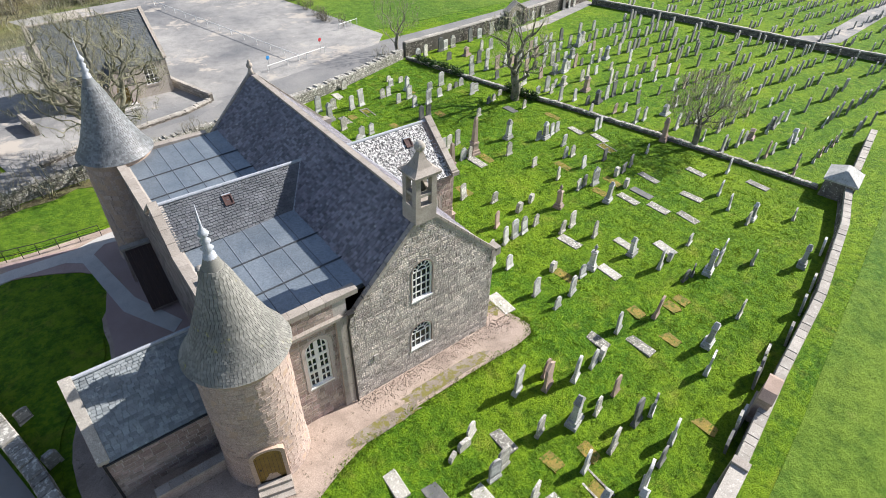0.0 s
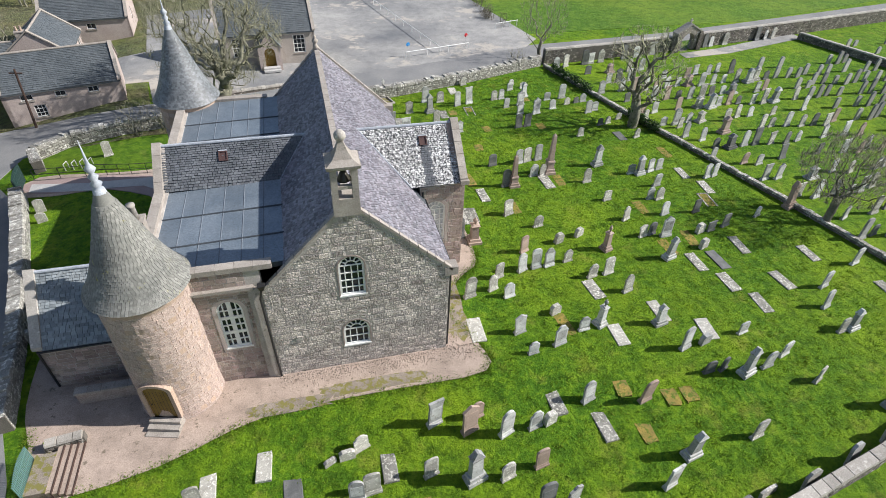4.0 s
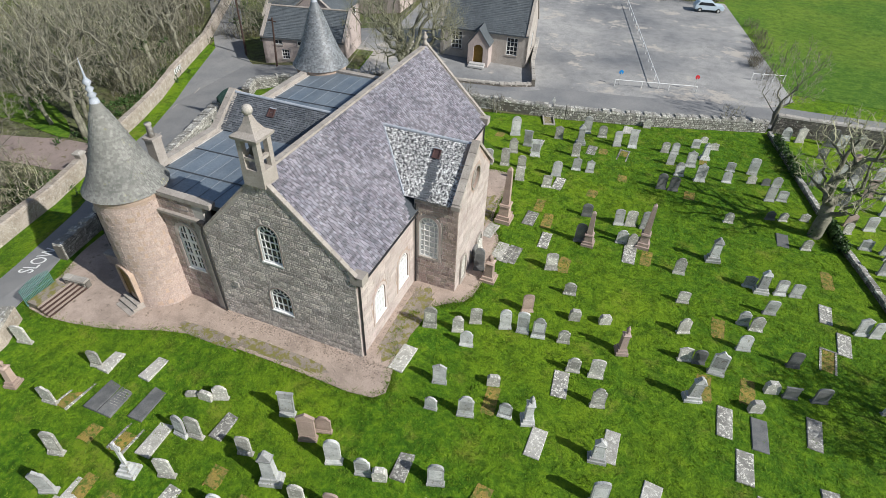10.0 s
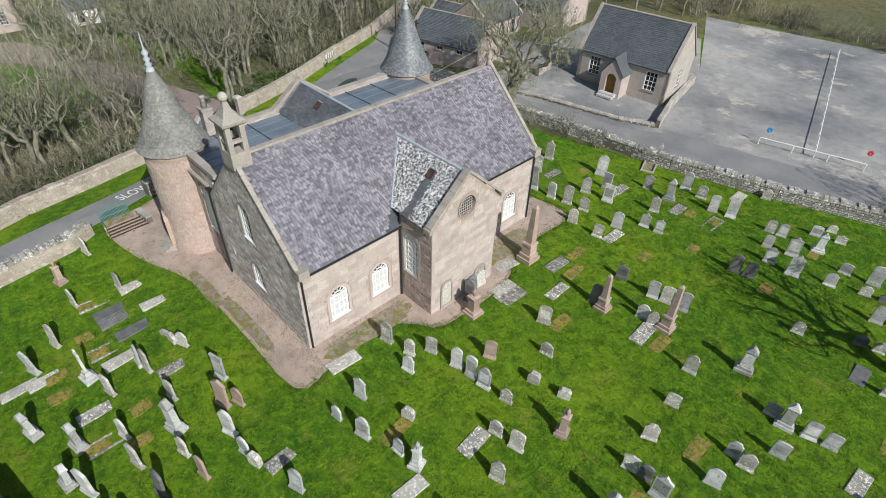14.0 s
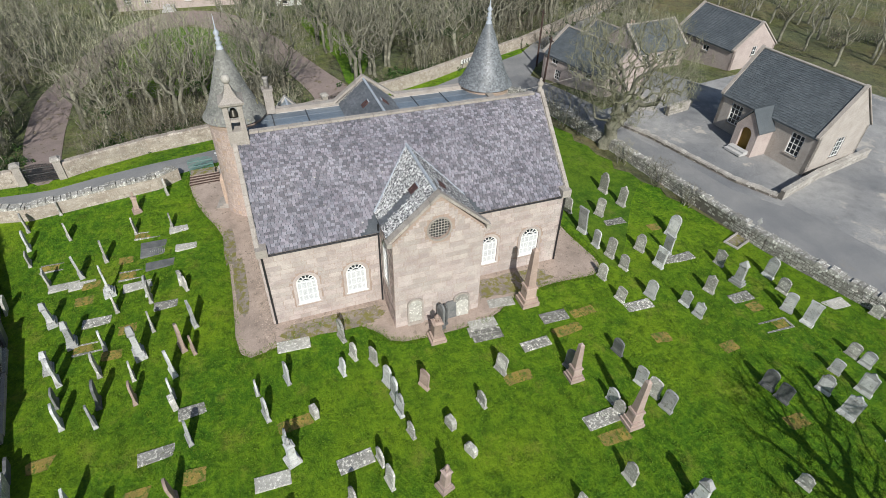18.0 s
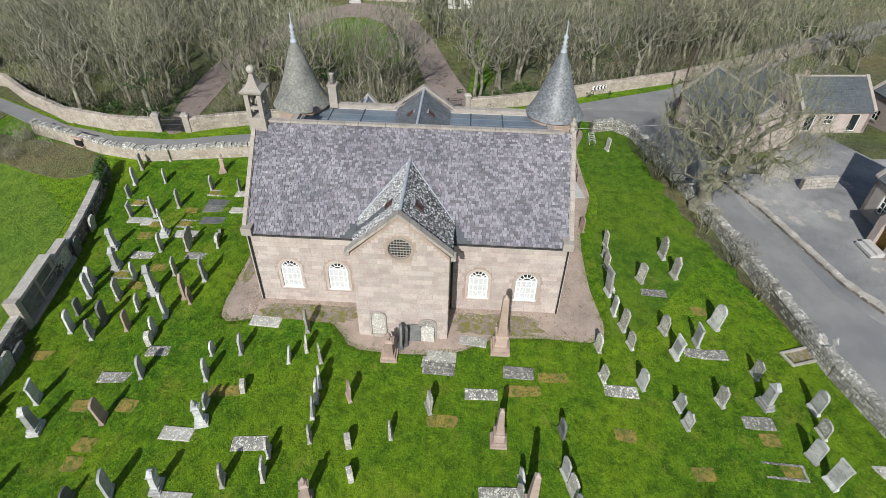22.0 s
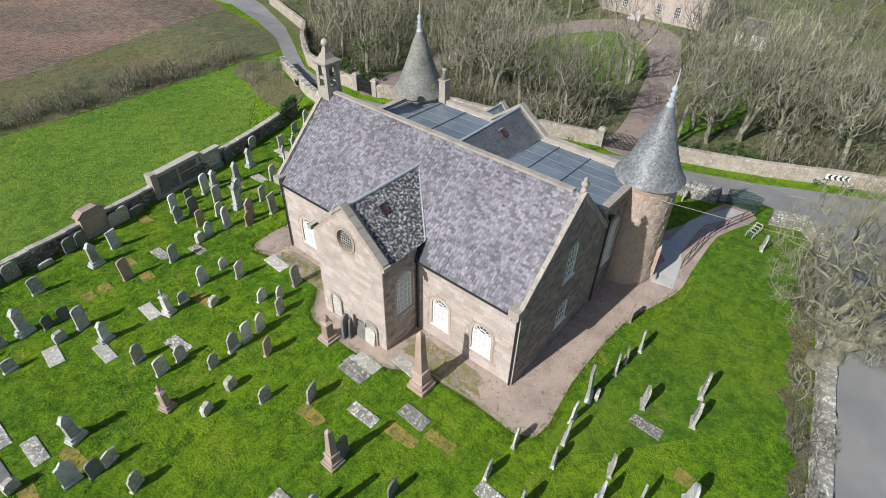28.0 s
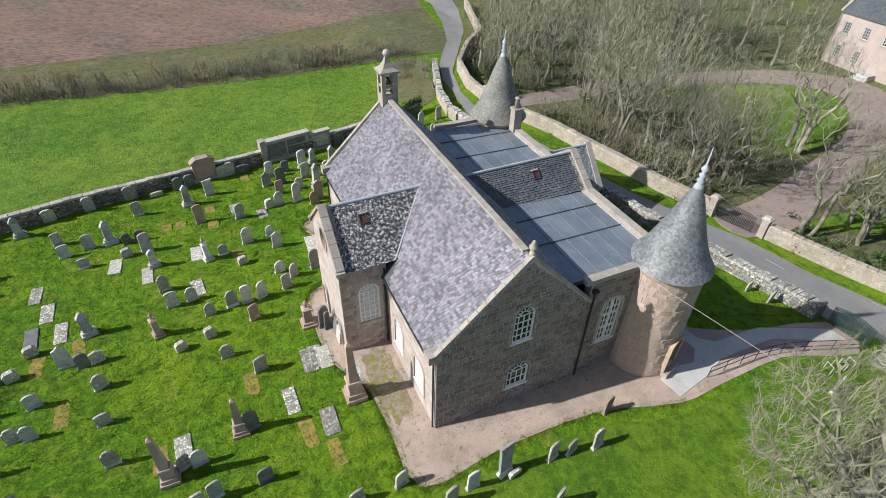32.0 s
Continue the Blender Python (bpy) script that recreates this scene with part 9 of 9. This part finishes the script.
# thicket on the bank beside the cottage and along the lane wall
for x, y, s in ((-20.6, 54.6, 0.62), (-22.8, 58.6, 0.7), (-18.2, 55.4, 0.6), (-20.8, 61.5, 0.75)):
    plant(WOOD, x, y, s, wr)
for i in range(16):
    plant(BUSH, -20.5 + wr.gauss(0, 1.5), 57.2 + wr.gauss(0, 2.2), wr.uniform(0.5, 1.0), wr)
for i in range(34):
    y = wr.uniform(36, 60)
    plant(BUSH, wood_edge(y) - wr.uniform(1.0, 5.0), y, wr.uniform(0.9, 1.5), wr)
# the woods far behind, where one tree can't be told from the next
vs, fs, dark = [], [], []
for p, m in FAR_SPOTS:
    for o in p.children:
        k = len(vs)
        vs += [tuple(m @ v.co) for v in o.data.vertices]
        fs += [tuple(k + i for i in f.vertices) for f in o.data.polygons]
        dark += [o.data.materials[0] == M["bark"]] * len(o.data.polygons)
me = bpy.data.meshes.new("far_woods")
me.from_pydata(vs, [], fs)
me.materials.append(M["twig"])
me.materials.append(M["bark"])
me.polygons.foreach_set("material_index", [int(v) for v in dark])
tagged(new("far_woods", me), "leafless woods far behind the lane and the hall", "woods", "", "stuff")
# ivy on the low wall and the west wall end
lr_ = random.Random(8)
for nm, pts in (("ivy", [(41.2, 40.6), (42.0, 36.8)]), ("ivy", [(4.4, -1.5), (1.8, -2.4)]), ("ivy", [(38.6, 53.0), (39.9, 46.5)])):
    o = leaf_cloud(nm, [(Vector((pts[0][0] + (pts[1][0] - pts[0][0]) * u, pts[0][1] + (pts[1][1] - pts[0][1]) * u, lr_.uniform(0.2, 0.75 if nm == "ivy" and pts[0][0] > 30 else 1.6))), lr_.uniform(0.25, 0.5)) for u in (lr_.random() for _ in range(46))], 40, int(pts[0][0] * 3), 0.1)
    tagged(o, "clump of dark green ivy over the stone wall", "ivy", "", "stuff")


for i in range(16):
    y = -12 + 4.2 * i
    x = wood_edge(y) - lr_.uniform(0.8, 3.5)
    if not off_drive(x, y):
        continue
    o = leaf_cloud("ivy", [(Vector((x + lr_.gauss(0, 1.1), y + lr_.gauss(0, 1.3), lr_.uniform(0.0, 0.5))), lr_.uniform(0.2, 0.5)) for _ in range(34)], 30, i + 60, 0.1)
    tagged(o, "low clump of green ivy on the woodland floor", "ivy", "woodland ivy", "stuff")


# ---- grass ----
def tufts(name, n, where, seed, size, label, material):
    """Short blades of grass, each a small leaning triangle shaded like the turf it grows from."""
    tr = np.random.RandomState(seed)
    vs, fs = [], []
    while len(fs) < n:
        cx, cy = where(tr)
        many = tr.randint(4, 14)
        big = size * tr.uniform(0.6, 1.35)
        for _ in range(many):
            x, y = cx + tr.normal(0, big * 1.3), cy + tr.normal(0, big * 1.3)
            a, w, h = tr.uniform(0, 6.283), big * tr.uniform(0.25, 0.55), big * tr.uniform(0.5, 1.2)
            dx, dy = math.cos(a) * w, math.sin(a) * w
            lx, ly = tr.normal(0, big * 0.7), tr.normal(0, big * 0.7)
            k = len(vs)
            vs += [(x - dx, y - dy, -0.01), (x + dx, y + dy, -0.01), (x + lx, y + ly, h)]
            fs.append((k, k + 1, k + 2))
    me = bpy.data.meshes.new(name)
    me.from_pydata(vs, [], fs)
    me.materials.append(material)
    return tagged(new(name, me), label, "grass", "", "stuff")


def in_yard(tr):
    while True:
        x, y = tr.uniform(-1, 49), tr.uniform(-1, 56)
        if x > low_wall_x(y) or y < 0.28 * x - 3.4 or y > 47.5 + 0.2 * max(0, x - 8):
            continue
        if inside((x, y), APRON) or (2 < x < 19.3 and 13.9 < y < 36.8) or x < -0.4 + 0.02 * y and y < 12:
            continue
        if y > 36.5 and x < 18:
            continue
        return x, y


def at_edge(tr):
    """A spot on the ragged seam between turf and gravel."""
    while True:
        k = tr.randint(len(APRON))
        a, b, u = APRON[k], APRON[(k + 1) % len(APRON)], tr.uniform()
        x, y = a[0] + (b[0] - a[0]) * u + tr.normal(0, 0.13), a[1] + (b[1] - a[1]) * u + tr.normal(0, 0.13)
        if y < 15 or x > 16.9 or (y > 36.8 and x > 3):
            return x, y


TUFT = blades("grass_blade", (0.12, 0.23, 0.018), (0.19, 0.29, 0.026))
tufts("grass_blades", 120000, in_yard, 5, 0.07, "rough tufts of uncut churchyard grass", TUFT)
tufts("edge_grass", 16000, at_edge, 8, 0.085, "ragged grass fringe at the edge of the gravel", TUFT)


def debris(name, n, where, seed, size, material, label):
    """Scattered stones, chips and dead leaves, each a small uneven lump."""
    tr = np.random.RandomState(seed)
    vs, fs = [], []
    for _ in range(n):
        x, y = where(tr)
        r = size * tr.uniform(0.4, 1.0) ** 1.5
        a = tr.uniform(0, 6.283)
        k = len(vs)
        vs += [(x + r * math.cos(a + 1.571 * i) * tr.uniform(0.6, 1.3), y + r * math.sin(a + 1.571 * i) * tr.uniform(0.6, 1.3), 0.03) for i in range(4)] + [(x, y, 0.05 + r * 0.7)]
        fs += [(k + i, k + (i + 1) % 4, k + 4) for i in range(4)]
    me = bpy.data.meshes.new(name)
    me.from_pydata(vs, [], fs)
    me.materials.append(material)
    return tagged(new(name, me), label, "debris", "", "stuff")


def on_apron(tr):
    while True:
        k = tr.uniform()
        if k < 0.35:
            x, y = tr.uniform(7.5, 18.0), Y0 - abs(tr.normal(0, 0.5)) - 0.06
        elif k < 0.6:
            x, y = X1 + abs(tr.normal(0, 0.6)) + 0.06, tr.uniform(15.6, 34)
        elif k < 0.75:
            x, y = tr.uniform(6.5, 16.4), Y1 + abs(tr.normal(0, 0.8)) + 0.05
        else:
            x, y = at_edge(tr)
        if inside((x, y), APRON) and not (TY0 - 0.1 < y < TY1 + 0.1 and x < TX + 0.1) and math.hypot(x - 2.85, y - 15.95) > 2 and math.hypot(x - 2.9, y - 34.75) > 2:
            return x, y


CHIP = mat("stone_chips", (0.30, 0.245, 0.20), (0.42, 0.34, 0.285), 2.0, 20.0, 0.95, 0.0, island=0.5)
debris("stone_chips", 4200, on_apron, 12, 0.055, CHIP, "loose stones and dead leaves on the gravel by the walls")

# ---- single stones and slates ----
for name, blocks, material, parent in PIECES:
    for b in blocks:
        from_blocks(name, [b], material, parent)


# ---- the lie of the land ----
def drop(x, y):
    """How far the ground lies below the church door: falling to the west wall, to the eastern lane and car park, and to the northern lane."""
    west = np.interp(y, [-2.5, 0, 2.5, 5, 7.5, 10, 12.5], [1.0, 0.95, 0.82, 0.66, 0.5, 0.32, 0]) * np.interp(x, [-2.5, 5, 20, 30, 40, 45], [0.3, 1, 1, 0.65, 0.25, 0.05])
    east = np.interp(y, [35, 37.5, 42.5, 47.5, 52.5, 57.5, 62.5], [0, 0.12, 0.27, 0.46, 0.68, 0.88, 1.05]) * np.interp(x, [0, 15, 45, 60], [0.4, 1, 0.8, 0.35])
    return np.maximum(np.maximum(west, east), np.interp(x, [-15, -5], [1.65, 0]))


def settle_at(x, y):
    h = drop(x, y)
    far = np.maximum(np.maximum(np.interp(x, [-10, -5], [1, 0]), np.interp(y, [36, 38.5], [0, 1])), np.interp(y, [-7.5, 0], [1, 0]))
    return x + (x - 28.0) * h / 24.0 * far, y + (y - 22.0) * h / 24.0 * far, -h


def sink(ob, cut):
    me = ob.data
    n = len(me.vertices)
    co = np.empty(n * 3)
    me.vertices.foreach_get("co", co)
    co = co.reshape(-1, 3)
    if n == 0 or drop(co[:, 0], co[:, 1]).max() < 1e-4 and not cut:
        return
    if cut and ob.name != "ground":
        bm = bmesh.new()
        bm.from_mesh(me)
        for axis in (0, 1):
            lo, hi = max(co[:, axis].min(), -20), min(co[:, axis].max(), 70)
            k = math.ceil(lo / CELL + 0.01)
            while k * CELL < hi - 0.01:
                at, way = [0, 0, 0], [0, 0, 0]
                at[axis], way[axis] = k * CELL, 1
                bmesh.ops.bisect_plane(bm, geom=bm.verts[:] + bm.edges[:] + bm.faces[:], plane_co=at, plane_no=way)
                k += 1
        bm.to_mesh(me)
        bm.free()
        co = np.empty(len(me.vertices) * 3)
        me.vertices.foreach_get("co", co)
        co = co.reshape(-1, 3)
    x, y, z = settle_at(co[:, 0], co[:, 1])
    me.vertices.foreach_set("co", np.stack([x, y, co[:, 2] + z], 1).ravel())
    me.update()


for ob in list(bpy.data.objects):
    if ob.parent is not None or ob.type not in {'MESH', 'EMPTY'}:
        continue
    t = ob.matrix_basis.translation
    if t.length > 0.01:
        x, y, z = (float(v) for v in settle_at(t.x, t.y))
        if ob.get("category", "") in ("gravestone", "grave slab", "grave"):
            x, y = t.x, t.y
        tilt = Matrix.Rotation(math.atan(0.135), 4, 'Y').inverted() if ob.name.startswith("road_marking") and -15.0 < t.x < -5.0 else Matrix.Identity(4)
        size = Matrix.Diagonal((*ob.scale, 1))
        ob.matrix_basis = Matrix.Translation((x, y, t.z + z)) @ tilt @ ob.matrix_basis.to_quaternion().to_matrix().to_4x4() @ size
        continue
    ground = ob.type == 'MESH' and ob.get("kind", "") == "structure"
    for o in [ob] + list(ob.children_recursive):
        if o.type == 'MESH' and o.data.users == 1:
            sink(o, ground and o is ob)
